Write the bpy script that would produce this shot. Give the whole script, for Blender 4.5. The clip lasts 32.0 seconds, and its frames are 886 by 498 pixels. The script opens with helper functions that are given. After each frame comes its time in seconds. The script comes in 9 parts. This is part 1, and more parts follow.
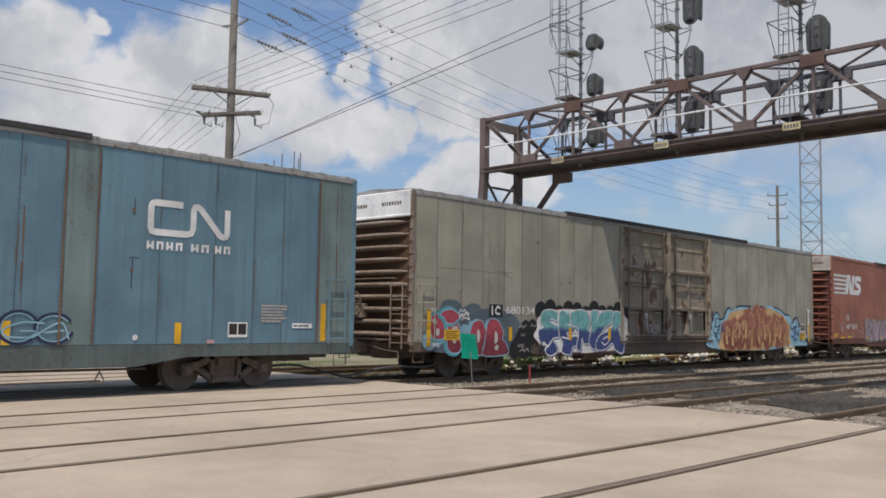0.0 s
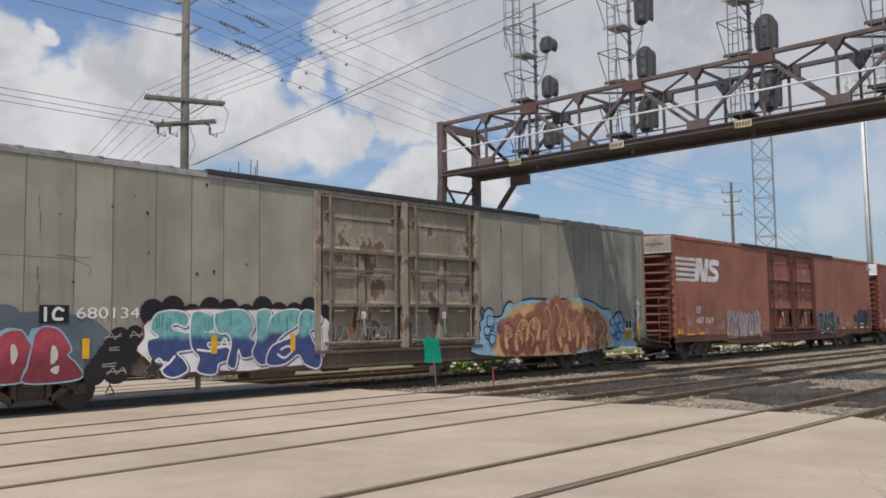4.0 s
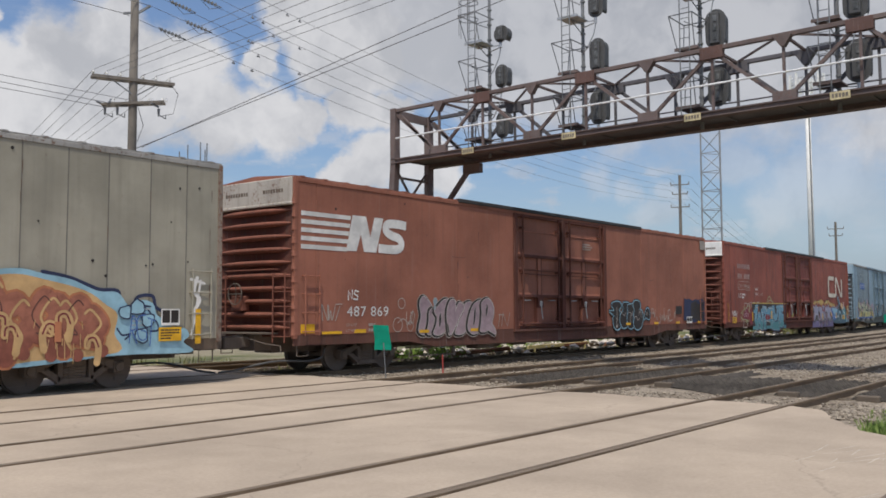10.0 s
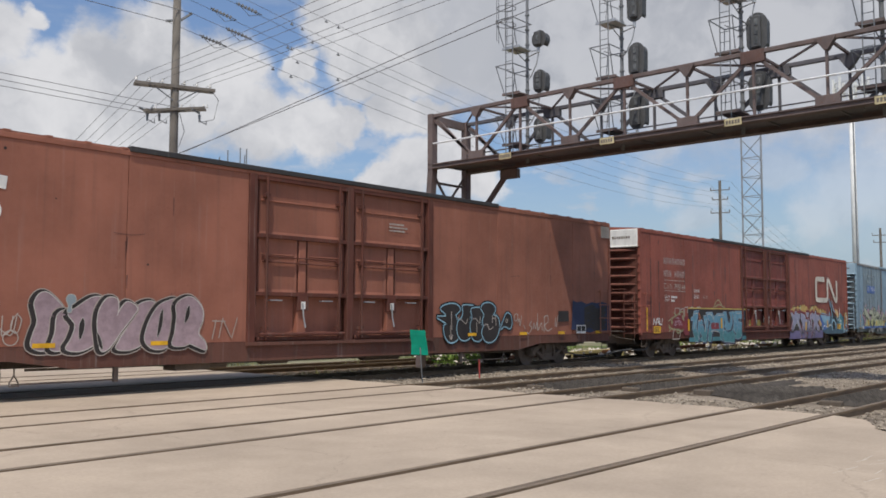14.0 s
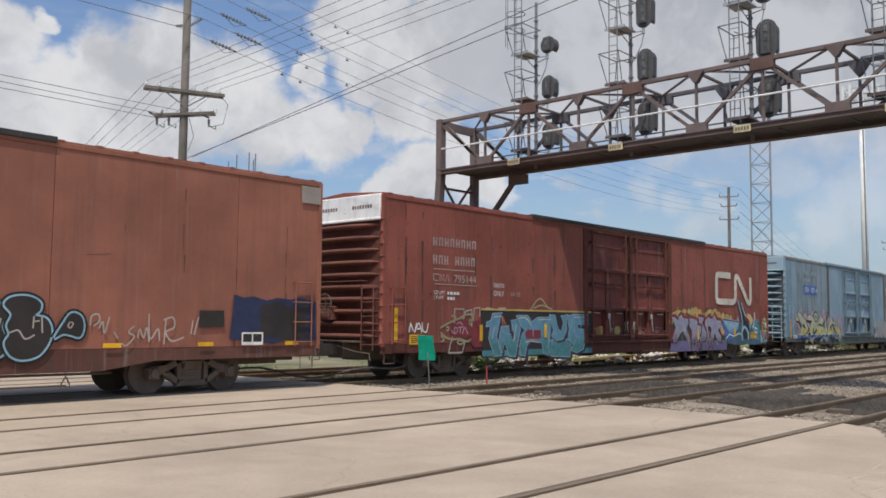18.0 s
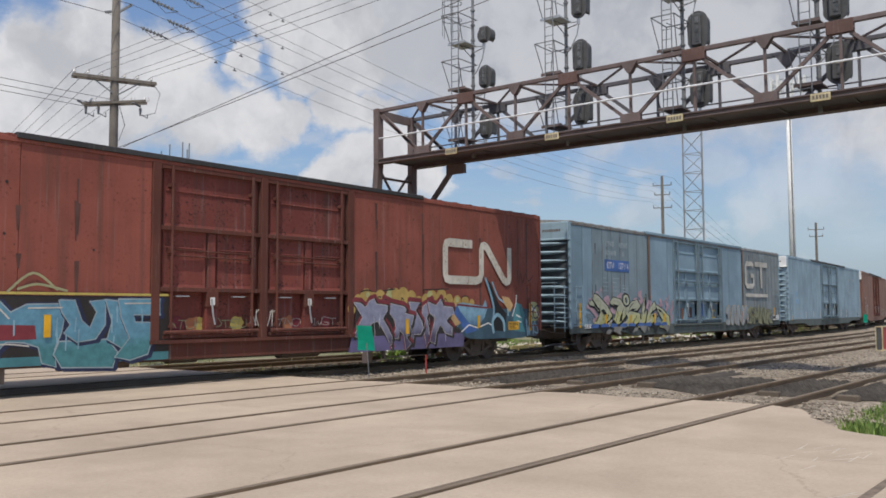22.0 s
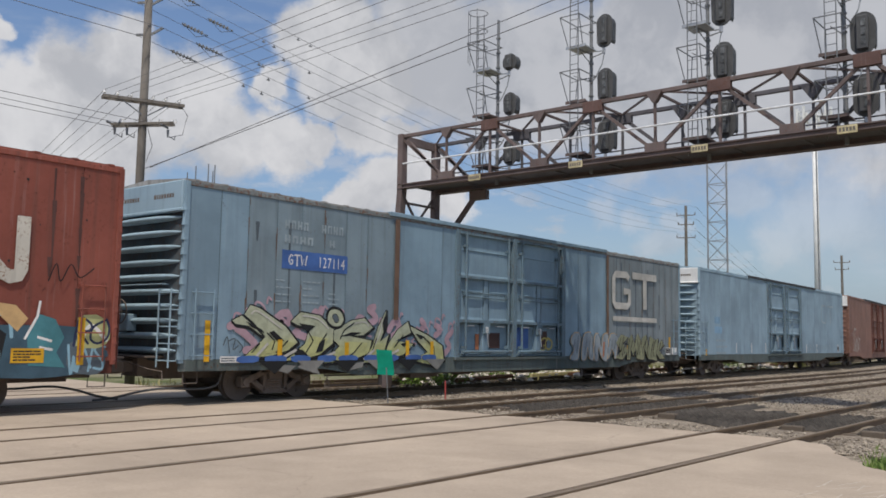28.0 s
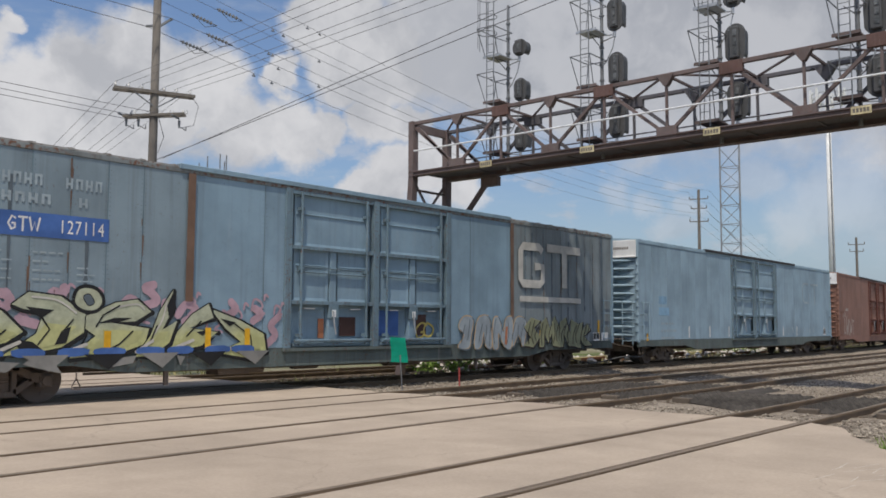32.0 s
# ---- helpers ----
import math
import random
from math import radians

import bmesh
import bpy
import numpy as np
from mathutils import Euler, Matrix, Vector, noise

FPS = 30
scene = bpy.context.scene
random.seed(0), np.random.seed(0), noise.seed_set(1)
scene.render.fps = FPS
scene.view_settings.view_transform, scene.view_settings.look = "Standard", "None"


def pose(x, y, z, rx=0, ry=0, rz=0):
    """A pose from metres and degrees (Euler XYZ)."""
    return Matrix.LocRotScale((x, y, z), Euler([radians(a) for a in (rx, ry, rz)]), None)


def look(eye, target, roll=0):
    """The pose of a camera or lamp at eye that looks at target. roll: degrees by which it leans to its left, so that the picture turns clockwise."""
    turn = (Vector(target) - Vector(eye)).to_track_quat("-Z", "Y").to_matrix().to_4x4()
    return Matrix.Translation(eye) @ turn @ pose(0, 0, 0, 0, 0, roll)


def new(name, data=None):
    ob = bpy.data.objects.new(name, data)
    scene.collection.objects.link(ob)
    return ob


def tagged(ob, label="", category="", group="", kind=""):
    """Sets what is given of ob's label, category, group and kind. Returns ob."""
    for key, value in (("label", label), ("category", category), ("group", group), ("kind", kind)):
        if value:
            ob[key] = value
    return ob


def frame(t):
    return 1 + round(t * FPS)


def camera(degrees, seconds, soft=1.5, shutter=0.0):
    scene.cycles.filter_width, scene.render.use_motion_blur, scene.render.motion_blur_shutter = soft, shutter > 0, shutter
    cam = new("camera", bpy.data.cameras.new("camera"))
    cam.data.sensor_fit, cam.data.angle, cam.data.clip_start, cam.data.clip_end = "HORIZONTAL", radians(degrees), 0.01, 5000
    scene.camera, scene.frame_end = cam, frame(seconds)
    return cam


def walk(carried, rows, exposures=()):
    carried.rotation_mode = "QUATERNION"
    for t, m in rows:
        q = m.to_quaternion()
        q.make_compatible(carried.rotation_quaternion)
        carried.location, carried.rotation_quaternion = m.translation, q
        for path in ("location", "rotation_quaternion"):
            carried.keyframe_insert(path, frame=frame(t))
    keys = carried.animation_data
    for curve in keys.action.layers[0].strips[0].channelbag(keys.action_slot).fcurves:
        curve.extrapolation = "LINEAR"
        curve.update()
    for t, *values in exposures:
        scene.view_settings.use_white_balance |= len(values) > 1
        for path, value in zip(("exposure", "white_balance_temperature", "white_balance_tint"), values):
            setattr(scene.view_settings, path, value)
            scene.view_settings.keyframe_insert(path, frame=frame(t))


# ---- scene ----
cam = camera(52.43, 32.0, 1.7)
EYE = (0.0, 0.0, 1.63)


def aim(yaw, pitch, lean):
    """The camera's pose: yaw from the line of the tracks, pitch up, lean, in degrees."""
    a, b = radians(yaw), radians(pitch)
    way = Vector((math.cos(a) * math.cos(b), math.sin(a) * math.cos(b), math.sin(b)))
    return look(EYE, Vector(EYE) + way, lean)


walk(cam, [
    (0.0, aim(44.29, 4.50, 0.96)),
    (0.5, aim(44.04, 4.46, 0.70)),
    (1.0, aim(43.84, 4.48, 0.45)),
    (1.5, aim(43.59, 4.61, 0.27)),
    (2.0, aim(42.90, 4.71, -0.08)),
    (2.5, aim(42.43, 4.89, -0.40)),
    (3.0, aim(42.07, 5.00, -0.60)),
    (3.5, aim(41.79, 4.80, -0.78)),
    (5.5, aim(41.49, 4.92, -0.66)),
    (6.0, aim(41.05, 5.13, -0.69)),
    (6.5, aim(40.46, 5.16, -0.75)),
    (7.0, aim(39.90, 5.01, -0.60)),
    (7.5, aim(39.80, 4.74, -0.50)),
    (8.0, aim(39.87, 4.35, -0.44)),
    (8.5, aim(39.80, 4.05, -0.21)),
    (9.0, aim(39.44, 3.98, -0.03)),
    (9.5, aim(39.00, 4.01, -0.14)),
    (10.0, aim(38.66, 3.96, -0.17)),
    (10.5, aim(38.42, 3.94, -0.15)),
    (11.0, aim(38.32, 3.78, -0.24)),
    (11.5, aim(38.55, 3.94, -0.21)),
    (12.0, aim(38.83, 4.19, -0.18)),
    (12.5, aim(39.27, 4.38, -0.10)),
    (13.0, aim(39.97, 4.53, 0.03)),
    (13.5, aim(40.53, 4.45, 0.07)),
    (14.0, aim(41.02, 4.29, 0.21)),
    (14.5, aim(41.54, 4.20, 0.34)),
    (15.0, aim(42.05, 4.28, 0.54)),
    (15.5, aim(42.49, 4.34, 0.57)),
    (17.5, aim(42.76, 4.64, 0.62)),
    (18.0, aim(41.53, 4.63, 0.52)),
    (18.5, aim(40.16, 4.57, 0.37)),
    (19.0, aim(39.28, 4.46, 0.10)),
    (19.5, aim(38.93, 4.47, -0.02)),
    (20.0, aim(38.62, 4.48, 0.01)),
    (20.5, aim(38.42, 4.41, 0.04)),
    (21.0, aim(38.07, 4.28, 0.08)),
    (21.5, aim(37.78, 4.17, -0.04)),
    (22.0, aim(37.60, 3.98, -0.22)),
    (22.5, aim(37.15, 4.03, -0.43)),
    (23.0, aim(37.16, 3.68, -0.58)),
    (23.5, aim(37.26, 3.51, -0.72)),
    (24.0, aim(37.46, 3.35, -0.64)),
    (24.5, aim(37.64, 3.32, -0.50)),
    (25.0, aim(37.70, 3.21, -0.15)),
    (25.5, aim(37.45, 3.49, 0.23)),
    (27.5, aim(38.46, 5.53, 0.90)),
    (28.0, aim(39.00, 5.60, 1.00)),
    (28.5, aim(39.53, 5.62, 0.97)),
    (29.0, aim(39.90, 5.51, 1.03)),
    (29.5, aim(39.96, 5.28, 0.99)),
    (30.0, aim(39.78, 5.00, 0.84)),
    (30.5, aim(39.61, 4.76, 0.67)),
    (31.0, aim(39.53, 4.64, 0.50)),
    (31.5, aim(39.62, 4.71, 0.29)),
    (32.0, aim(39.77, 4.77, 0.34)),
], exposures=[(0.0, 0.12), (7.0, 0.09), (13.0, 0.14), (19.0, 0.18), (25.0, 0.15), (28.0, 0.05), (30.0, 0.0), (32.0, 0.04)])

# ---- world, sun, exposure ----
SUN_WAY = Vector((0.42, 0.25, -1.0))          # the way the light goes
sun = new("sun", bpy.data.lights.new("sun", "SUN"))
sun.data.energy, sun.data.angle, sun.data.color = 3.1, radians(0.6), (1.0, 0.94, 0.84)
sun.matrix_world = look((0, 0, 60), Vector((0, 0, 60)) + SUN_WAY)

# the line of the tracks: straight over the crossing, then a left-hand curve
BEND, BEND_FROM = 0.001056, 39.8


def bend(u):
    r = max(u - BEND_FROM, 0.0)
    return u - (2 * BEND) ** 2 * r ** 3 / 6, BEND * r * r


class Nodes:
    """Short hand for node trees."""

    def __init__(self, tree):
        self.tree = tree
        tree.nodes.clear()

    def add(self, kind, at=None, **values):
        n = self.tree.nodes.new("ShaderNode" + kind)
        for k, v in (at or {}).items():
            self.put(n.inputs[k], v)
        for k, v in values.items():
            setattr(n, k, v)
        return n

    def put(self, socket, v):
        if isinstance(v, bpy.types.NodeSocket):
            self.tree.links.new(v, socket)
        else:
            socket.default_value = v

    def math(self, op, a, b=0.0, clamp=False):
        n = self.add("Math", {0: a, 1: b}, operation=op, use_clamp=clamp)
        return n.outputs[0]

    def vec(self, op, a, b=(0, 0, 0), out=0):
        n = self.add("VectorMath", {0: a, 1: b}, operation=op)
        return n.outputs[out]

    def ramp(self, v, a, b, lo=0.0, hi=1.0, smooth=True):
        n = self.add("MapRange", {"Value": v, "From Min": a, "From Max": b, "To Min": lo, "To Max": hi})
        n.interpolation_type = "SMOOTHSTEP" if smooth else "LINEAR"
        return n.outputs[0]

    def noise(self, v, scale, detail=3.0, rough=0.55, out=0):
        return self.add("TexNoise", {"Vector": v, "Scale": scale, "Detail": detail, "Roughness": rough}).outputs[out]

    def mix(self, f, a, b, kind="MIX"):
        n = self.add("Mix", data_type="RGBA", blend_type=kind)
        self.put(n.inputs[0], f), self.put(n.inputs[6], a), self.put(n.inputs[7], b)
        return n.outputs[2]


def make_sky():
    world = bpy.data.worlds.new("sky")
    scene.world, world.use_nodes = world, True
    n = Nodes(world.node_tree)
    to_sun = -SUN_WAY.normalized()
    sky = n.add("TexSky", sky_type="NISHITA", sun_disc=False, sun_elevation=math.asin(to_sun.z),
                sun_rotation=math.atan2(to_sun.x, to_sun.y), air_density=1.1, dust_density=2.2, ozone_density=1.4)
    way = n.add("TexCoord").outputs["Generated"]
    big = n.noise(way, 9.0, 5.0, 0.56, out=1)
    warped = n.vec("ADD", way, n.vec("MULTIPLY", n.vec("SUBTRACT", big, (0.5, 0.5, 0.5)), (0.10, 0.10, 0.08)))
    fine = n.math("SUBTRACT", n.noise(n.vec("MULTIPLY", way, (1, 1, 1.4)), 24.0, 8.0, 0.62), 0.5)
    cover = None
    for heaps, soft, thick in ((HEAPS, 0.26, 1.0), (HEAPS_MID, 0.26, 1.0), (HEAPS_FAR, 0.45, 0.42), (BANK, 0.34, 0.96)):
        for x, y, z, r in heaps:
            d = n.vec("DISTANCE", warped, (x, y, z), out=1)
            d = n.math("ADD", d, n.math("MULTIPLY", fine, 0.03 + r * 0.35))
            c = n.ramp(d, r * (1.02 + soft), r * (1.02 - soft), 0.0, thick)
            cover = c if cover is None else n.math("MAXIMUM", cover, c)
    # broken cloud over the rest of the sky
    up = n.add("SeparateXYZ", {0: way}).outputs[2]
    rest = n.ramp(n.noise(n.vec("MULTIPLY", way, (1, 1, 2.2)), 3.2, 8.0, 0.6), 0.50, 0.66, 0.0, 0.85)
    high = n.ramp(up, 0.34, 0.44)
    cover = n.math("MAXIMUM", cover, n.math("MULTIPLY", rest, high))
    # small flat heaps low over the end of the line
    low = n.ramp(n.noise(n.vec("MULTIPLY", way, (1, 1, 2.6)), 15.0, 6.0, 0.55), 0.56, 0.70, 0.0, 0.45)
    band = n.math("MULTIPLY", n.ramp(up, 0.03, 0.07), n.ramp(up, 0.24, 0.17))
    cover = n.math("MAXIMUM", cover, n.math("MULTIPLY", low, band))
    veil = n.math("MULTIPLY", n.ramp(n.noise(n.vec("MULTIPLY", way, (1, 1, 4.0)), 5.0, 7.0, 0.62), 0.48, 0.72), 0.35)
    haze = n.ramp(up, 0.16, 0.01, 0.0, 0.45)
    # grey bellies, greyest in the great bank
    right = n.add("SeparateXYZ", {0: way}).outputs[0]
    belly = n.math("MULTIPLY", n.ramp(right, 0.64, 0.80), n.ramp(up, 0.14, 0.26), clamp=True)
    puff = n.ramp(n.noise(warped, 9.0, 5.0, 0.55), 0.34, 0.64, 0.0, 1.0)
    shade = n.math("MAXIMUM", n.math("MULTIPLY", belly, n.ramp(puff, 0.0, 1.0, 0.55, 1.0)), n.math("MULTIPLY", puff, 0.78))
    white = n.mix(shade, (0.65, 0.65, 0.67, 1), (0.375, 0.39, 0.43, 1))
    clear = n.mix(1.0, sky.outputs[0], (SKY * 0.90, SKY * 0.98, SKY * 1.13, 1), "MULTIPLY")
    clear = n.mix(veil, clear, (0.50, 0.54, 0.60, 1))
    clear = n.mix(haze, clear, (0.45, 0.58, 0.74, 1))
    # unseen cloud towards the sun is brightened up to threefold, as added fill light
    fill_gain = n.ramp(n.vec("DOT_PRODUCT", way, tuple(to_sun), out=1), 0.05, 0.9, 1.0, 3.0)
    white = n.mix(1.0, white, n.add("CombineColor", {0: fill_gain, 1: fill_gain, 2: fill_gain}).outputs[0], "MULTIPLY")
    colour = n.mix(cover, clear, white)
    back = n.add("Background", {"Color": colour, "Strength": 1.0})
    n.tree.links.new(back.outputs[0], n.add("OutputWorld").inputs[0])


SKY = 0.105
# heaps of cloud, by the way to them and their size: left of the pole, in the middle, low in the distance, the grey bank
HEAPS = [(0.343, 0.902, 0.262, 0.047), (0.413, 0.886, 0.213, 0.053), (0.452, 0.856, 0.251, 0.050), (0.493, 0.825, 0.276, 0.047),
          (0.488, 0.847, 0.209, 0.075), (0.544, 0.805, 0.237, 0.057), (0.373, 0.911, 0.175, 0.069), (0.583, 0.786, 0.207, 0.047),
          (0.631, 0.747, 0.209, 0.038), (0.657, 0.722, 0.217, 0.026), (0.379, 0.878, 0.291, 0.016), (0.496, 0.816, 0.299, 0.031)]
HEAPS_MID = [(0.635, 0.709, 0.307, 0.039), (0.662, 0.680, 0.316, 0.053), (0.664, 0.695, 0.276, 0.041), (0.696, 0.657, 0.289, 0.060),
          (0.719, 0.660, 0.218, 0.030), (0.697, 0.682, 0.221, 0.031), (0.612, 0.746, 0.262, 0.021), (0.715, 0.681, 0.159, 0.035),
          (0.741, 0.650, 0.167, 0.035), (0.694, 0.704, 0.152, 0.023), (0.762, 0.631, 0.148, 0.031)]
HEAPS_FAR = [(0.872, 0.468, 0.145, 0.019), (0.885, 0.443, 0.142, 0.016), (0.900, 0.422, 0.111, 0.021), (0.905, 0.400, 0.144, 0.016),
          (0.950, 0.283, 0.130, 0.047), (0.958, 0.245, 0.147, 0.057), (0.944, 0.313, 0.104, 0.025), (0.926, 0.344, 0.159, 0.025)]
BANK = [(0.733, 0.609, 0.303, 0.082), (0.778, 0.559, 0.288, 0.087), (0.818, 0.501, 0.282, 0.091), (0.854, 0.435, 0.284, 0.097), (0.888, 0.361, 0.285, 0.104), (0.915, 0.284, 0.287, 0.110), (0.939, 0.203, 0.278, 0.119), (0.957, 0.121, 0.264, 0.144)]
make_sky()

# ---- materials ----
def material(name, rough=0.8, metal=0.0, spec=0.3):
    m = bpy.data.materials.new(name)
    m.use_nodes = True
    n = Nodes(m.node_tree)
    b = n.add("BsdfPrincipled", {"Roughness": rough, "Metallic": metal, "Specular IOR Level": spec})
    n.tree.links.new(b.outputs[0], n.add("OutputMaterial").inputs[0])
    return m, n, b


def rgb(h):
    """Linear colour of a hex colour as the eye sees it."""
    c = [int(h[i:i + 2], 16) / 255 for i in (0, 2, 4)]
    return tuple(x / 12.92 if x <= 0.04045 else ((x + 0.055) / 1.055) ** 2.4 for x in c) + (1.0,)


def worn(name, colour, rust=(0.12, 0.05, 0.025, 1), rough=0.7, metal=0.0, dirt=0.35, wear=0.15, streak=True, scale=1.0, bump=0.15, spec=0.3):
    """Weathered paint: fading at a large scale, streaks that run down, chips of rust, fine bump."""
    m, n, b = material(name, rough, metal, spec)
    p = n.add("TexCoord").outputs["Object"]
    info = n.add("ObjectInfo").outputs["Random"]
    p = n.vec("ADD", p, n.add("CombineXYZ", {0: n.math("MULTIPLY", info, 37.0), 1: n.math("MULTIPLY", info, 11.0), 2: 0.0}).outputs[0])
    fade = n.ramp(n.noise(p, 0.55 * scale, 4.0), 0.3, 0.7, 0.82, 1.16)
    col = n.mix(1.0, colour, n.add("CombineColor", {0: fade, 1: fade, 2: fade}).outputs[0], "MULTIPLY")
    if streak:
        run = n.noise(n.vec("MULTIPLY", p, (5.0 * scale, 5.0 * scale, 0.22 * scale)), 1.0, 5.0, 0.6)
        col = n.mix(n.math("MULTIPLY", n.ramp(run, 0.48, 0.75), dirt), col, (0.06, 0.05, 0.04, 1))
        light = n.noise(n.vec("MULTIPLY", p, (7.0 * scale, 7.0 * scale, 0.3 * scale)), 1.3, 4.0, 0.6)
        col = n.mix(n.math("MULTIPLY", n.ramp(light, 0.56, 0.8), dirt * 0.5), col, (0.42, 0.40, 0.37, 1))
    grain = n.noise(p, 14.0 * scale, 5.0, 0.65)
    spots = n.math("MULTIPLY", n.ramp(grain, 0.62 - wear * 0.25, 0.74 - wear * 0.2), n.ramp(n.noise(p, 1.7 * scale, 4.0), 0.50 - wear * 0.22, 0.66 - wear * 0.2))
    col = n.mix(n.math("MULTIPLY", spots, min(1.0, wear * 4)), col, rust)
    n.put(b.inputs["Base Color"], col)
    n.put(b.inputs["Roughness"], n.ramp(grain, 0.3, 0.7, rough - 0.1, min(1.0, rough + 0.12)))
    if bump:
        fine = n.add("Bump", {"Height": n.noise(p, 5.0 * scale, 4.0), "Strength": bump, "Distance": 0.02}).outputs[0]
        n.put(b.inputs["Normal"], n.add("Bump", {"Height": n.noise(p, 0.9, 2.0), "Strength": bump, "Distance": 0.09, "Normal": fine}).outputs[0])
    return m


def plain(name, colour, rough=0.7, metal=0.0, vary=0.12, scale=6.0, spec=0.3):
    m, n, b = material(name, rough, metal, spec)
    p = n.add("TexCoord").outputs["Object"]
    f = n.ramp(n.noise(p, scale, 5.0, 0.6), 0.3, 0.7, 1 - vary, 1 + vary)
    g = n.ramp(n.noise(p, scale * 0.13, 3.0), 0.3, 0.7, 1 - vary * 0.8, 1 + vary * 0.8)
    f = n.math("MULTIPLY", f, g)
    n.put(b.inputs["Base Color"], n.mix(1.0, colour, n.add("CombineColor", {0: f, 1: f, 2: f}).outputs[0], "MULTIPLY"))
    return m


def concrete(name, colour):
    m, n, b = material(name, 0.9, 0, 0.2)
    p = n.add("TexCoord").outputs["Object"]
    f = n.ramp(n.noise(p, 0.35, 5.0, 0.6), 0.3, 0.7, 0.88, 1.1)
    g = n.ramp(n.noise(p, 22.0, 6.0, 0.7), 0.3, 0.7, 0.93, 1.06)
    lane = n.ramp(n.noise(n.vec("MULTIPLY", p, (1.6, 0.12, 1.0)), 1.0, 4.0), 0.45, 0.72, 1.0, 0.96)
    blot = n.ramp(n.noise(p, 1.3, 6.0, 0.65), 0.32, 0.68, 0.95, 1.04)
    f = n.math("MULTIPLY", n.math("MULTIPLY", n.math("MULTIPLY", f, g), lane), blot)
    col = n.mix(1.0, colour, n.add("CombineColor", {0: f, 1: f, 2: f}).outputs[0], "MULTIPLY")
    spot = n.math("MULTIPLY", n.ramp(n.noise(p, 3.1, 6.0, 0.7), 0.63, 0.74), 0.42)
    col = n.mix(spot, col, (0.16, 0.13, 0.11, 1))
    crack = n.add("TexVoronoi", {"Vector": n.vec("ADD", p, n.vec("MULTIPLY", n.noise(p, 1.2, 5.0, out=1), (0.9, 0.9, 0))), "Scale": 0.22}, feature="DISTANCE_TO_EDGE").outputs[0]
    col = n.mix(n.math("MULTIPLY", n.ramp(crack, 0.0030, 0.0012), 0.22), col, (0.10, 0.085, 0.075, 1))
    n.put(b.inputs["Base Color"], col)
    n.put(b.inputs["Normal"], n.add("Bump", {"Height": n.noise(p, 30.0, 6.0, 0.7), "Strength": 0.25, "Distance": 0.01}).outputs[0])
    return m


def gravel(name, a, c, scale=16.0):
    m, n, b = material(name, 0.95, 0, 0.15)
    p = n.add("TexCoord").outputs["Object"]
    v = n.add("TexVoronoi", {"Vector": p, "Scale": scale})
    w = n.ramp(n.noise(p, 0.6, 5.0), 0.35, 0.65)
    one = n.add("SeparateColor", {0: v.outputs["Color"]}).outputs[0]
    col = n.mix(n.ramp(one, 0.0, 1.0, 0.0, 1.0, False), a, c)
    col = n.mix(n.math("MULTIPLY", w, 0.5), col, (0.13, 0.10, 0.075, 1))
    n.put(b.inputs["Base Color"], col)
    n.put(b.inputs["Normal"], n.add("Bump", {"Height": v.outputs["Distance"], "Strength": 0.9, "Distance": -0.04}).outputs[0])
    return m


def meadow(name):
    m, n, b = material(name, 0.95, 0, 0.1)
    p = n.add("TexCoord").outputs["Object"]
    k = n.ramp(n.noise(p, 0.09, 7.0, 0.65), 0.36, 0.62)
    col = n.mix(k, (0.27, 0.23, 0.17, 1), (0.075, 0.105, 0.03, 1))
    col = n.mix(n.ramp(n.noise(p, 3.0, 6.0, 0.7), 0.4, 0.7, 0, 0.6), col, (0.17, 0.16, 0.07, 1))
    n.put(b.inputs["Base Color"], col)
    n.put(b.inputs["Normal"], n.add("Bump", {"Height": n.noise(p, 9.0, 6.0, 0.7), "Strength": 0.7, "Distance": 0.08}).outputs[0])
    return m


def leafy(name, a, c):
    m, n, b = material(name, 0.8, 0, 0.2)
    r = n.add("NewGeometry").outputs["Random Per Island"]
    n.put(b.inputs["Base Color"], n.mix(r, a, c))
    return m


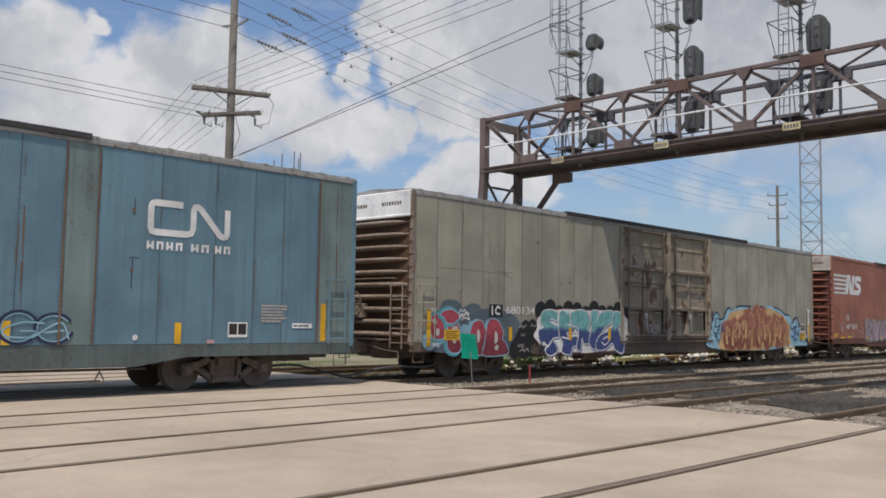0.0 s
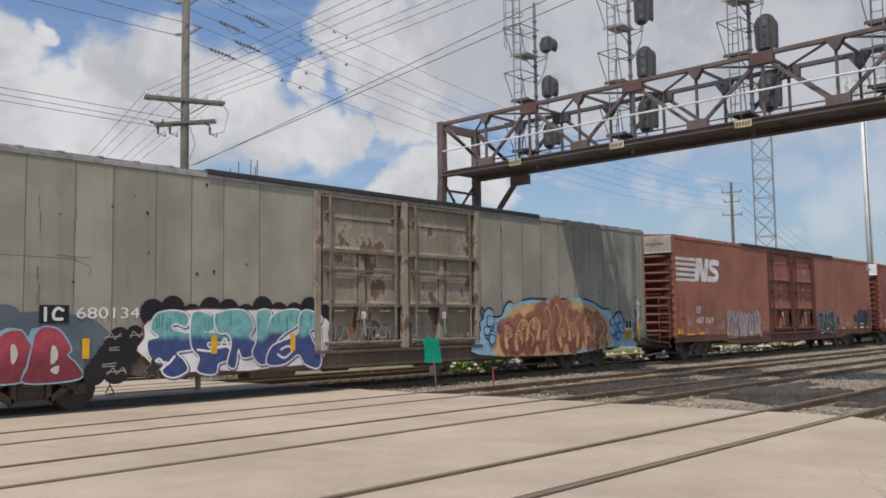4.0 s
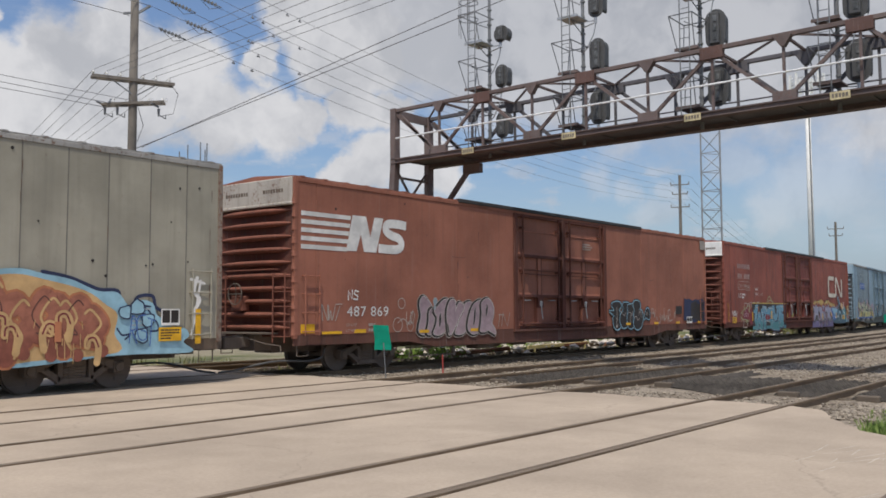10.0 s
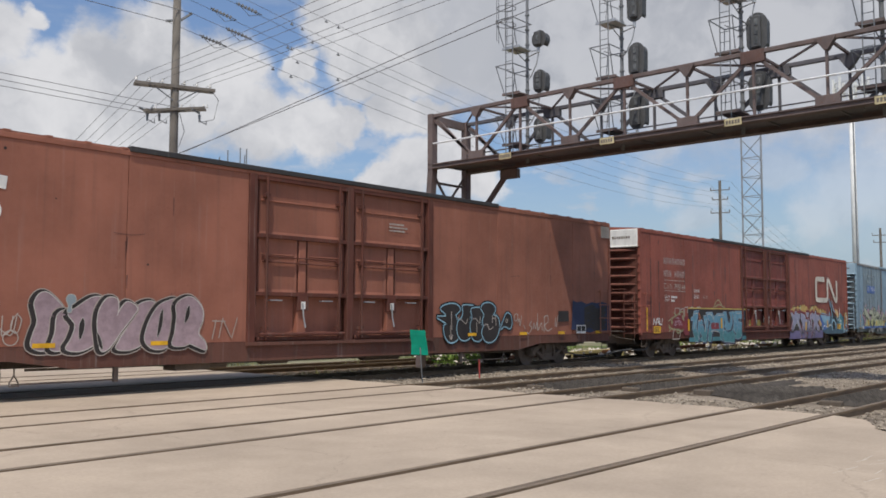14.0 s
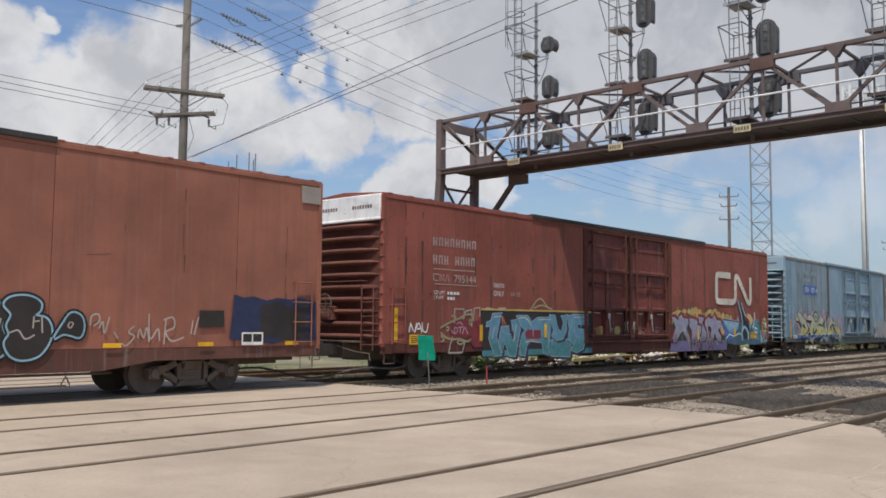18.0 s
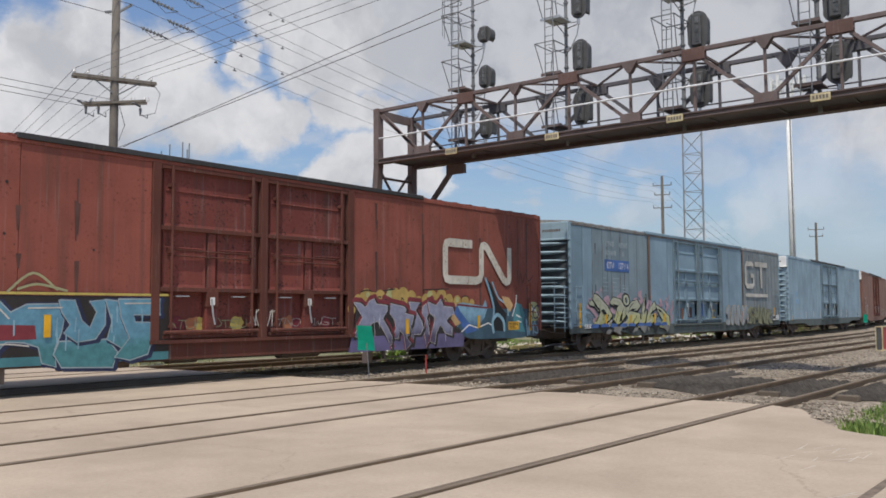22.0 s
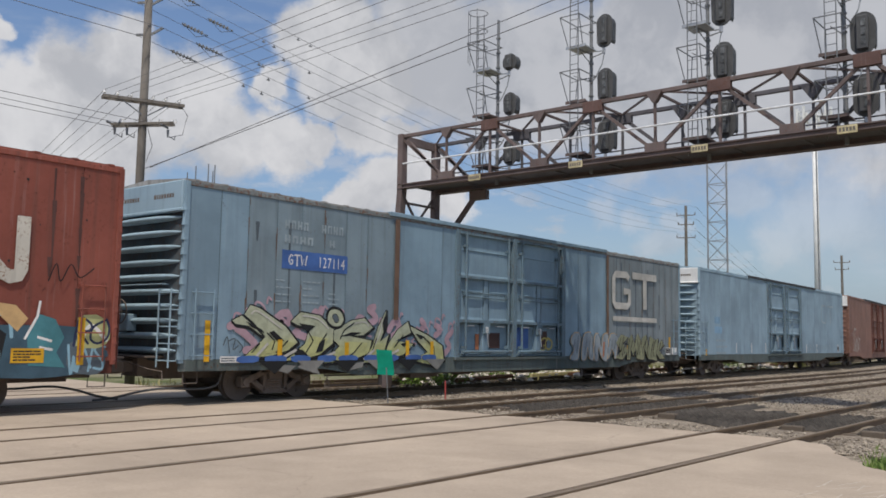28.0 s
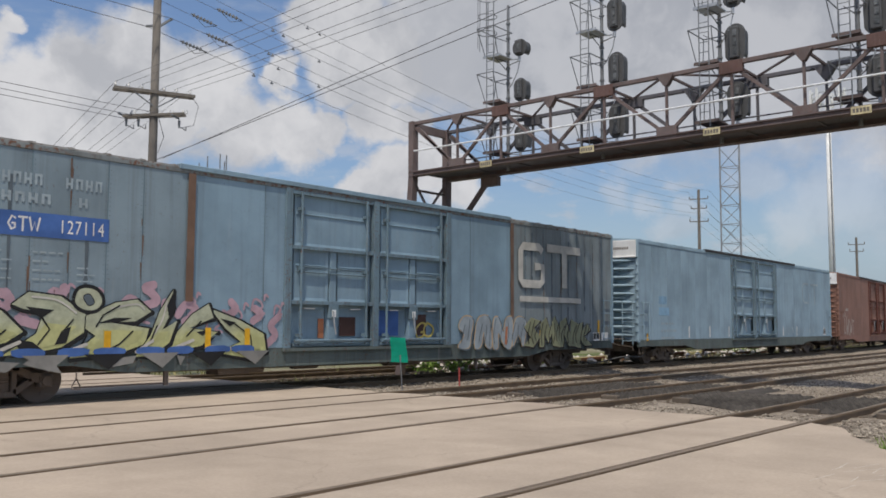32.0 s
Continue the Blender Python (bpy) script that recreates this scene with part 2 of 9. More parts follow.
def peeling(name, paint, rust, share=0.56):
    """Old paint that comes off in large flakes: bare rust with a pale rim, stains that run down, fine grain."""
    m, n, b = material(name, 0.85, 0, 0.2)
    p = n.add("TexCoord").outputs["Object"]
    flake = n.noise(n.vec("MULTIPLY", p, (1.0, 1.0, 0.8)), 1.25, 7.0, 0.62)
    grain = n.noise(p, 11.0, 5.0, 0.6)
    fade = n.ramp(n.noise(p, 0.7, 4.0), 0.3, 0.7, 0.86, 1.12)
    col = n.mix(1.0, paint, n.add("CombineColor", {0: fade, 1: fade, 2: fade}).outputs[0], "MULTIPLY")
    run = n.noise(n.vec("MULTIPLY", p, (6.0, 6.0, 0.35)), 1.0, 5.0, 0.6)
    col = n.mix(n.math("MULTIPLY", n.ramp(run, 0.52, 0.75), 0.6), col, (0.11, 0.075, 0.05, 1))
    col = n.mix(n.math("MULTIPLY", n.ramp(flake, share - 0.05, share - 0.01), 0.45), col, (0.42, 0.36, 0.29, 1))
    bare = n.mix(n.ramp(grain, 0.35, 0.65), rust, (0.095, 0.062, 0.045, 1))
    col = n.mix(n.ramp(flake, share, share + 0.05, 0.0, 0.85), col, bare)
    scar = n.math("MULTIPLY", n.ramp(n.noise(n.vec("MULTIPLY", p, (1.0, 1.0, 3.2)), 3.1, 6.0, 0.6), 0.64, 0.69), 0.9)
    col = n.mix(scar, col, (0.075, 0.052, 0.038, 1))
    n.put(b.inputs["Base Color"], col)
    n.put(b.inputs["Normal"], n.add("Bump", {"Height": flake, "Strength": 0.3, "Distance": 0.03}).outputs[0])
    return m


CONCRETE = concrete("concrete", (0.380, 0.308, 0.236, 1))
BALLAST = gravel("ballast", (0.165, 0.136, 0.102, 1), (0.38, 0.325, 0.255, 1), 14.0)
STONES = leafy("loose stone", (0.15, 0.122, 0.092, 1), (0.39, 0.335, 0.265, 1))
MEADOW = meadow("grass and bare earth")
RAIL_STEEL = worn("rail steel", (0.185, 0.130, 0.082, 1), rough=0.7, metal=0.1, dirt=0.2, wear=0.1, streak=False, scale=3)
RAIL_HEAD = plain("worn rail head", (0.180, 0.138, 0.098, 1), 0.7, 0.1)
TIMBER = worn("old tie timber", (0.12, 0.095, 0.072, 1), rough=0.95, dirt=0.3, wear=0.0, streak=False, scale=4)
RUBBER = plain("dark panel rubber", (0.060, 0.053, 0.046, 1), 0.95, 0, 0.25, 3.0, 0.1)
GAP_DIRT = plain("dirt in the gap", (0.190, 0.146, 0.112, 1), 1.0, 0, 0.3, 9.0)
IRON = worn("rusty bridge steel", (0.150, 0.116, 0.108, 1), rust=(0.15, 0.075, 0.055, 1), rough=0.8, dirt=0.25, wear=0.4, scale=2.2)
IRON_DARK = worn("dark bridge steel", (0.118, 0.112, 0.120, 1), rust=(0.12, 0.07, 0.05, 1), rough=0.75, dirt=0.2, wear=0.2, scale=2.0)
BRIGHT = plain("bright galvanised rail", (0.72, 0.72, 0.71, 1), 0.5, 0.1)
GALV = plain("galvanised steel", (0.42, 0.43, 0.44, 1), 0.5, 0.5)
GREYSTEEL = plain("grey painted steel", (0.20, 0.205, 0.21, 1), 0.6, 0.2)
BLACK = plain("black paint", (0.085, 0.085, 0.085, 1), 0.6)
POLEWOOD = worn("weathered pole wood", (0.175, 0.155, 0.132, 1), rough=0.95, dirt=0.25, wear=0.0, scale=2.2)
WIRE = plain("wire", (0.15, 0.15, 0.155, 1), 0.7)
WHITE = plain("white paint", (0.75, 0.74, 0.71, 1), 0.6, 0, 0.08)
UNDER = worn("grimy underframe", (0.140, 0.112, 0.092, 1), rough=0.95, dirt=0.3, wear=0.1, scale=2)
YELLOW = plain("yellow reflector", (0.66, 0.36, 0.02, 1), 0.5, 0, 0.16, 3.0)

# ---- building blocks ----
def grow():
    return bmesh.new()


def box(bm, x0, x1, y0, y1, z0, z1):
    v = [bm.verts.new((x, y, z)) for x in (x0, x1) for y in (y0, y1) for z in (z0, z1)]
    for f in ((0, 1, 3, 2), (4, 6, 7, 5), (0, 4, 5, 1), (2, 3, 7, 6), (0, 2, 6, 4), (1, 5, 7, 3)):
        bm.faces.new([v[i] for i in f])
    return v


def rod(bm, p, q, r, seg=6, r2=None):
    p, q = Vector(p), Vector(q)
    d = q - p
    if d.length < 1e-6:
        return
    m = d.to_track_quat("Z", "Y").to_matrix()
    rings = []
    for c, rr in ((p, r), (q, r if r2 is None else r2)):
        rings.append([bm.verts.new(c + m @ Vector((rr * math.cos(a), rr * math.sin(a), 0))) for a in (2 * math.pi * (i + 0.5) / seg for i in range(seg))])
    for i in range(seg):
        j = (i + 1) % seg
        bm.faces.new((rings[0][i], rings[0][j], rings[1][j], rings[1][i]))
    bm.faces.new(rings[0][::-1]), bm.faces.new(rings[1])


def beam(bm, p, q, w, h, up=(0, 0, 1)):
    """A bar of rectangular section from p to q: w across, h along up."""
    p, q = Vector(p), Vector(q)
    d = (q - p).normalized()
    s = d.cross(Vector(up))
    if s.length < 1e-4:
        s = d.cross(Vector((1, 0, 0)))
    s.normalize()
    t = s.cross(d)
    v = [bm.verts.new(c + s * a * w / 2 + t * b * h / 2) for c in (p, q) for a, b in ((-1, -1), (1, -1), (1, 1), (-1, 1))]
    for f in ((3, 2, 1, 0), (4, 5, 6, 7), (0, 1, 5, 4), (1, 2, 6, 5), (2, 3, 7, 6), (3, 0, 4, 7)):
        bm.faces.new([v[i] for i in f])


def plate(bm, pts, y, thick=0.003):
    """A flat plate on a wall that faces -y: pts are (x, z), anticlockwise seen from -y."""
    a = [bm.verts.new((x, y - thick, z)) for x, z in pts]
    bm.faces.new(a)


def pipe(bm, pts, r, seg=6):
    tube(bm, pts, r, seg)


def tube(bm, pts, r, seg=6):
    """One connected tube along points."""
    pts = [Vector(p) for p in pts]
    rings = []
    for i, p in enumerate(pts):
        d = (pts[min(i + 1, len(pts) - 1)] - pts[max(i - 1, 0)]).normalized()
        a = d.cross(Vector((0, 0, 1)) if abs(d.z) < 0.9 else Vector((1, 0, 0))).normalized()
        b = d.cross(a)
        rings.append([bm.verts.new(p + a * r * math.cos(t) + b * r * math.sin(t)) for t in (2 * math.pi * k / seg for k in range(seg))])
    for u, v in zip(rings, rings[1:]):
        for k in range(seg):
            j = (k + 1) % seg
            bm.faces.new((u[k], u[j], v[j], v[k]))


def sweep(bm, section, stations):
    """A section of (y, z) points swept along stations of (x, y offset, z offset)."""
    rings = []
    for x, oy, oz in stations:
        rings.append([bm.verts.new((x, y + oy, z + oz)) for y, z in section])
    k = len(section)
    for a, b in zip(rings, rings[1:]):
        for i in range(k):
            j = (i + 1) % k
            bm.faces.new((a[i], b[i], b[j], a[j]))
    bm.faces.new(rings[0]), bm.faces.new(rings[-1][::-1])


def mesh_of(name, bm, mat, bevel=0.0, smooth=False):
    bmesh.ops.recalc_face_normals(bm, faces=bm.faces[:])
    if bevel:
        bmesh.ops.bevel(bm, geom=bm.edges[:], offset=bevel, segments=1, affect="EDGES", clamp_overlap=True)
    me = bpy.data.meshes.new(name)
    bm.to_mesh(me)
    bm.free()
    me.materials.append(mat)
    if smooth:
        for p in me.polygons:
            p.use_smooth = True
    return me


def part(name, bm, mat, parent, label="", bevel=0.0, smooth=False):
    me = bm if isinstance(bm, bpy.types.Mesh) else mesh_of(name, bm, mat, bevel, smooth)
    ob = new(name, me)
    ob.parent = parent
    if label:
        ob["label"] = label
    return ob


def thing(name, bm, mat, label, category, group="", kind="", bevel=0.0, smooth=False):
    return tagged(new(name, mesh_of(name, bm, mat, bevel, smooth)), label, category, group, kind)


def root(name, label, category, group="", at=(0, 0, 0), kind=""):
    ob = tagged(new(name), label, category, group, kind)
    ob.location = at
    ob.empty_display_size = 0.3
    return ob


# ---- ground, road and tracks ----
TRACKS = {"near": 5.92, "second": 10.55, "third": 14.22, "train": 18.74, "far": 23.4}
GAUGE = 1.435
EDGE = 16.0                                   # where the concrete of the crossing ends


def setting(name, bm, mat, label, category, **more):
    return thing(name, bm, mat, label, category, kind="structure", **more)


def make_ground():
    bm = grow()
    xs = [-2500, -400, -80, -30, 0, 30, 60, 100, 160, 260, 500, 2500]
    ys = [-2500, -400, -60, -20, 0, 2, 26, 30, 40, 60, 100, 200, 500, 2500]
    grid = [[bm.verts.new((x, y, -0.3)) for y in ys] for x in xs]
    for i in range(len(xs) - 1):
        for j in range(len(ys) - 1):
            bm.faces.new((grid[i][j], grid[i + 1][j], grid[i + 1][j + 1], grid[i][j + 1]))
    setting("ground", bm, MEADOW, "flat ground of patchy grass and bare earth", "ground")
    # the bed of the tracks
    bm = grow()
    rows = []
    us = [-60, -30, 0] + [12 + 0.5 * i for i in range(40)] + [32 + 2 * i for i in range(30)] + [95 + 8 * i for i in range(18)]
    vs = [3.4 + 0.35 * i for i in range(51)]
    for u in us:
        x, dy = bend(u)
        row = []
        for j, v in enumerate(vs):
            z = -0.138 + 0.05 * noise.noise((u * 0.9, v * 0.9, 0)) + 0.03 * noise.noise((u * 3, v * 3, 5))
            if j in (0, len(vs) - 1):
                z = -0.34
            row.append(bm.verts.new((x, v + dy, z)))
        rows.append(row)
    for a, b in zip(rows, rows[1:]):
        for j in range(len(vs) - 1):
            bm.faces.new((a[j], b[j], b[j + 1], a[j + 1]))
    setting("track_bed", bm, BALLAST, "grey crushed stone ballast between the tracks", "gravel")


def make_road():
    road = root("road", "pale concrete road slabs over the tracks, scuffed and stained", "road", kind="structure")
    edges = [-14.0]
    gaps = []
    for c in TRACKS.values():
        for r in (c - GAUGE / 2 - 0.035, c + GAUGE / 2 + 0.035):
            gaps.append(r)
    for g in gaps:
        inside = any(abs(g - (c - GAUGE / 2 - 0.035)) < 1e-6 for c in TRACKS.values())
        a, b = (g - 0.085, g + 0.125) if inside else (g - 0.125, g + 0.085)
        edges += [a, b]
    edges.append(60.0)
    top = -0.006
    for k in range(0, len(edges), 2):
        y0, y1 = edges[k], edges[k + 1]
        bm = grow()
        wob = lambda y: EDGE + 0.28 * noise.noise((y * 0.7, 3.0, 0))
        if k == 0:
            knots = [(12.3, 1.0), (12.6, 2.3), (13.1, 3.2), (14.3, 3.95), (15.5, 4.45), (15.9, y1)]
            right = [(12.3, y0)]
            for (ax, ay), (cx, cy) in zip(knots, knots[1:]):
                for i in range(7):
                    f = i / 7
                    right.append((ax + (cx - ax) * f + 0.10 * noise.noise((ax * 3 + f * 5, ay, 0)), ay + (cy - ay) * f + 0.05 * noise.noise((f * 9, ax, 4))))
            right.append(knots[-1])
        else:
            steps = max(2, int((y1 - y0) / 0.5))
            right = [(wob(y0 + (y1 - y0) * i / steps), y0 + (y1 - y0) * i / steps) for i in range(steps + 1)]
            if y1 - y0 > 1.0:
                right[0] = (right[0][0] - 0.12, y0)
                right[-1] = (right[-1][0] - 0.12, y1)
        outline = [(-45.0, y1), (-45.0, y0)] + right
        up = [bm.verts.new((x, y, top)) for x, y in outline]
        lo = [bm.verts.new((x, y, -0.30)) for x, y in outline]
        bm.faces.new(up)
        for i in range(len(outline)):
            j = (i + 1) % len(outline)
            bm.faces.new((lo[i], lo[j], up[j], up[i]))
        part("slab", bm, CONCRETE, road)
    # packed dirt at the bottom of the slots beside the rails
    bm = grow()
    for g in gaps:
        box(bm, -45, EDGE - 0.3, g - 0.12, g + 0.12, -0.2, -0.028)
    part("slot_dirt", bm, GAP_DIRT, road)


RAIL = [(-0.036, 0.0), (0.036, 0.0), (0.036, -0.035), (0.009, -0.05), (0.009, -0.15), (0.07, -0.165), (0.07, -0.18), (-0.07, -0.18), (-0.07, -0.165), (-0.009, -0.15), (-0.009, -0.05), (-0.036, -0.035)]


def make_tracks():
    us = [-60, 0, 15, 30, 40] + [44 + 4 * i for i in range(30)] + [170 + 10 * i for i in range(8)]
    for key, c in TRACKS.items():
        track = root("track", "railway track with rusty steel rails on timber ties", "track", "tracks at the crossing", kind="structure")
        for side in (-1, 1):
            bm = grow()
            sweep(bm, [(y + c + side * (GAUGE / 2 + 0.036), z) for y, z in RAIL], [(bend(u)[0], bend(u)[1], 0) for u in us])
            part("rail", bm, RAIL_STEEL, track)
            bm = grow()
            sweep(bm, [(y + c + side * (GAUGE / 2 + 0.036), z) for y, z in ((-0.034, -0.01), (-0.034, 0.003), (0.034, 0.003), (0.034, -0.01))], [(bend(u)[0], bend(u)[1], 0) for u in us])
            part("rail_head", bm, RAIL_HEAD, track, "rail head worn smooth by wheels")
        bm = grow()
        box(bm, -0.115, 0.115, -1.28, 1.28, -0.32, -0.14)
        tie = mesh_of("tie", bm, TIMBER, 0.01)
        u = 16.4
        while u < 150:
            x, dy = bend(u)
            ob = part("tie", tie, TIMBER, track)
            ob.location = (x, c + dy, random.uniform(-0.012, 0.012))
            ob.rotation_euler = (0, 0, 2 * BEND * max(u - BEND_FROM, 0) + random.uniform(-0.02, 0.02))
            u += 0.53 if u < 60 else 0.8


make_ground()
make_road()
make_tracks()

# ---- the train ----
HALF = 13.05                                  # half the length of a car body
FACE = -1.58                                  # its near side, from the middle of the track
SILL, EAVE = 1.03, 5.06
CARS = []                                     # every car, with its place in the train
WHEELS = []


def rib_mesh(mat, wide=1.42):
    """One pressed rib of a car end, thick in the middle and drawn out to nothing at both sides; it bulges to -x."""
    bm = grow()
    rings = []
    for i in range(15):
        y = -wide + 2 * wide * i / 14
        k = max(0.0, 1 - abs(y / wide) ** 3.5)
        ring = []
        for j in range(7):
            a = math.pi * j / 6
            ring.append(bm.verts.new((-0.20 * k * math.sin(a) - 0.004, y, 0.078 * (0.25 + 0.75 * k) * math.cos(a))))
        rings.append(ring)
    for a, b in zip(rings, rings[1:]):
        for j in range(6):
            bm.faces.new((a[j], a[j + 1], b[j + 1], b[j]))
    return mesh_of("end_rib", bm, mat, smooth=True)


def ladder(parent, x, y, z0, z1, wide, axis, mat, rungs=4, out=0.09):
    """Rungs that stand off the wall: axis 'x' for a side ladder, 'y' for an end ladder."""
    lad = None
    bm = grow()
    for s in (0, 1):
        if axis == "x":
            rod(bm, (x + s * wide, y - out, z0 - 0.1), (x + s * wide, y - out, z1 + 0.08), 0.016)
        else:
            rod(bm, (x - out, y + s * wide, z0 - 0.1), (x - out, y + s * wide, z1 + 0.08), 0.018)
    lad = part("ladder", bm, mat, parent)
    for i in range(rungs):
        z = z0 + (z1 - z0) * i / (rungs - 1)
        bm = grow()
        if axis == "x":
            pipe(bm, [(x - 0.03, y, z), (x - 0.03, y - out, z), (x + wide + 0.03, y - out, z), (x + wide + 0.03, y, z)], 0.016)
        else:
            pipe(bm, [(x, y - 0.03, z), (x - out, y - 0.03, z), (x - out, y + wide + 0.03, z), (x, y + wide + 0.03, z)], 0.016)
        part("rung", bm, mat, lad)
    return lad


TRUCK = {}


def truck_meshes():
    bm = grow()
    for s in (-1, 1):
        y = s * (GAUGE / 2 + 0.036)
        r = 0.457
        rod(bm, (0, y - 0.065, 0), (0, y + 0.065, 0), r, 28)
        rod(bm, (0, y - s * 0.02, 0), (0, y - s * 0.095, 0), r + 0.026, 28)
        rod(bm, (0, y, 0), (0, y + s * 0.12, 0), 0.12, 12)
    rod(bm, (0, -1.12, 0), (0, 1.12, 0), 0.085, 10)
    for k in range(4):
        a = k * math.pi / 2 + 0.3
        for s in (-1, 1):
            y = s * (GAUGE / 2 + 0.105)
            rod(bm, (0.28 * math.cos(a), y, 0.28 * math.sin(a)), (0.28 * math.cos(a), y + s * 0.012, 0.28 * math.sin(a)), 0.05, 8)
    TRUCK["wheelset"] = mesh_of("wheelset", bm, UNDER)
    bm = grow()
    out = [(-1.12, 0.40), (-1.12, 0.58), (-0.75, 0.64), (-0.42, 0.80), (0.42, 0.80), (0.75, 0.64), (1.12, 0.58), (1.12, 0.40), (0.66, 0.38), (0.36, 0.17), (-0.36, 0.17), (-0.66, 0.38)]
    hole = [(-0.30, 0.33), (0.30, 0.33), (0.30, 0.66), (-0.30, 0.66)]
    # the frame as four bars round the spring nest
    for a, b, w in (((-1.1, 0.49), (-0.62, 0.55), 0.20), ((-0.66, 0.57), (-0.36, 0.72), 0.15), ((-0.45, 0.74), (0.45, 0.74), 0.15), ((0.36, 0.72), (0.66, 0.57), 0.15), ((0.62, 0.55), (1.1, 0.49), 0.20),
                    ((-0.70, 0.48), (-0.34, 0.24), 0.13), ((-0.40, 0.22), (0.40, 0.22), 0.12), ((0.34, 0.24), (0.70, 0.48), 0.13), ((-0.34, 0.24), (-0.34, 0.74), 0.11), ((0.34, 0.24), (0.34, 0.74), 0.11)):
        beam(bm, (a[0], 0, a[1]), (b[0], 0, b[1]), 0.16, w)
    for s in (-1, 1):
        box(bm, s * 0.97 - 0.13, s * 0.97 + 0.13, -0.11, 0.11, 0.33, 0.58)
        rod(bm, (s * 0.97, -0.15, 0.457), (s * 0.97, 0.1, 0.457), 0.11, 10)
    TRUCK["side_frame"] = mesh_of("side_frame", bm, UNDER, 0.012)
    bm = grow()
    rings = []
    for i in range(11):
        r = 0.085 if i % 2 else 0.065
        rings.append([bm.verts.new((0.2 * math.cos(t) + r * math.cos(t), r * math.sin(t), 0.28 + 0.03 * i)) for t in (2 * math.pi * k / 14 for k in range(14))])
    for a, b in zip(rings, rings[1:]):
        for k in range(14):
            j = (k + 1) % 14
            bm.faces.new((a[k], a[j], b[j], b[k]))
    TRUCK["spring_nest"] = mesh_of("spring_nest", bm, UNDER)
    bm = grow()
    box(bm, -0.22, 0.22, -1.1, 1.1, 0.52, 0.72)
    box(bm, -0.3, 0.3, -0.3, 0.3, 0.7, 0.86)
    TRUCK["bolster"] = mesh_of("bolster", bm, UNDER, 0.015)
    bm = grow()
    for s in (-1, 1):
        beam(bm, (s * 0.38, -0.85, 0.4), (s * 0.38, 0.85, 0.4), 0.08, 0.1)
        for t in (-1, 1):
            box(bm, s * 0.40, s * 0.46, t * 0.75 - 0.05, t * 0.75 + 0.05, 0.28, 0.62)
    TRUCK["brake_beam"] = mesh_of("brake_beam", bm, UNDER)


def make_truck(car, x):
    t = part("truck", TRUCK["bolster"], UNDER, car, "black grimy two-axle truck")
    t.location = (x, 0, 0)
    for s in (-1, 1):
        f = part("side_frame", TRUCK["side_frame"], UNDER, t)
        f.location = (0, s * 1.0, 0)
        f = part("spring_nest", TRUCK["spring_nest"], UNDER, t)
        f.location = (0, s * 1.0, 0)
    part("brake_beam", TRUCK["brake_beam"], UNDER, t)
    for s in (-1, 1):
        w = part("wheelset", TRUCK["wheelset"], UNDER, t)
        w.location = (s * 0.97, 0, 0.46)
        WHEELS.append((w, s * 0.97))
    return t


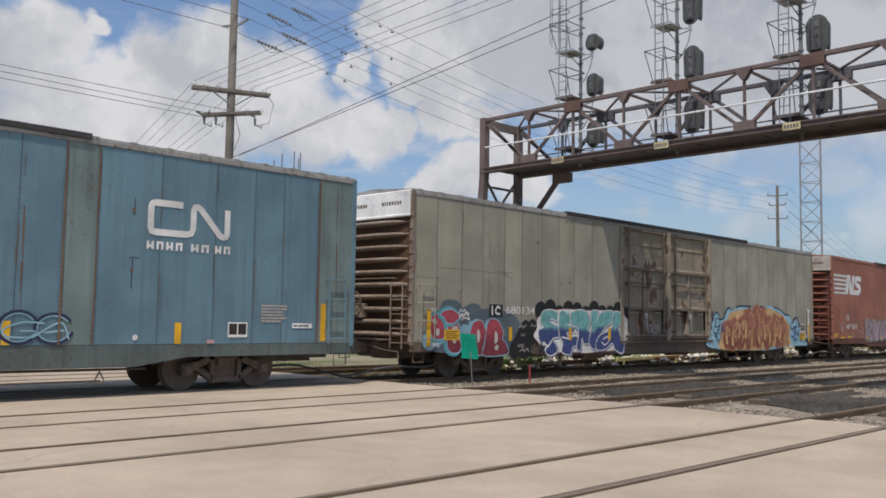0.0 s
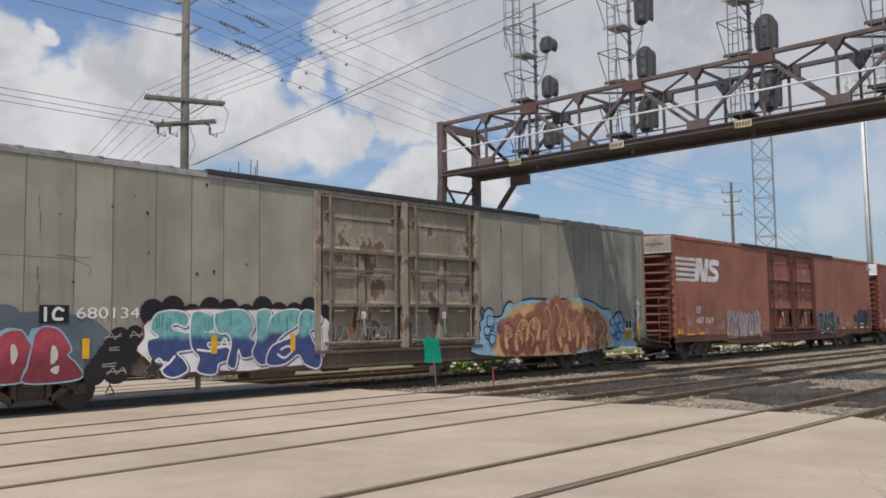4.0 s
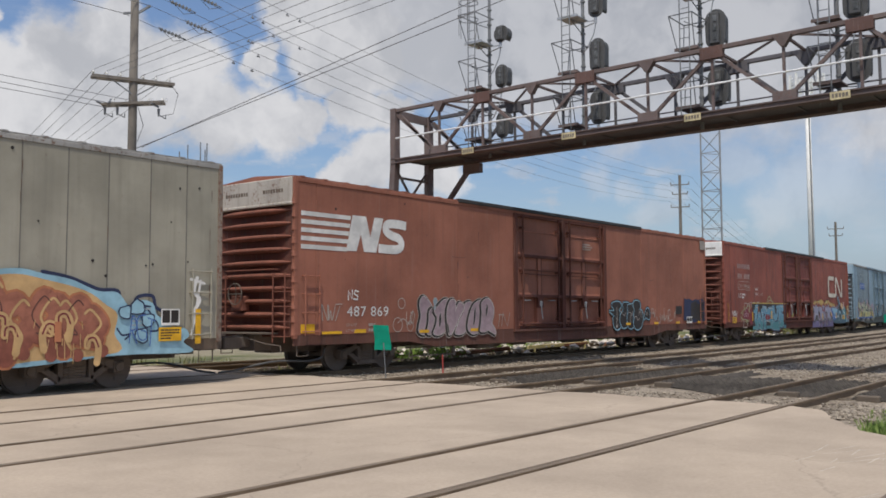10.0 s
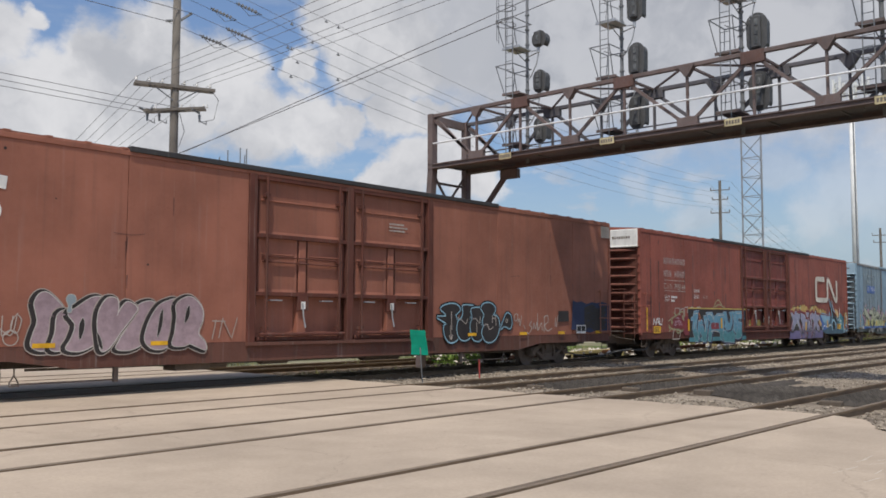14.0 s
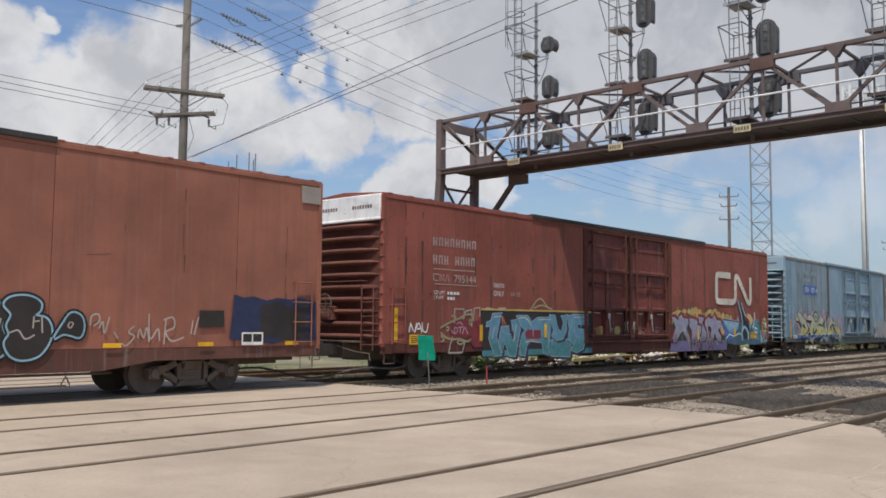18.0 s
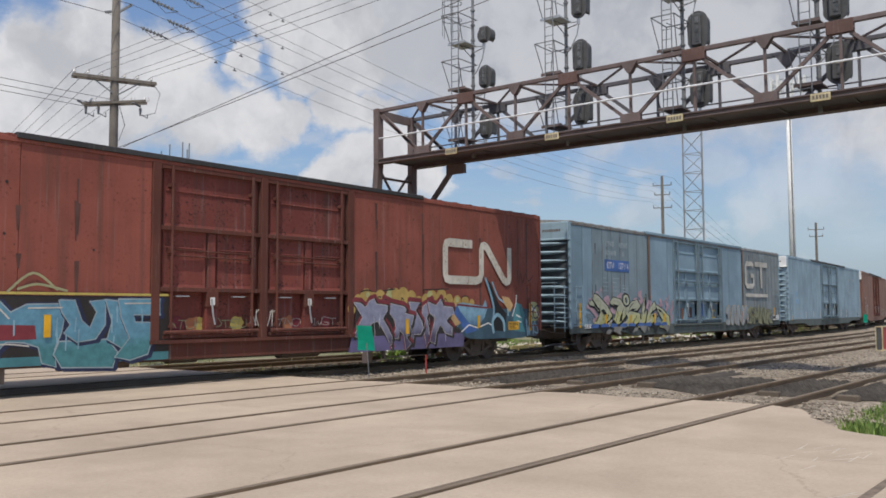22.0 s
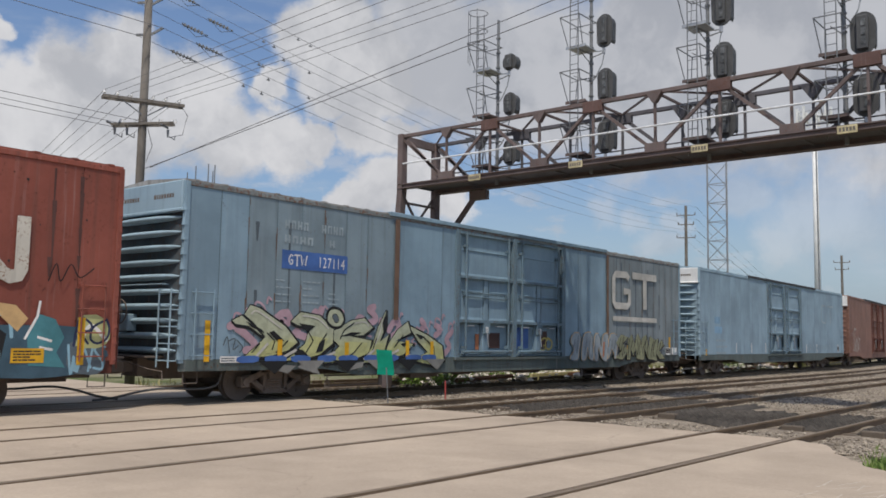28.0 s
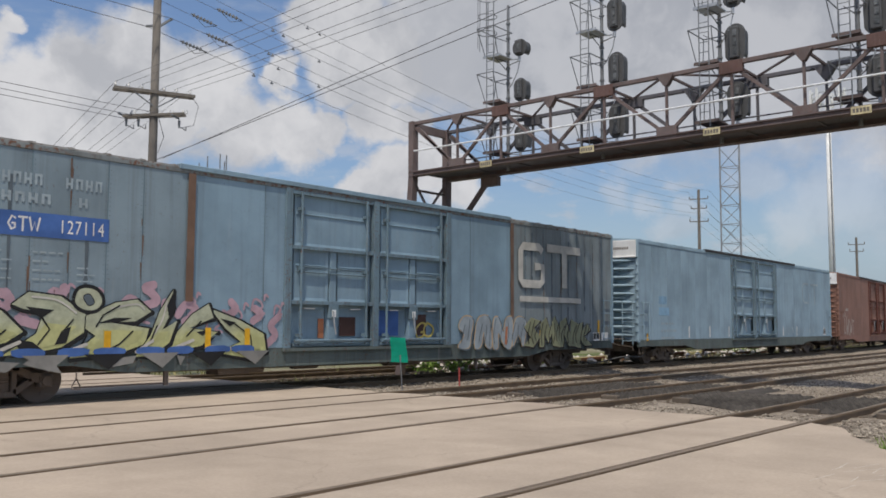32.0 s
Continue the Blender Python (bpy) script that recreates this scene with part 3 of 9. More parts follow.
def make_door(car, x0, x1, d):
    """A plug door set back in its opening: three rows of panels, ledges, lock rods and a handle box."""
    y = FACE + 0.07
    bm = grow()
    box(bm, x0 + 0.04, x1 - 0.04, y, y + 0.05, 2.12, EAVE - 0.12)
    box(bm, x0 + 0.04, x1 - 0.04, y + 0.12, y + 0.16, SILL + 0.02, 2.12)
    # darker trim on the base plate: stained gaps with shade painted in
    door = part("door", bm, d["trim"], car, d["door_label"])
    rows = [(SILL + 0.10, 2.10), (2.20, 3.48), (3.58, EAVE - 0.18)]
    mid = (x0 + x1) / 2
    for k, (a, b) in enumerate(rows):
        cols = [(x0 + 0.12, x1 - 0.12)] if k == 2 else [(x0 + 0.12, mid - 0.17), (mid + 0.17, x1 - 0.12)]
        for c0, c1 in cols:
            bm = grow()
            # a dished sheet: its middle stands back
            o = [(c0, a), (c1, a), (c1, b), (c0, b)]
            m = 0.07
            i_ = [(c0 + m, a + m), (c1 - m, a + m), (c1 - m, b - m), (c0 + m, b - m)]
            back = 0.118 if k == 0 else 0.0
            vo = [bm.verts.new((px, y + back - 0.025, pz)) for px, pz in o]
            vi = [bm.verts.new((px, y + back - 0.006, pz)) for px, pz in i_]
            for q in range(4):
                r = (q + 1) % 4
                bm.faces.new((vo[q], vo[r], vi[r], vi[q]))
            bm.faces.new(vi)
            part("door_sheet", bm, d["door"], door)
            if k:
                # a crease pressed along the sheet, and a bulge where loads have leant on it
                zc = a + (b - a) * (0.62 if k == 2 else 0.70)
                bm = grow()
                box(bm, c0 + 0.07, c1 - 0.07, y - 0.030, y - 0.005, zc - 0.018, zc + 0.018)
                part("crease", bm, d["door"], door, bevel=0.008)
        if k < 2:
            bm = grow()
            w = 0.15 if k == 0 else 0.11
            box(bm, mid - w, mid + w, y - 0.045, y + (0.118 if k == 0 else 0.0), a, b)
            part("stiffener", bm, d["door"], door, bevel=0.01)
    for z in (2.15, 3.53, EAVE - 0.15):
        bm = grow()
        box(bm, x0 + 0.02, x1 - 0.02, y - 0.10, y, z - 0.05, z + 0.05)
        part("ledge", bm, d["trim"], door, bevel=0.008)
    bm = grow()
    box(bm, x0 + 0.1, x1 - 0.1, y - 0.10, y, SILL + 0.02, SILL + 0.10)
    part("threshold", bm, d["trim"], door, bevel=0.008)
    for x in (x0 + 0.30, x1 - 0.30):
        bm = grow()
        rod(bm, (x, y - 0.125, SILL + 0.05), (x, y - 0.125, EAVE - 0.12), 0.036, 8)
        for z in (SILL + 0.3, 2.15, 3.0, 3.53, 4.5):
            box(bm, x - 0.06, x + 0.06, y - 0.15, y, z - 0.04, z + 0.04)
        part("lock_rod", bm, d["trim"], door)
    bm = grow()
    box(bm, mid - 0.17, mid + 0.17, y - 0.10, y, 1.75, 2.12)
    part("handle_box", bm, d["trim"], door, bevel=0.012)
    bm = grow()
    pipe(bm, [(mid - 0.05, y - 0.13, 1.95), (mid - 0.02, y - 0.14, 1.6), (mid + 0.04, y - 0.14, 1.35)], 0.022)
    part("door_handle", bm, GALV, door, "steel handle bar")
    bm = grow()
    box(bm, mid - 0.07, mid + 0.06, y - 0.108, y - 0.098, 1.80, 1.98)
    part("notice_plate", bm, WHITE, door, "small white notice plate")
    bm = grow()
    for z in (3.05, 2.92):
        rod(bm, (x0 + 0.2, y - 0.075, z), (x1 - 0.2, y - 0.075, z - 0.02), 0.017, 6)
    part("operating_rod", bm, d["trim"], door)
    bm = grow()
    rod(bm, (x0 + 0.12, y - 0.13, SILL + 0.16), (x1 - 0.12, y - 0.13, SILL + 0.16), 0.045, 8)
    part("bottom_rail", bm, d["trim"], door)
    for x in (x0 + 0.6, x1 - 0.7):
        bm = grow()
        pipe(bm, [(x - 0.14, y, 2.0), (x - 0.14, y - 0.07, 2.0), (x + 0.22, y - 0.07, 2.0), (x + 0.22, y, 2.0)], 0.016)
        part("grab_bar", bm, GALV, door, "bright worn grab bar")


def curve3(pts, k=3):
    """A smooth line through points in space."""
    out = []
    for i in range(len(pts) - 1):
        p = [Vector(pts[min(max(j, 0), len(pts) - 1)]) for j in (i - 1, i, i + 1, i + 2)]
        for q in range(k):
            f = q / k
            out.append(0.5 * (2 * p[1] + (p[2] - p[0]) * f + (2 * p[0] - 5 * p[1] + 4 * p[2] - p[3]) * f * f + (3 * p[1] - p[0] - 3 * p[2] + p[3]) * f ** 3))
    return out + [Vector(pts[-1])]


def make_end(car, sign, d):
    """The pressed end of a car with its ladder, brake gear and coupler; sign -1 is the end that goes first."""
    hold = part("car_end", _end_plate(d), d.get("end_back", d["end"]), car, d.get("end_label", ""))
    hold.matrix_local = Matrix.Identity(4) if sign < 0 else pose(0, 0, 0, 0, 0, 180)
    rib = d["rib_mesh"]
    z = 1.22
    while z < 4.25:
        r = part("end_rib", rib, d["end"], hold)
        r.location = (-HALF, 0, z)
        z += 0.335
    bm = grow()
    box(bm, -HALF - 0.10, -HALF + 0.02, -1.52, 1.52, 4.42, EAVE + 0.02)
    box(bm, -HALF - 0.13, -HALF + 0.02, -1.54, 1.54, 4.36, 4.44)
    part("top_plate", bm, d["cap"], hold, d.get("cap_label", "white band at the top of the end"), bevel=0.02)
    bm = grow()
    rnd = random.Random(3)
    for y0, y1 in ((-1.2, -0.45), (0.2, 1.15)):
        y = y0
        while y < y1:
            w = rnd.uniform(0.05, 0.09)
            box(bm, -HALF - 0.103, -HALF - 0.099, y, y + w, 4.70, 4.80)
            y += w + 0.035
    tagged(part("lettering", bm, GRIME, hold, "small dark lettering worn to bars"), "small dark lettering worn to bars", kind="stuff")
    for s in (-1, 1):
        bm = grow()
        box(bm, -HALF - 0.05, -HALF + 0.06, s * 1.56 - 0.05, s * 1.56 + 0.05, 0.95, EAVE)
        for i in range(11):
            rod(bm, (-HALF - 0.015, s * 1.55, 1.03 + 0.335 * i), (-HALF - 0.015, s * 1.55, 1.20 + 0.335 * i), 0.075, 8, 0.055)
        part("corner_post", bm, d["corner"], hold)
    lad = d.get("rails", d["end"])
    if d.get("near", True):
        for y0 in (-1.42, 0.95):
            bm = grow()
            for s in (0, 0.45):
                rod(bm, (-HALF - 0.2, y0 + s, 0.85), (-HALF - 0.2, y0 + s, 2.62), 0.02)
            for i in range(5):
                pipe(bm, [(-HALF, y0 - 0.02, 1.0 + 0.38 * i), (-HALF - 0.2, y0 - 0.02, 1.0 + 0.38 * i), (-HALF - 0.2, y0 + 0.47, 1.0 + 0.38 * i), (-HALF, y0 + 0.47, 1.0 + 0.38 * i)], 0.017)
            part("end_ladder", bm, lad, hold)
        bm = grow()
        pipe(bm, [(-HALF, -1.0, 2.72), (-HALF - 0.16, -1.0, 2.72), (-HALF - 0.16, 1.0, 2.72), (-HALF, 1.0, 2.72)], 0.018)
        part("grab_rail", bm, lad, hold)
        bm = grow()
        box(bm, -HALF - 0.5, -HALF, -0.95, 1.2, 1.06, 1.10)
        part("crossover_step", bm, UNDER, hold)
        bm = grow()
        box(bm, -HALF - 0.28, -HALF - 0.02, 0.15, 0.62, 1.65, 2.05)
        part("brake_box", bm, d["end"], hold, bevel=0.02)
        bm = grow()
        for i in range(14):
            a, b = (2 * math.pi * q / 14 for q in (i, i + 1))
            rod(bm, (-HALF - 0.34, 0.38 + 0.28 * math.cos(a), 2.1 + 0.28 * math.sin(a)), (-HALF - 0.34, 0.38 + 0.28 * math.cos(b), 2.1 + 0.28 * math.sin(b)), 0.016)
        for i in range(4):
            a = 2 * math.pi * i / 4
            rod(bm, (-HALF - 0.30, 0.38, 2.1), (-HALF - 0.34, 0.38 + 0.28 * math.cos(a), 2.1 + 0.28 * math.sin(a)), 0.012)
        part("brake_wheel", bm, UNDER, hold)
    bm = grow()
    box(bm, -HALF - 0.25, -HALF + 0.6, -0.32, 0.32, 0.62, 1.04)
    box(bm, -HALF - 0.62, -HALF - 0.2, -0.13, 0.13, 0.72, 0.98)
    part("draft_box", bm, UNDER, hold, bevel=0.02)
    bm = grow()
    box(bm, -HALF - 1.08, -HALF - 0.55, -0.17, 0.10, 0.68, 1.0)
    box(bm, -HALF - 1.16, -HALF - 0.8, 0.06, 0.22, 0.70, 0.98)
    part("coupler", bm, UNDER, hold, bevel=0.03)
    bm = grow()
    run = [(1.45, -1.15, 0.66), (1.38, -1.15, 0.46), (1.15, -1.14, 0.36), (0.7, -1.1, 0.34), (0.2, -1.03, 0.37), (-0.2, -0.95, 0.36), (-0.55, -0.7, 0.28), (-0.85, -0.35, 0.16), (-1.13, 0.0, 0.10)]
    pipe(bm, curve3([(-HALF + x, y, z) for x, y, z in run]), 0.027, 8)
    part("air_hose", bm, BLACK, hold)
    bm = grow()
    pipe(bm, [(-HALF - 0.95, -0.1, 1.0), (-HALF - 0.75, -0.3, 1.03), (-HALF - 0.45, -1.0, 0.82), (-HALF - 0.4, -1.5, 0.78), (-HALF - 0.42, -1.55, 0.6)], 0.014)
    part("uncoupling_lever", bm, UNDER, hold)
    for s in (-1, 1):
        bm = grow()
        y = s * 1.53
        pipe(bm, [(-HALF + 0.12, y, 0.95), (-HALF + 0.12, y, 0.50), (-HALF + 0.50, y, 0.50), (-HALF + 0.50, y, 0.95)], 0.017)
        part("stirrup_step", bm, UNDER, hold)


def _end_plate(d):
    # end_back is darker than the ribs: shade painted in between them
    bm = grow()
    box(bm, -HALF, -HALF + 0.05, -1.53, 1.53, 0.98, EAVE)
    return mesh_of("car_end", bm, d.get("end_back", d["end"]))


def make_sill(car, d):
    for s in (-1, 1):
        bm = grow()
        y0, y1 = s * 1.575, s * 1.50
        low = [(-HALF, 0.77), (-8.6, 0.76), (-7.4, 0.58), (7.4, 0.58), (8.6, 0.76), (HALF, 0.77)]
        ring = [(x, z) for x, z in low] + [(HALF, SILL), (-HALF, SILL)]
        a = [bm.verts.new((x, y0, z)) for x, z in ring]
        b = [bm.verts.new((x, y1, z)) for x, z in ring]
        bm.faces.new(a), bm.faces.new(b)
        for i in range(len(ring)):
            j = (i + 1) % len(ring)
            bm.faces.new((a[i], a[j], b[j], b[i]))
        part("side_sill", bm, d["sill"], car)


def make_under(car):
    bm = grow()
    box(bm, -HALF + 0.3, HALF - 0.3, -0.33, 0.33, 0.55, 0.99)
    part("centre_sill", bm, UNDER, car)
    for x in (-6.0, -3.0, 0.0, 3.0, 6.0):
        bm = grow()
        box(bm, x - 0.08, x + 0.08, -1.5, 1.5, 0.66, 0.99)
        part("cross_bearer", bm, UNDER, car)
    bm = grow()
    rod(bm, (-2.2, -0.75, 0.62), (-1.4, -0.75, 0.62), 0.18, 12)
    part("brake_cylinder", bm, UNDER, car)
    bm = grow()
    rod(bm, (1.2, -0.8, 0.62), (2.6, -0.8, 0.62), 0.2, 12)
    part("air_tank", bm, UNDER, car)
    bm = grow()
    for x0, x1 in ((-8.5, -6.4), (4.65, 6.75)):
        rod(bm, (x0, -1.46, 0.32), (x1, -1.46, 0.32), 0.017)
    pipe(bm, [(-8.0, -0.9, 0.55), (8.0, -0.9, 0.5)], 0.03)
    part("brake_rod", bm, UNDER, car)
    for x in (-6.4, 4.65):
        bm = grow()
        box(bm, x - 0.05, x + 0.05, -1.50, -1.42, 0.27, 0.64)
        box(bm, x - 0.16, x + 0.16, -1.52, -1.40, 0.58, 0.66)
        part("rod_hanger", bm, UNDER, car, bevel=0.008)
    for x in (-8.47, 6.72):
        bm = grow()
        pipe(bm, [(x, -1.5, 0.64), (x, -1.5, 0.50), (x - 0.08, -1.5, 0.36), (x - 0.09, -1.5, 0.29), (x + 0.09, -1.5, 0.29), (x + 0.08, -1.5, 0.36), (x, -1.5, 0.50)], 0.014, 6)
        part("pull_loop", bm, UNDER, car, "iron pull loop hanging from the sill")
    bm = grow()
    box(bm, -4.9, -4.0, -1.3, -0.8, 0.42, 0.66)
    rod(bm, (-4.0, -1.05, 0.52), (-3.4, -1.05, 0.52), 0.09, 10)
    part("brake_valve", bm, UNDER, car, bevel=0.02)


def boxcar(left, d):
    """A long high-cube boxcar with twin plug doors; left: where its leading end stands in the train."""
    car = root("boxcar", d["label"], "boxcar", "cars of the freight train")
    bm = grow()
    box(bm, -HALF + 0.04, HALF - 0.04, -1.20, 1.50, 0.99, EAVE - 0.02)
    part("body", bm, d["core"], car)
    # roof: low gable with ribs across
    bm = grow()
    sweep(bm, [(-1.585, EAVE), (-1.585, EAVE + 0.045), (0, EAVE + 0.16), (1.585, EAVE + 0.045), (1.585, EAVE)], [(-HALF - 0.03, 0, 0), (HALF + 0.03, 0, 0)])
    for i in range(33):
        x = -HALF + 0.25 + i * 0.80
        sweep(bm, [(-1.60, EAVE + 0.02), (-1.60, EAVE + 0.062), (0, EAVE + 0.19), (1.60, EAVE + 0.062), (1.60, EAVE + 0.02)], [(x - 0.06, 0, 0), (x + 0.06, 0, 0)])
    part("roof", bm, d["roof"], car)
    seams = d["seams"]
    for a, b in zip(seams, seams[1:]):
        if a >= -3.3 and b <= 3.3:
            continue
        mat = d["panel"]
        for lo, hi, other in d.get("patches", ()):
            if lo - 0.01 <= a and b <= hi + 0.01:
                mat = other
        bm = grow()
        box(bm, a + 0.006, b - 0.006, FACE, FACE + 0.17, SILL, EAVE - 0.10)
        part("side_panel", bm, mat, car, bevel=0.006)
        bm = grow()
        box(bm, b - 0.010, b + 0.010, FACE - 0.004, FACE + 0.01, SILL, EAVE - 0.1)
        if b < HALF - 0.1 and d.get("straps", True):
            part("seam_strap", bm, (d["strap"] or SEAM), car)
            if d.get("rivets"):
                bm = grow()
                for s in (-0.045, 0.045):
                    for i in range(40):
                        z = SILL + 0.08 + i * 0.094
                        q = [bm.verts.new(v) for v in ((b + s - 0.013, FACE - 0.001, z), (b + s, FACE - 0.001, z - 0.013), (b + s + 0.013, FACE - 0.001, z), (b + s, FACE - 0.001, z + 0.013), (b + s, FACE - 0.0055, z))]
                        for k in range(4):
                            bm.faces.new((q[k], q[(k + 1) % 4], q[4]))
                tagged(part("rivet_strip", bm, d["strap"] or SEAM, car), kind="stuff")
        else:
            bm.free()
    bm = grow()
    box(bm, -HALF, HALF, 1.50, 1.57, SILL, EAVE)
    part("far_side", bm, d["panel"], car)
    bm = grow()
    box(bm, -HALF, HALF, FACE - 0.02, FACE + 0.1, EAVE - 0.10, EAVE + 0.01)
    part("top_chord", bm, d["chord"], car, bevel=0.01)
    h0, h1 = d.get("hood", (-6.3, 6.3))
    bm = grow()
    box(bm, h0, h1, FACE - 0.06, FACE + 0.1, EAVE - 0.02, EAVE + 0.10)
    part("door_hood", bm, d["hood_mat"], car, bevel=0.012)
    for x in (-3.12, 0.0, 3.12):
        bm = grow()
        box(bm, x - 0.11, x + 0.11, FACE - 0.045, FACE + 0.1, SILL - 0.05, EAVE - 0.08)
        part("door_post", bm, d.get("post", d["trim"]), car, bevel=0.012)
    make_door(car, -3.02, -0.10, d)
    make_door(car, 0.10, 3.02, d)
    bm = grow()
    box(bm, -3.25, 3.25, FACE - 0.07, FACE + 0.02, SILL - 0.09, SILL - 0.01)
    part("door_track", bm, d["sill"], car)
    make_sill(car, d)
    if "rib_mesh" not in d:
        d["rib_mesh"] = rib_mesh(d["end"])
    make_end(car, -1, d)
    make_end(car, 1, d)
    make_under(car)
    make_truck(car, -9.85)
    make_truck(car, 9.85)
    lad = d.get("rails", d["panel"])
    for x in (-HALF + 0.28, HALF - 0.78):
        ladder(car, x, FACE, 1.12, 2.55, 0.5, "x", lad)
    CARS.append((car, left + HALF))
    return car


def seams(*steps):
    return [-HALF] + list(steps) + [HALF]


def even(n_left, n_right):
    """Even seams on both sides of the doors."""
    a = [-HALF + 1.25 + i * (HALF - 3.23 - 1.25) / n_left for i in range(n_left + 1)]
    b = [3.23 + i * (HALF - 3.23 - 1.25) / n_right for i in range(n_right + 1)]
    return [-HALF] + a + b + [HALF]


def car_paint(name, colour, dirt=0.3, wear=0.12, **more):
    return worn(name, colour, dirt=dirt, wear=wear, **more)


truck_meshes()
BLUE = car_paint("faded blue car paint", rgb("617c88"), 0.30, 0.14)
GREY = car_paint("grey car paint", rgb("959081"), 0.16, 0.08)
GREYDOOR = peeling("peeling grey door paint", rgb("908574"), rgb("70493a"), 0.555)
# grime on the fittings; behind the end ribs it also stands in for shade
REDTRIM = worn("grimy red fittings, shaded recess", rgb("5e372e"), rough=0.9, dirt=0.5, wear=0.3, scale=1.5)
# plate between the ribs: shade put into the colour, over grime
BLUE_RECESS = worn("grimy end recess, shade in colour", rgb("4a5358"), rough=0.9, dirt=0.5, wear=0.4, scale=1.5)
# grime, darkened to paint shade on the ledges and between door sheets
BLUETRIM = worn("grimy blue fittings, shade in colour", rgb("667a84"), rough=0.9, dirt=0.45, wear=0.35, scale=1.5)
# grime and rust; behind the door sheets it also paints the recess dark
DOORIRON = worn("grimy door fittings, darkened recess", rgb("7a6f62"), rust=rgb("553729"), rough=0.9, dirt=0.6, wear=0.5, scale=1.5)
ENDGREY = worn("grey end paint with rust", rgb("84776b"), rust=rgb("6e4a3c"), rough=0.9, dirt=0.45, wear=0.55, scale=1.1)
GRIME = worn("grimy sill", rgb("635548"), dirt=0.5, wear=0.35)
SEAM = plain("dark seam", (0.15, 0.14, 0.12, 1), 0.8)
RED = car_paint("red-brown car paint", rgb("925e4c"), 0.22, 0.08)
REDDARK = car_paint("dark red car paint", rgb("894d40"), 0.4, 0.22, rust=rgb("4e2f28"))
BROWN = car_paint("brown car paint", rgb("866355"), 0.35, 0.1)
LIGHTBLUE = car_paint("faded light blue car paint", rgb("7d93a0"), 0.22, 0.12)
PALE = car_paint("pale blue-grey car paint", rgb("899da8"), 0.22, 0.07)
TEAL = car_paint("pale green-blue car paint", rgb("86a09f"), 0.2, 0.05)
# plate behind the grey ribs: rust, darkened to paint in their shade
RUSTY_RECESS = worn("rusted end recess, shade in colour", rgb("53402f"), rough=0.9, dirt=0.5, wear=0.5, scale=1.4)
CAP = worn("white end paint", (0.74, 0.73, 0.70, 1), dirt=0.15, wear=0.2)
CAPGREY = worn("weathered end paint", rgb("aaa297"), rust=rgb("75584a"), dirt=0.3, wear=0.45)
DARKROOF = worn("dark roof edge", (0.045, 0.042, 0.042, 1), dirt=0.3, wear=0.15)
GREYROOF = worn("weathered zinc roof", (0.30, 0.29, 0.27, 1), dirt=0.5, wear=0.35)
RUSTEDGE = worn("roof edge gone to rust", rgb("7a7f7e"), rust=rgb("6b4a38"), dirt=0.5, wear=0.6, scale=0.9)
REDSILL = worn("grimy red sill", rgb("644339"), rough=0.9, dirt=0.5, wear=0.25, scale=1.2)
REDDOOR = worn("dark red door with grime", rgb("783f37"), rust=rgb("3a2a24"), dirt=0.6, wear=0.4, scale=1.0)
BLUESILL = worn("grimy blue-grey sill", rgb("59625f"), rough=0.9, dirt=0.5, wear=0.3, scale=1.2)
REDEND = worn("dull red end steel", rgb("6f453b"), rust=rgb("4a3029"), rough=0.9, dirt=0.5, wear=0.35, scale=1.3)
REDBROWNEND = worn("dull red-brown end steel", rgb("7d4e40"), rust=rgb("553528"), rough=0.9, dirt=0.4, wear=0.25, scale=1.3)


def livery(label, panel, end, cap, roof, hood, **more):
    d = dict(label=label, panel=panel, core=panel, end=end, cap=cap, roof=roof, hood_mat=hood, chord=panel, corner=panel, sill=panel, strap=None,
             trim=panel, door=panel, door_label="closed plug door with lock rods", seams=even(6, 6))
    d.update(more)
    return d


LB_GREY = car_paint("grey repainted panel", rgb("7c8486"), 0.45, 0.12)
BLUE_DULL = car_paint("panel washed with rust", rgb("6f7d7a"), 0.4, 0.2)
BLUE_SEAM = car_paint("blue seam", rgb("4f636a"), 0.5, 0.3)
LB_SEAM = car_paint("light blue seam", rgb("657880"), 0.3, 0.2)
LB_DULL = car_paint("dull grey-blue panel", rgb("7a8990"), 0.28, 0.12)
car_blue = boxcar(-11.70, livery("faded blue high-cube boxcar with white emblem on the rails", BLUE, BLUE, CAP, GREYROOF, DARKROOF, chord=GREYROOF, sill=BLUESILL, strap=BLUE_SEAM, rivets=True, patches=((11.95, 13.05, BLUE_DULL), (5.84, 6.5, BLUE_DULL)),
                                seams=[-HALF, -11.9, -10.6, -9.3, -8.0, -6.6, -5.0, -3.23, 3.23, 5.0, 5.84, 6.5, 7.85, 9.15, 10.15, 10.94, 11.95, HALF]))
car_grey = boxcar(16.45, livery("grey high-cube boxcar with rusty doors and graffiti on the rails", GREY, ENDGREY, CAP, GREYROOF, DARKROOF, end_back=RUSTY_RECESS, door=GREYDOOR, post=GREYDOOR, trim=DOORIRON, corner=ENDGREY, sill=GRIME, chord=GREYROOF,
                               door_label="closed grey plug door with peeling rusty paint",
                               seams=[-HALF, -12.13, -11.15, -10.27, -9.3, -8.5, -7.53, -6.67, -5.84, -4.85, -3.23, 3.23, 4.3, 5.4, 6.4, 7.4, 8.35, 9.3, 10.2, 11.2, 12.13, HALF]))
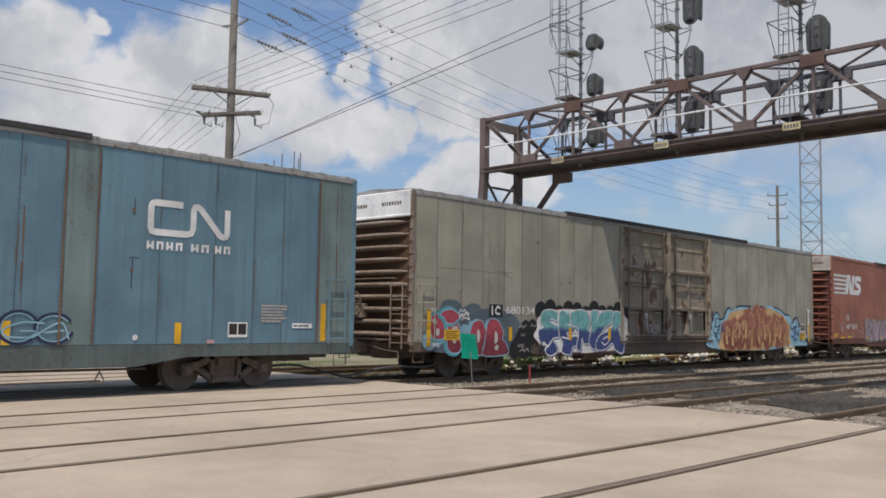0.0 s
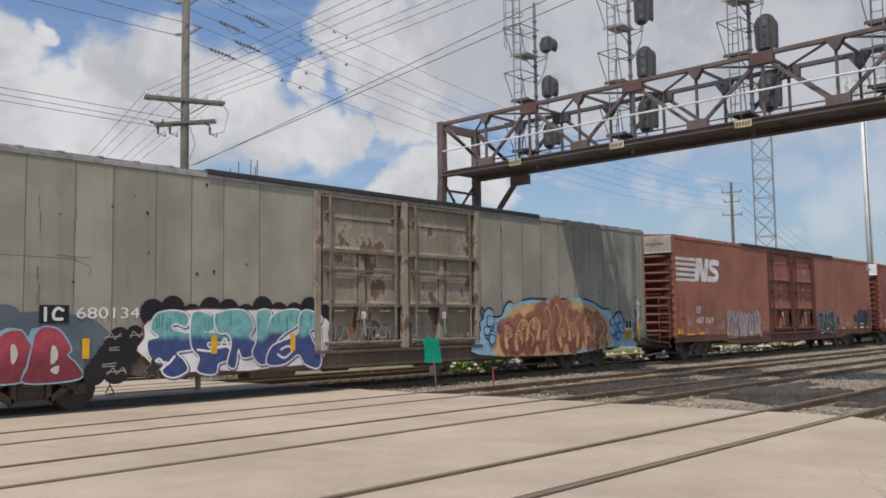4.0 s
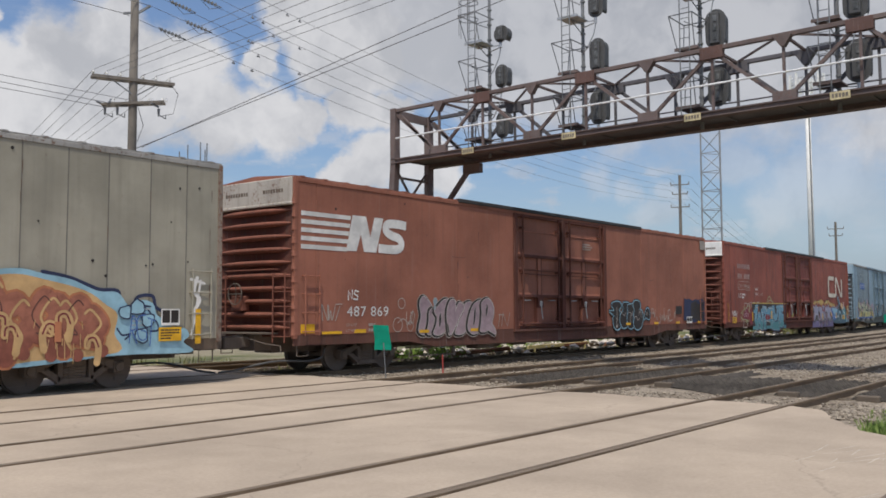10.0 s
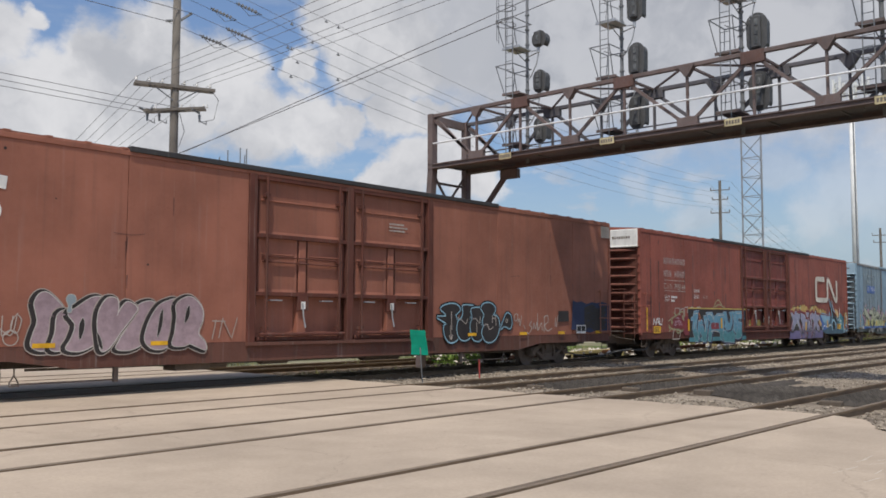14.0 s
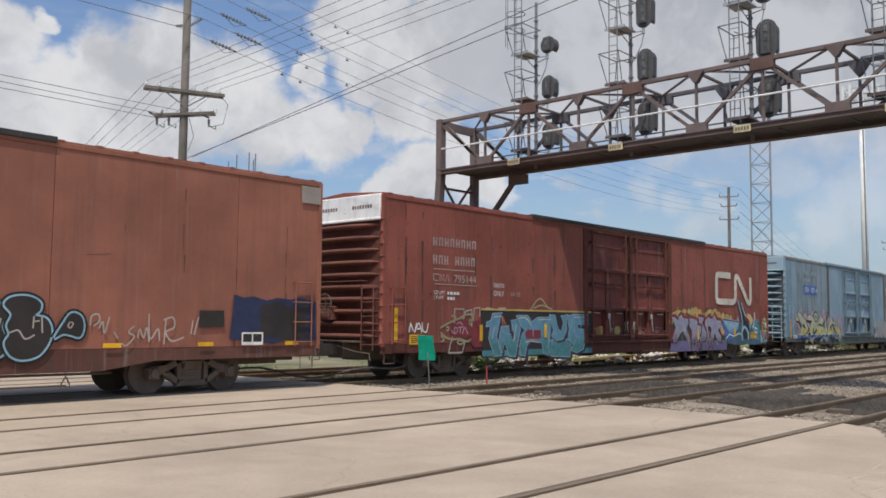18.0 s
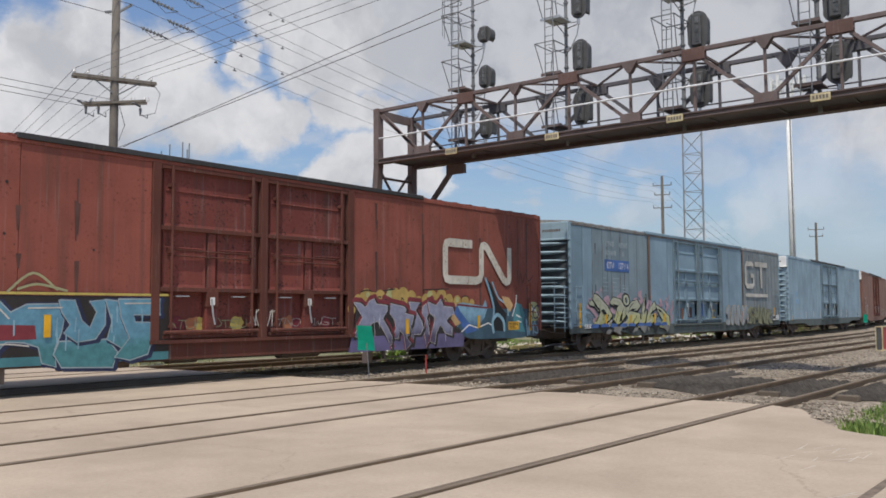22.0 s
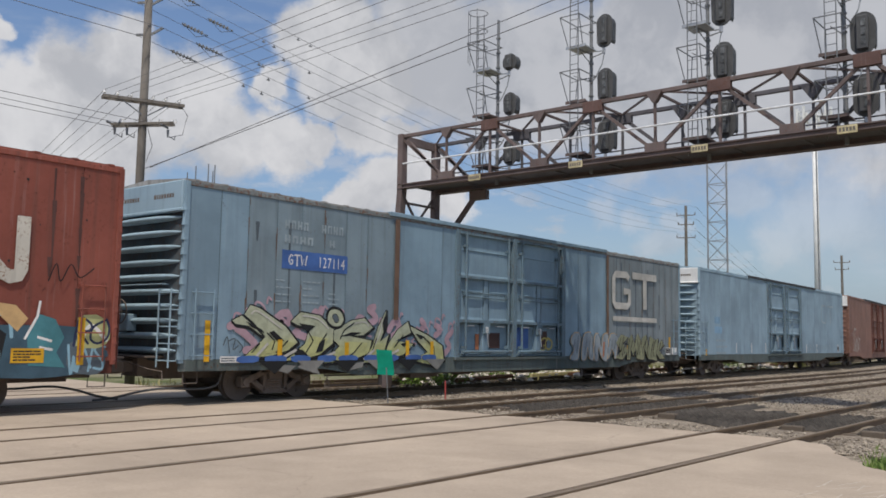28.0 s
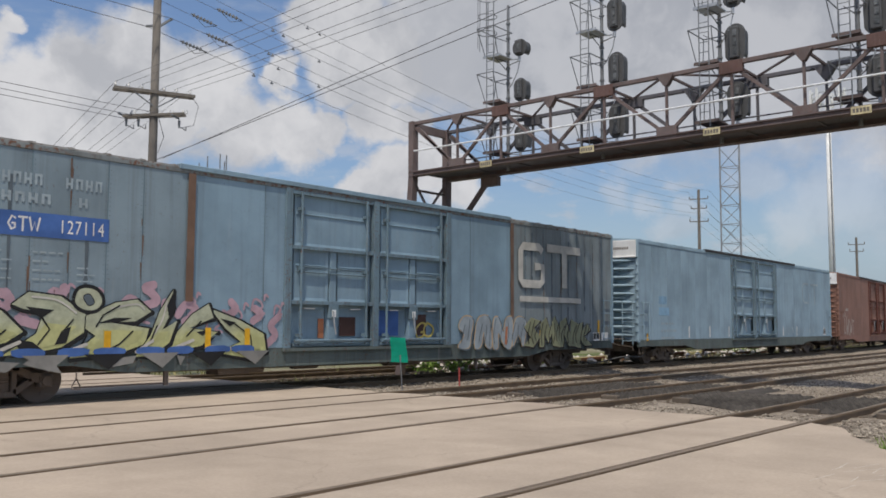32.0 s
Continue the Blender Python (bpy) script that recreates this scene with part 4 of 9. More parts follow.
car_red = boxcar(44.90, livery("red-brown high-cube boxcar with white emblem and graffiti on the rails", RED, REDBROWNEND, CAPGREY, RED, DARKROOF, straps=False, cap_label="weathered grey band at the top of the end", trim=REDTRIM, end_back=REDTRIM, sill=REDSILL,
                              seams=[-HALF, -12.33, -6.3, -3.23, 3.23, 6.3, 10.6, HALF]))
car_darkred = boxcar(73.25, livery("dark red high-cube boxcar with faded lettering and graffiti on the rails", REDDARK, REDEND, CAP, REDDARK, DARKROOF, straps=False, trim=REDTRIM, door=REDDOOR, end_back=REDTRIM, sill=REDTRIM, door_label="closed dark red plug door with grime and paint dabs",
                                  seams=[-HALF, -12.18, -9.2, -6.2, -3.23, 3.23, 6.3, 9.3, 12.2, HALF]))
car_lightblue = boxcar(101.55, livery("light blue high-cube boxcar with rust streaks and graffiti on the rails", LIGHTBLUE, PALE, PALE, GREYROOF, LIGHTBLUE, chord=RUSTEDGE, sill=BLUESILL, trim=BLUETRIM, end_back=BLUE_RECESS, strap=LB_SEAM, rivets=True,
                                     seams=[-HALF, -12.1, -11.28, -10.39, -9.57, -8.77, -7.97, -7.15, -6.0, -3.87, -3.23, 3.23, 4.2, 6.36, 7.2, 8.3, 9.4, 10.5, 11.6, 12.3, HALF],
                                     patches=((-11.28, -6.0, LB_DULL), (6.36, 13.05, LB_GREY))))
car_pale = boxcar(129.70, livery("pale blue-grey high-cube boxcar on the rails", PALE, PALE, CAP, PALE, DARKROOF, straps=False, trim=BLUETRIM, sill=BLUESILL))
car_brown = boxcar(157.80, livery("brown high-cube boxcar with white graffiti on the rails", BROWN, BROWN, CAP, BROWN, DARKROOF, straps=False, trim=REDTRIM))
boxcar(185.95, livery("pale green-blue high-cube boxcar on the rails", TEAL, TEAL, CAP, TEAL, DARKROOF, straps=False))

# ---- signal bridge over the tracks ----
BX, BY = 24.5, 26.45                          # its two trusses
TOP_NODES = [21.85, 17.85, 13.85, 9.75, 5.80, 1.85]
LOW_NODES = [19.75, 15.85, 11.75, 7.75, 3.85]


def sweep_y(bm, section, y0, y1):
    a = [bm.verts.new((x, y0, z)) for x, z in section]
    b = [bm.verts.new((x, y1, z)) for x, z in section]
    for i in range(len(section)):
        j = (i + 1) % len(section)
        bm.faces.new((a[i], a[j], b[j], b[i]))
    bm.faces.new(a), bm.faces.new(b[::-1])


def make_bridge():
    br = root("signal_bridge", "rusty brown steel signal bridge with lattice trusses over the tracks", "signal bridge")
    br.location, br.rotation_euler = (0, -0.05, 0.131), (-0.006, 0, 0)     # it stands a little higher over the road
    y0, y1 = 21.95, 1.75
    for x in (BX, BY):
        bm = grow()
        beam(bm, (x, y0, 9.0), (x, y1, 9.0), 0.14, 0.125)
        iron = IRON if x == BX else IRON_DARK
        part("top_chord", bm, iron, br, bevel=0.01)
        bm = grow()
        rise = 0.0 if x == BX else 0.05
        sweep_y(bm, [(x + a, z + rise) for a, z in ((-0.17, 7.03), (0.17, 7.03), (0.17, 7.06), (0.08, 7.06), (0.08, 7.17), (0.15, 7.17), (0.15, 7.20), (-0.15, 7.20), (-0.15, 7.17), (-0.08, 7.17), (-0.08, 7.06), (-0.17, 7.06))], y1, y0)
        part("bottom_chord", bm, IRON, br)
        for i, y in enumerate(LOW_NODES):
            for k in (i, i + 1):
                bm = grow()
                beam(bm, (x, y, 7.2), (x, TOP_NODES[k], 8.93), 0.08, 0.095 if x == BX else 0.11)
                part("diagonal", bm, iron, br)
            bm = grow()
            beam(bm, (x, y, 7.1 + rise), (x, y, 8.95), 0.07, 0.075)
            part("vertical", bm, iron, br)
            bm = grow()
            box(bm, x - 0.09, x + 0.09, y - 0.32, y + 0.32, 7.05 + rise, 7.46 + rise * 0.4)
            part("gusset_plate", bm, iron, br, bevel=0.01)
            bm = grow()
            # hanger plate under the top chord
            v = [(y - 0.28, 9.02), (y + 0.28, 9.02), (y + 0.05, 8.68), (y - 0.05, 8.68)] if x == BX else [(y - 0.36, 9.04), (y + 0.36, 9.04), (y + 0.06, 8.60), (y - 0.06, 8.60)]
            a = [bm.verts.new((x - 0.10, p, q)) for p, q in v]
            b = [bm.verts.new((x + 0.10, p, q)) for p, q in v]
            bm.faces.new(a), bm.faces.new(b[::-1])
            for q in range(4):
                bm.faces.new((a[q], a[(q + 1) % 4], b[(q + 1) % 4], b[q]))
            part("hanger_plate", bm, iron, br)
        for y in TOP_NODES[1:-1]:
            bm = grow()
            box(bm, x - 0.09, x + 0.09, y - 0.34, y + 0.34, 8.70, 9.06)
            part("gusset_plate", bm, REDLEAD if x == BX else iron, br, bevel=0.01)
            bm = grow()
            beam(bm, (x, y, 7.1 + rise), (x, y, 8.8), 0.07, 0.075)
            part("vertical", bm, iron, br)
    # cross bracing between the trusses, above and below
    nodes = sorted(TOP_NODES + LOW_NODES, reverse=True)
    for i, y in enumerate(nodes):
        bm = grow()
        beam(bm, (BX, y, 9.02), (BY, y, 9.02), 0.07, 0.07)
        part("top_strut", bm, IRON, br)
        if i + 1 < len(nodes):
            a, b = (BX, BY) if i % 2 else (BY, BX)
            bm = grow()
            beam(bm, (a, y, 9.04), (b, nodes[i + 1], 9.04), 0.055, 0.055)
            part("top_brace", bm, IRON, br)
    bm = grow()
    box(bm, BX + 0.1, BY - 0.1, y1, y0, 7.235, 7.265)
    part("walkway", bm, IRON_DARK, br, "dark steel walkway")
    for y in nodes:
        bm = grow()
        beam(bm, (BX + 0.05, y, 7.2), (BY - 0.05, y, 7.22), 0.07, 0.05)
        part("floor_beam", bm, IRON_DARK, br)
    for x, mat, h in ((BX - 0.13, BRIGHT, 7.95), (BY - 0.13, IRON_DARK, 7.80)):
        bm = grow()
        rod(bm, (x, y0 - 0.25, h), (x, y1, h), 0.029 if mat is BRIGHT else 0.024, 8)
        part("handrail", bm, mat, br, "bright galvanised handrail" if mat is BRIGHT else "")
    # ends: battered legs, knee braces
    for y, s in ((21.85, 1), (1.9, -1)):
        for x in (BX, BY):
            out = -0.14 if x == BX else 0.14
            bm = grow()
            beam(bm, (x, y, 6.9), (x, y, 9.08), 0.24, 0.30, (1, 0, 0))
            beam(bm, (x, y, 6.95), (x + out * 2.2, y + s * 0.35, -0.7), 0.24, 0.30, (1, 0, 0))
            part("leg", bm, IRON, br, bevel=0.012)
            bm = grow()
            beam(bm, (x, y - s * 0.25, 8.85), (x, y - s * 2.0, 7.15), 0.08, 0.10)
            part("end_diagonal", bm, IRON, br)
        bm = grow()
        beam(bm, (BY, y - s * 2.1, 7.05), (BY + 0.12, y + s * 0.05, 4.75), 0.12, 0.17)
        part("knee_brace", bm, IRON, br)
        bm = grow()
        box(bm, BY - 0.11, BY + 0.11, y - s * 2.1 - 0.38, y - s * 2.1 + 0.38, 6.70, 7.04)
        part("knee_plate", bm, IRON, br)
        for z in (6.55, 4.75, 2.5):
            bm = grow()
            beam(bm, (BX, y, z), (BY, y, z), 0.07, 0.08)
            part("leg_tie", bm, IRON, br)
        for z0, z1 in ((7.0, 4.75), (4.75, 2.5), (2.5, 0.2)):
            for a, b in ((BX, BY), (BY, BX)):
                bm = grow()
                beam(bm, (a, y + s * 0.05, z0), (b, y + s * 0.1, z1), 0.07, 0.07)
                part("leg_brace", bm, IRON, br)
        bm = grow()
        beam(bm, (BX, y, 8.9), (BY, y, 8.9), 0.12, 0.3)
        part("end_strut", bm, IRON, br)
    # number boards with unreadable figures
    for y in (18.35, 14.38, 10.30, 6.30):
        bm = grow()
        box(bm, BX - 0.22, BX - 0.19, y - 0.25, y + 0.25, 6.97, 7.18)
        b = part("number_board", bm, BOARD, br, "weathered cream number board", bevel=0.006)
        bm = grow()
        for k in range(5):
            box(bm, BX - 0.224, BX - 0.219, y - 0.2 + k * 0.085, y - 0.14 + k * 0.085, 7.02, 7.13)
        part("figure_bar", bm, POLEWOOD, b)
    return br


BOARD = plain("cream enamel", (0.52, 0.44, 0.26, 1), 0.6, 0, 0.25, 5.0)
REDLEAD = worn("red lead paint on steel", (0.125, 0.075, 0.065, 1), rough=0.85, dirt=0.35, wear=0.4, scale=2.5)
LENS = plain("dull glass and worn paint", (0.115, 0.12, 0.12, 1), 0.4, 0, 0.5, 9.0)


def oval(w, h, k=20):
    """An upright oval with straight sides."""
    pts = []
    for i in range(k):
        a = 2 * math.pi * i / k
        pts.append((w * math.cos(a), (h - w) * (1 if math.sin(a) >= 0 else -1) + w * math.sin(a)))
    return pts


def signal_head(mast, y, z, w, h, lights):
    """A black oval target seen from behind, its lamp housings towards -x and hoods towards +x."""
    x = 25.75
    bm = grow()
    o = oval(w, h)
    a = [bm.verts.new((x, y + p, z + q)) for p, q in o]
    b = [bm.verts.new((x + 0.03, y + p, z + q)) for p, q in o]
    bm.faces.new(a), bm.faces.new(b[::-1])
    for i in range(len(o)):
        j = (i + 1) % len(o)
        bm.faces.new((a[i], a[j], b[j], b[i]))
    head = part("signal_head", bm, BLACK, mast, "black oval signal head with hooded lamps")
    bm = grow()
    box(bm, x - 0.14, x, y - w * 0.45, y + w * 0.45, z - h * 0.8, z + h * 0.8)
    part("housing", bm, BLACK, head, bevel=0.03)
    bm = grow()
    rim = [(p * 0.86, q * 0.93) for p, q in o]
    for i in range(len(rim)):
        (p0, q0), (p1, q1) = rim[i], rim[(i + 1) % len(rim)]
        if q0 + q1 > -1.5 * h:
            bm.faces.new([bm.verts.new(v) for v in ((x + 0.03, y + p0, z + q0), (x + 0.34, y + p0, z + q0), (x + 0.34, y + p1, z + q1), (x + 0.03, y + p1, z + q1))])
    part("hood", bm, BLACK, head)
    for i in range(lights):
        c = z + (h - w) * (1 - 2 * i / max(1, lights - 1)) if lights > 1 else z
        bm = grow()
        box(bm, x - 0.155, x - 0.138, y - w * 0.30, y + w * 0.05, c - 0.09, c + 0.10)
        part("cover", bm, LENS, head, "worn grey cover plate")
    bm = grow()
    rod(bm, (x - 0.02, y, z - h - 0.02), (x - 0.02, y, z - h - 0.2), 0.05, 8)
    rod(bm, (x - 0.02, y, z - h - 0.18), (x + 0.1, y + 0.6, z - h - 0.24), 0.022, 6)
    rod(bm, (x - 0.02, y, z - h - 0.12), (x + 0.1, y + 0.6, z - h - 0.02), 0.016, 6)
    if z > 8.6:
        pipe(bm, [(x, y, z - h - 0.2), (x, y + 0.08, z - h - 0.55), (x + 0.05, y + 0.35, z - h - 0.95), (x + 0.1, y + 0.58, z - h - 1.1)], 0.02, 6)
    part("bracket", bm, GALV, head, "grey bracket and cable conduit")


def signal_mast(y, top, heads):
    m = root("signal_mast", "tall galvanised signal mast with ladder, platforms and black signal heads", "signal mast", "signal masts on the bridge")
    x = 25.9
    bm = grow()
    rod(bm, (x, y, 7.1), (x, y, top), 0.062, 10, 0.05)
    for k in range(int((top - 7.4) / 0.55)):
        z = 7.5 + k * 0.55
        rod(bm, (x, y, z), (x, y, z + 0.05), 0.085, 8)
    part("pole", bm, GREYSTEEL, m)
    # the ladder stands off towards -x, between the trusses
    lx = x - 0.95
    bm = grow()
    for s in (-0.05, 0.25):
        rod(bm, (lx, y + s, 7.1), (lx, y + s, top - 0.1), 0.018, 5)
    for z in (8.6, 10.2, 11.8):
        if z < top:
            rod(bm, (lx, y + 0.1, z), (x, y, z), 0.014, 4)
    lad = part("ladder", bm, GREYSTEEL, m)
    for k in range(int((top - 7.3) / 0.3)):
        bm = grow()
        rod(bm, (lx, y - 0.05, 7.3 + k * 0.3), (lx, y + 0.25, 7.3 + k * 0.3), 0.012, 4)
        part("rung", bm, GREYSTEEL, lad)
    for k, (yy, zz, w, h, lights) in enumerate(heads):
        z = zz - h - 0.05
        bm = grow()
        box(bm, x - 0.88, x - 0.12, y - 0.26, y + 0.40, z - 0.02, z + 0.02)
        box(bm, x - 0.92, x - 0.88, y - 0.30, y + 0.44, z - 0.05, z + 0.04)
        p = part("platform", bm, IRON if k else GALV, m, "small grating platform")
        bm = grow()
        big = 0.36
        c = [(lx - 0.30, y + 0.1 - big), (lx - 0.30, y + 0.1 + big), (x - 0.12, y + 0.1 + big), (x - 0.12, y + 0.1 - big)]
        tube(bm, [(*q, z + 0.95) for q in c + c[:1]], 0.02, 5)
        for q in c[:3]:
            rod(bm, (*q, z + 0.95), (q[0] * 0.4 + (x - 0.6) * 0.6, q[1] * 0.75 + (y + 0.1) * 0.25, z), 0.016, 5)
        part("guard_rail", bm, GREYSTEEL, p)
        bm = grow()
        rod(bm, (x, y, z - 0.05), (x - 0.8, y + 0.1, z - 0.02), 0.02, 5)
        rod(bm, (x, y, z - 0.4), (x - 0.6, y + 0.1, z - 0.03), 0.016, 5)
        part("strut", bm, GREYSTEEL, p)
        signal_head(m, yy, zz, w, h, lights)
    # cage round the top of the ladder
    for z in (top - 0.05, top - 0.7, top - 1.3):
        bm = grow()
        pts = [(lx - 0.16 + 0.36 * math.cos(a), y + 0.1 + 0.34 * math.sin(a), z) for a in (2 * math.pi * i / 10 for i in range(11))]
        tube(bm, pts, 0.014, 4)
        part("cage_hoop", bm, GREYSTEEL, m)
    for a in (0.6, 1.57, 2.5, 3.7):
        bm = grow()
        rod(bm, (lx - 0.16 + 0.36 * math.cos(a), y + 0.1 + 0.34 * math.sin(a), top - 1.9), (lx - 0.16 + 0.36 * math.cos(a), y + 0.1 + 0.34 * math.sin(a), top), 0.011, 4)
        part("cage_bar", bm, GREYSTEEL, m)
    return m


make_bridge()
signal_mast(18.55, 13.15, [(17.95, 11.45, 0.30, 0.31, 1), (17.93, 9.92, 0.27, 0.42, 3), (17.90, 8.18, 0.28, 0.48, 3)])
signal_mast(14.72, 14.7, [(14.15, 11.82, 0.29, 0.57, 3), (14.12, 9.98, 0.29, 0.57, 3), (14.10, 8.26, 0.30, 0.58, 3)])
signal_mast(10.66, 14.9, [(10.17, 11.75, 0.32, 0.60, 3), (10.13, 10.05, 0.32, 0.60, 3), (10.09, 8.28, 0.32, 0.60, 3)])
signal_mast(6.72, 14.9, [(6.22, 11.95, 0.34, 0.60, 3), (6.20, 10.12, 0.34, 0.60, 3), (6.17, 8.38, 0.34, 0.60, 3)])

# ---- poles, wires, towers ----
INSULATOR = plain("pale glazed porcelain", (0.66, 0.65, 0.63, 1), 0.3)
PX, PY = 17.0, 27.1
LINE_HEIGHTS = ((11.87, 12.14), (13.02, 13.22), (14.05, 14.38))   # left and right line of each pair on the pole


def wooden_pole():
    p = root("utility_pole", "weathered grey wooden utility pole with crossarms and insulators", "utility pole", "utility poles", (PX, PY, 0))
    bm = grow()
    rod(bm, (0, 0, -0.4), (0, 0, 16.5), 0.168, 12, 0.125)
    part("shaft", bm, POLEWOOD, p, smooth=True)
    ax = Vector((0.92, -0.39, 0))
    for off in (-0.14, 0.14):
        bm = grow()
        side = Vector((0.39, 0.92, 0)) * off
        beam(bm, Vector((0, 0, 9.50)) - ax * 1.35 + side, Vector((0, 0, 9.50)) + ax * 1.35 + side, 0.085, 0.105)
        part("crossarm", bm, POLEWOOD, p)
    for k in (-1.28, -0.85, -0.42, 0.32, 0.74, 1.2):
        bm = grow()
        c = ax * k
        rod(bm, c + Vector((0, 0, 9.56)), c + Vector((0, 0, 9.66)), 0.018, 6)
        rod(bm, c + Vector((0, 0, 9.64)), c + Vector((0, 0, 9.70)), 0.06, 8, 0.035)
        rod(bm, c + Vector((0, 0, 9.70)), c + Vector((0, 0, 9.74)), 0.04, 8)
        part("insulator", bm, INSULATOR, p)
    for s in (-1, 1):
        bm = grow()
        beam(bm, ax * (s * 0.75) + Vector((0, -0.1, 9.45)), Vector((0, -0.12, 8.95)), 0.03, 0.04)
        part("arm_brace", bm, GREYSTEEL, p)
    bx = Vector((0.75, -0.66, 0))
    for off in (-0.16, 0.16):
        bm = grow()
        side = Vector((0.66, 0.75, 0)) * off
        beam(bm, Vector((0, 0, 8.62)) - bx * 1.0 + side, Vector((0, 0, 8.78)) + bx * 1.05 + side, 0.07, 0.085)
        part("crossarm", bm, POLEWOOD, p)
    for k in (-0.9, -0.5, 0.85):
        bm = grow()
        c = bx * k
        rod(bm, c + Vector((0, 0, 8.56)), c + Vector((0, 0, 8.30)), 0.05, 8, 0.03)
        rod(bm, c + Vector((0, 0, 8.62)), c + Vector((-0.32, 0, 8.70)), 0.035, 8)
        rod(bm, c + Vector((0.05, 0, 8.34)), c + Vector((0.28, 0, 8.26)), 0.016, 6)
        rod(bm, c + Vector((0.28, 0, 8.26)), c + Vector((0.28, 0, 8.40)), 0.016, 6)
        part("cutout", bm, GREYSTEEL, p, "grey fused cutout")
    for k in (-0.72, 0.15, 0.55, 1.0):
        bm = grow()
        c = bx * k
        rod(bm, c + Vector((0, -0.16, 8.74 + 0.05 * k)), c + Vector((0, -0.16, 8.86 + 0.05 * k)), 0.045, 8, 0.03)
        rod(bm, c + Vector((0, 0.16, 8.74 + 0.05 * k)), c + Vector((0.1, 0.16, 8.92 + 0.05 * k)), 0.03, 8)
        part("insulator", bm, INSULATOR, p)
    for pair in LINE_HEIGHTS:
        for s, z in zip((-1, 1), pair):
            bm = grow()
            beam(bm, (0, 0, z - 0.35 if s > 0 else z), (0.38 if s > 0 else -0.2, -0.35 * s, z), 0.07, 0.07)
            part("standoff", bm, GREYSTEEL, p)
    bm = grow()
    pipe(bm, [ax * 1.2 + Vector((0, 0, 9.6)), ax * 1.5 + Vector((0, 0, 9.2)), ax * 1.35 + Vector((0, 0, 8.5)), bx * 0.9 + Vector((0, 0, 8.3))], 0.012, 5)
    pipe(bm, [(0.14, -0.1, 8.6), (0.35, -0.1, 8.0), (0.1, -0.15, 7.4)], 0.012, 5)
    part("jumper_wire", bm, WIRE, p)


def wire(a, b, sag, r=0.011, seg=18):
    bm = grow()
    a, b = Vector(a), Vector(b)
    pts = []
    for i in range(seg + 1):
        f = i / seg
        c = a.lerp(b, f)
        c.z -= 4 * sag * f * (1 - f)
        pts.append(c)
    tube(bm, pts, r, 4)
    return thing("wire", bm, WIRE, "thin dark overhead wire strung between poles", "wire", "overhead wires")


def string_of_discs(a, b):
    """A dead-end string of insulator discs with its jumper loop."""
    a, b = Vector(a), Vector(b)
    bm = grow()
    for i in range(6):
        p, q = a.lerp(b, 0.1 + 0.13 * i), a.lerp(b, 0.14 + 0.13 * i)
        rod(bm, p, q, 0.075, 8, 0.03)
    rod(bm, a, b, 0.018, 5)
    mid = a.lerp(b, 0.5)
    pipe(bm, [a + Vector((0, 0, 0.05)), mid + Vector((0.1, 0.1, -0.22)), b], 0.012, 4)
    thing("insulator_string", bm, GREYSTEEL, "dead-end string of grey insulator discs on a wire", "insulator", "insulator strings", smooth=False)


def far_pole(x, y, top, arms, lean=0.0):
    p = root("utility_pole", "distant grey utility pole with short crossarms", "utility pole", "utility poles", (x, y, 0))
    bm = grow()
    rod(bm, (0, 0, -0.4), (0, 0, top), 0.20, 8, 0.14)
    part("shaft", bm, POLEWOOD, p)
    for k, z in enumerate(arms):
        bm = grow()
        w = 0.75 if k % 2 else 0.9
        beam(bm, (-0.3 * w, w, z), (0.3 * w, -w, z), 0.08, 0.09)
        rod(bm, (-0.3 * w, w, z), (-0.3 * w, w, z + 0.3), 0.05, 5)
        rod(bm, (0.3 * w, -w, z), (0.3 * w, -w, z + 0.3), 0.05, 5)
        part("crossarm", bm, POLEWOOD, p)


TOWER = plain("weathered zinc", (0.27, 0.275, 0.285, 1), 0.7, 0.1)


def lattice_tower(x, y, top, half=1.42):
    t = root("lattice_tower", "slender grey steel lattice tower beyond the tracks", "lattice tower", at=(x, y, 0))
    corners = [(half * math.cos(a), half * math.sin(a)) for a in (math.radians(d) for d in (112, 232, 352))]
    for cx, cy in corners:
        bm = grow()
        rod(bm, (cx, cy, -0.3), (cx, cy, top), 0.10, 6)
        part("leg", bm, TOWER, t)
    z = 0.0
    k = 0
    while z < top - 1.5:
        for i in range(3):
            a, b = corners[i], corners[(i + 1) % 3]
            bm = grow()
            rod(bm, (*a, z), (*b, z), 0.045, 4)
            if k % 2:
                rod(bm, (*a, z), (*b, z + 2.2), 0.045, 4)
            else:
                rod(bm, (*b, z), (*a, z + 2.2), 0.045, 4)
            part("brace", bm, TOWER, t)
        z += 2.2
        k += 1


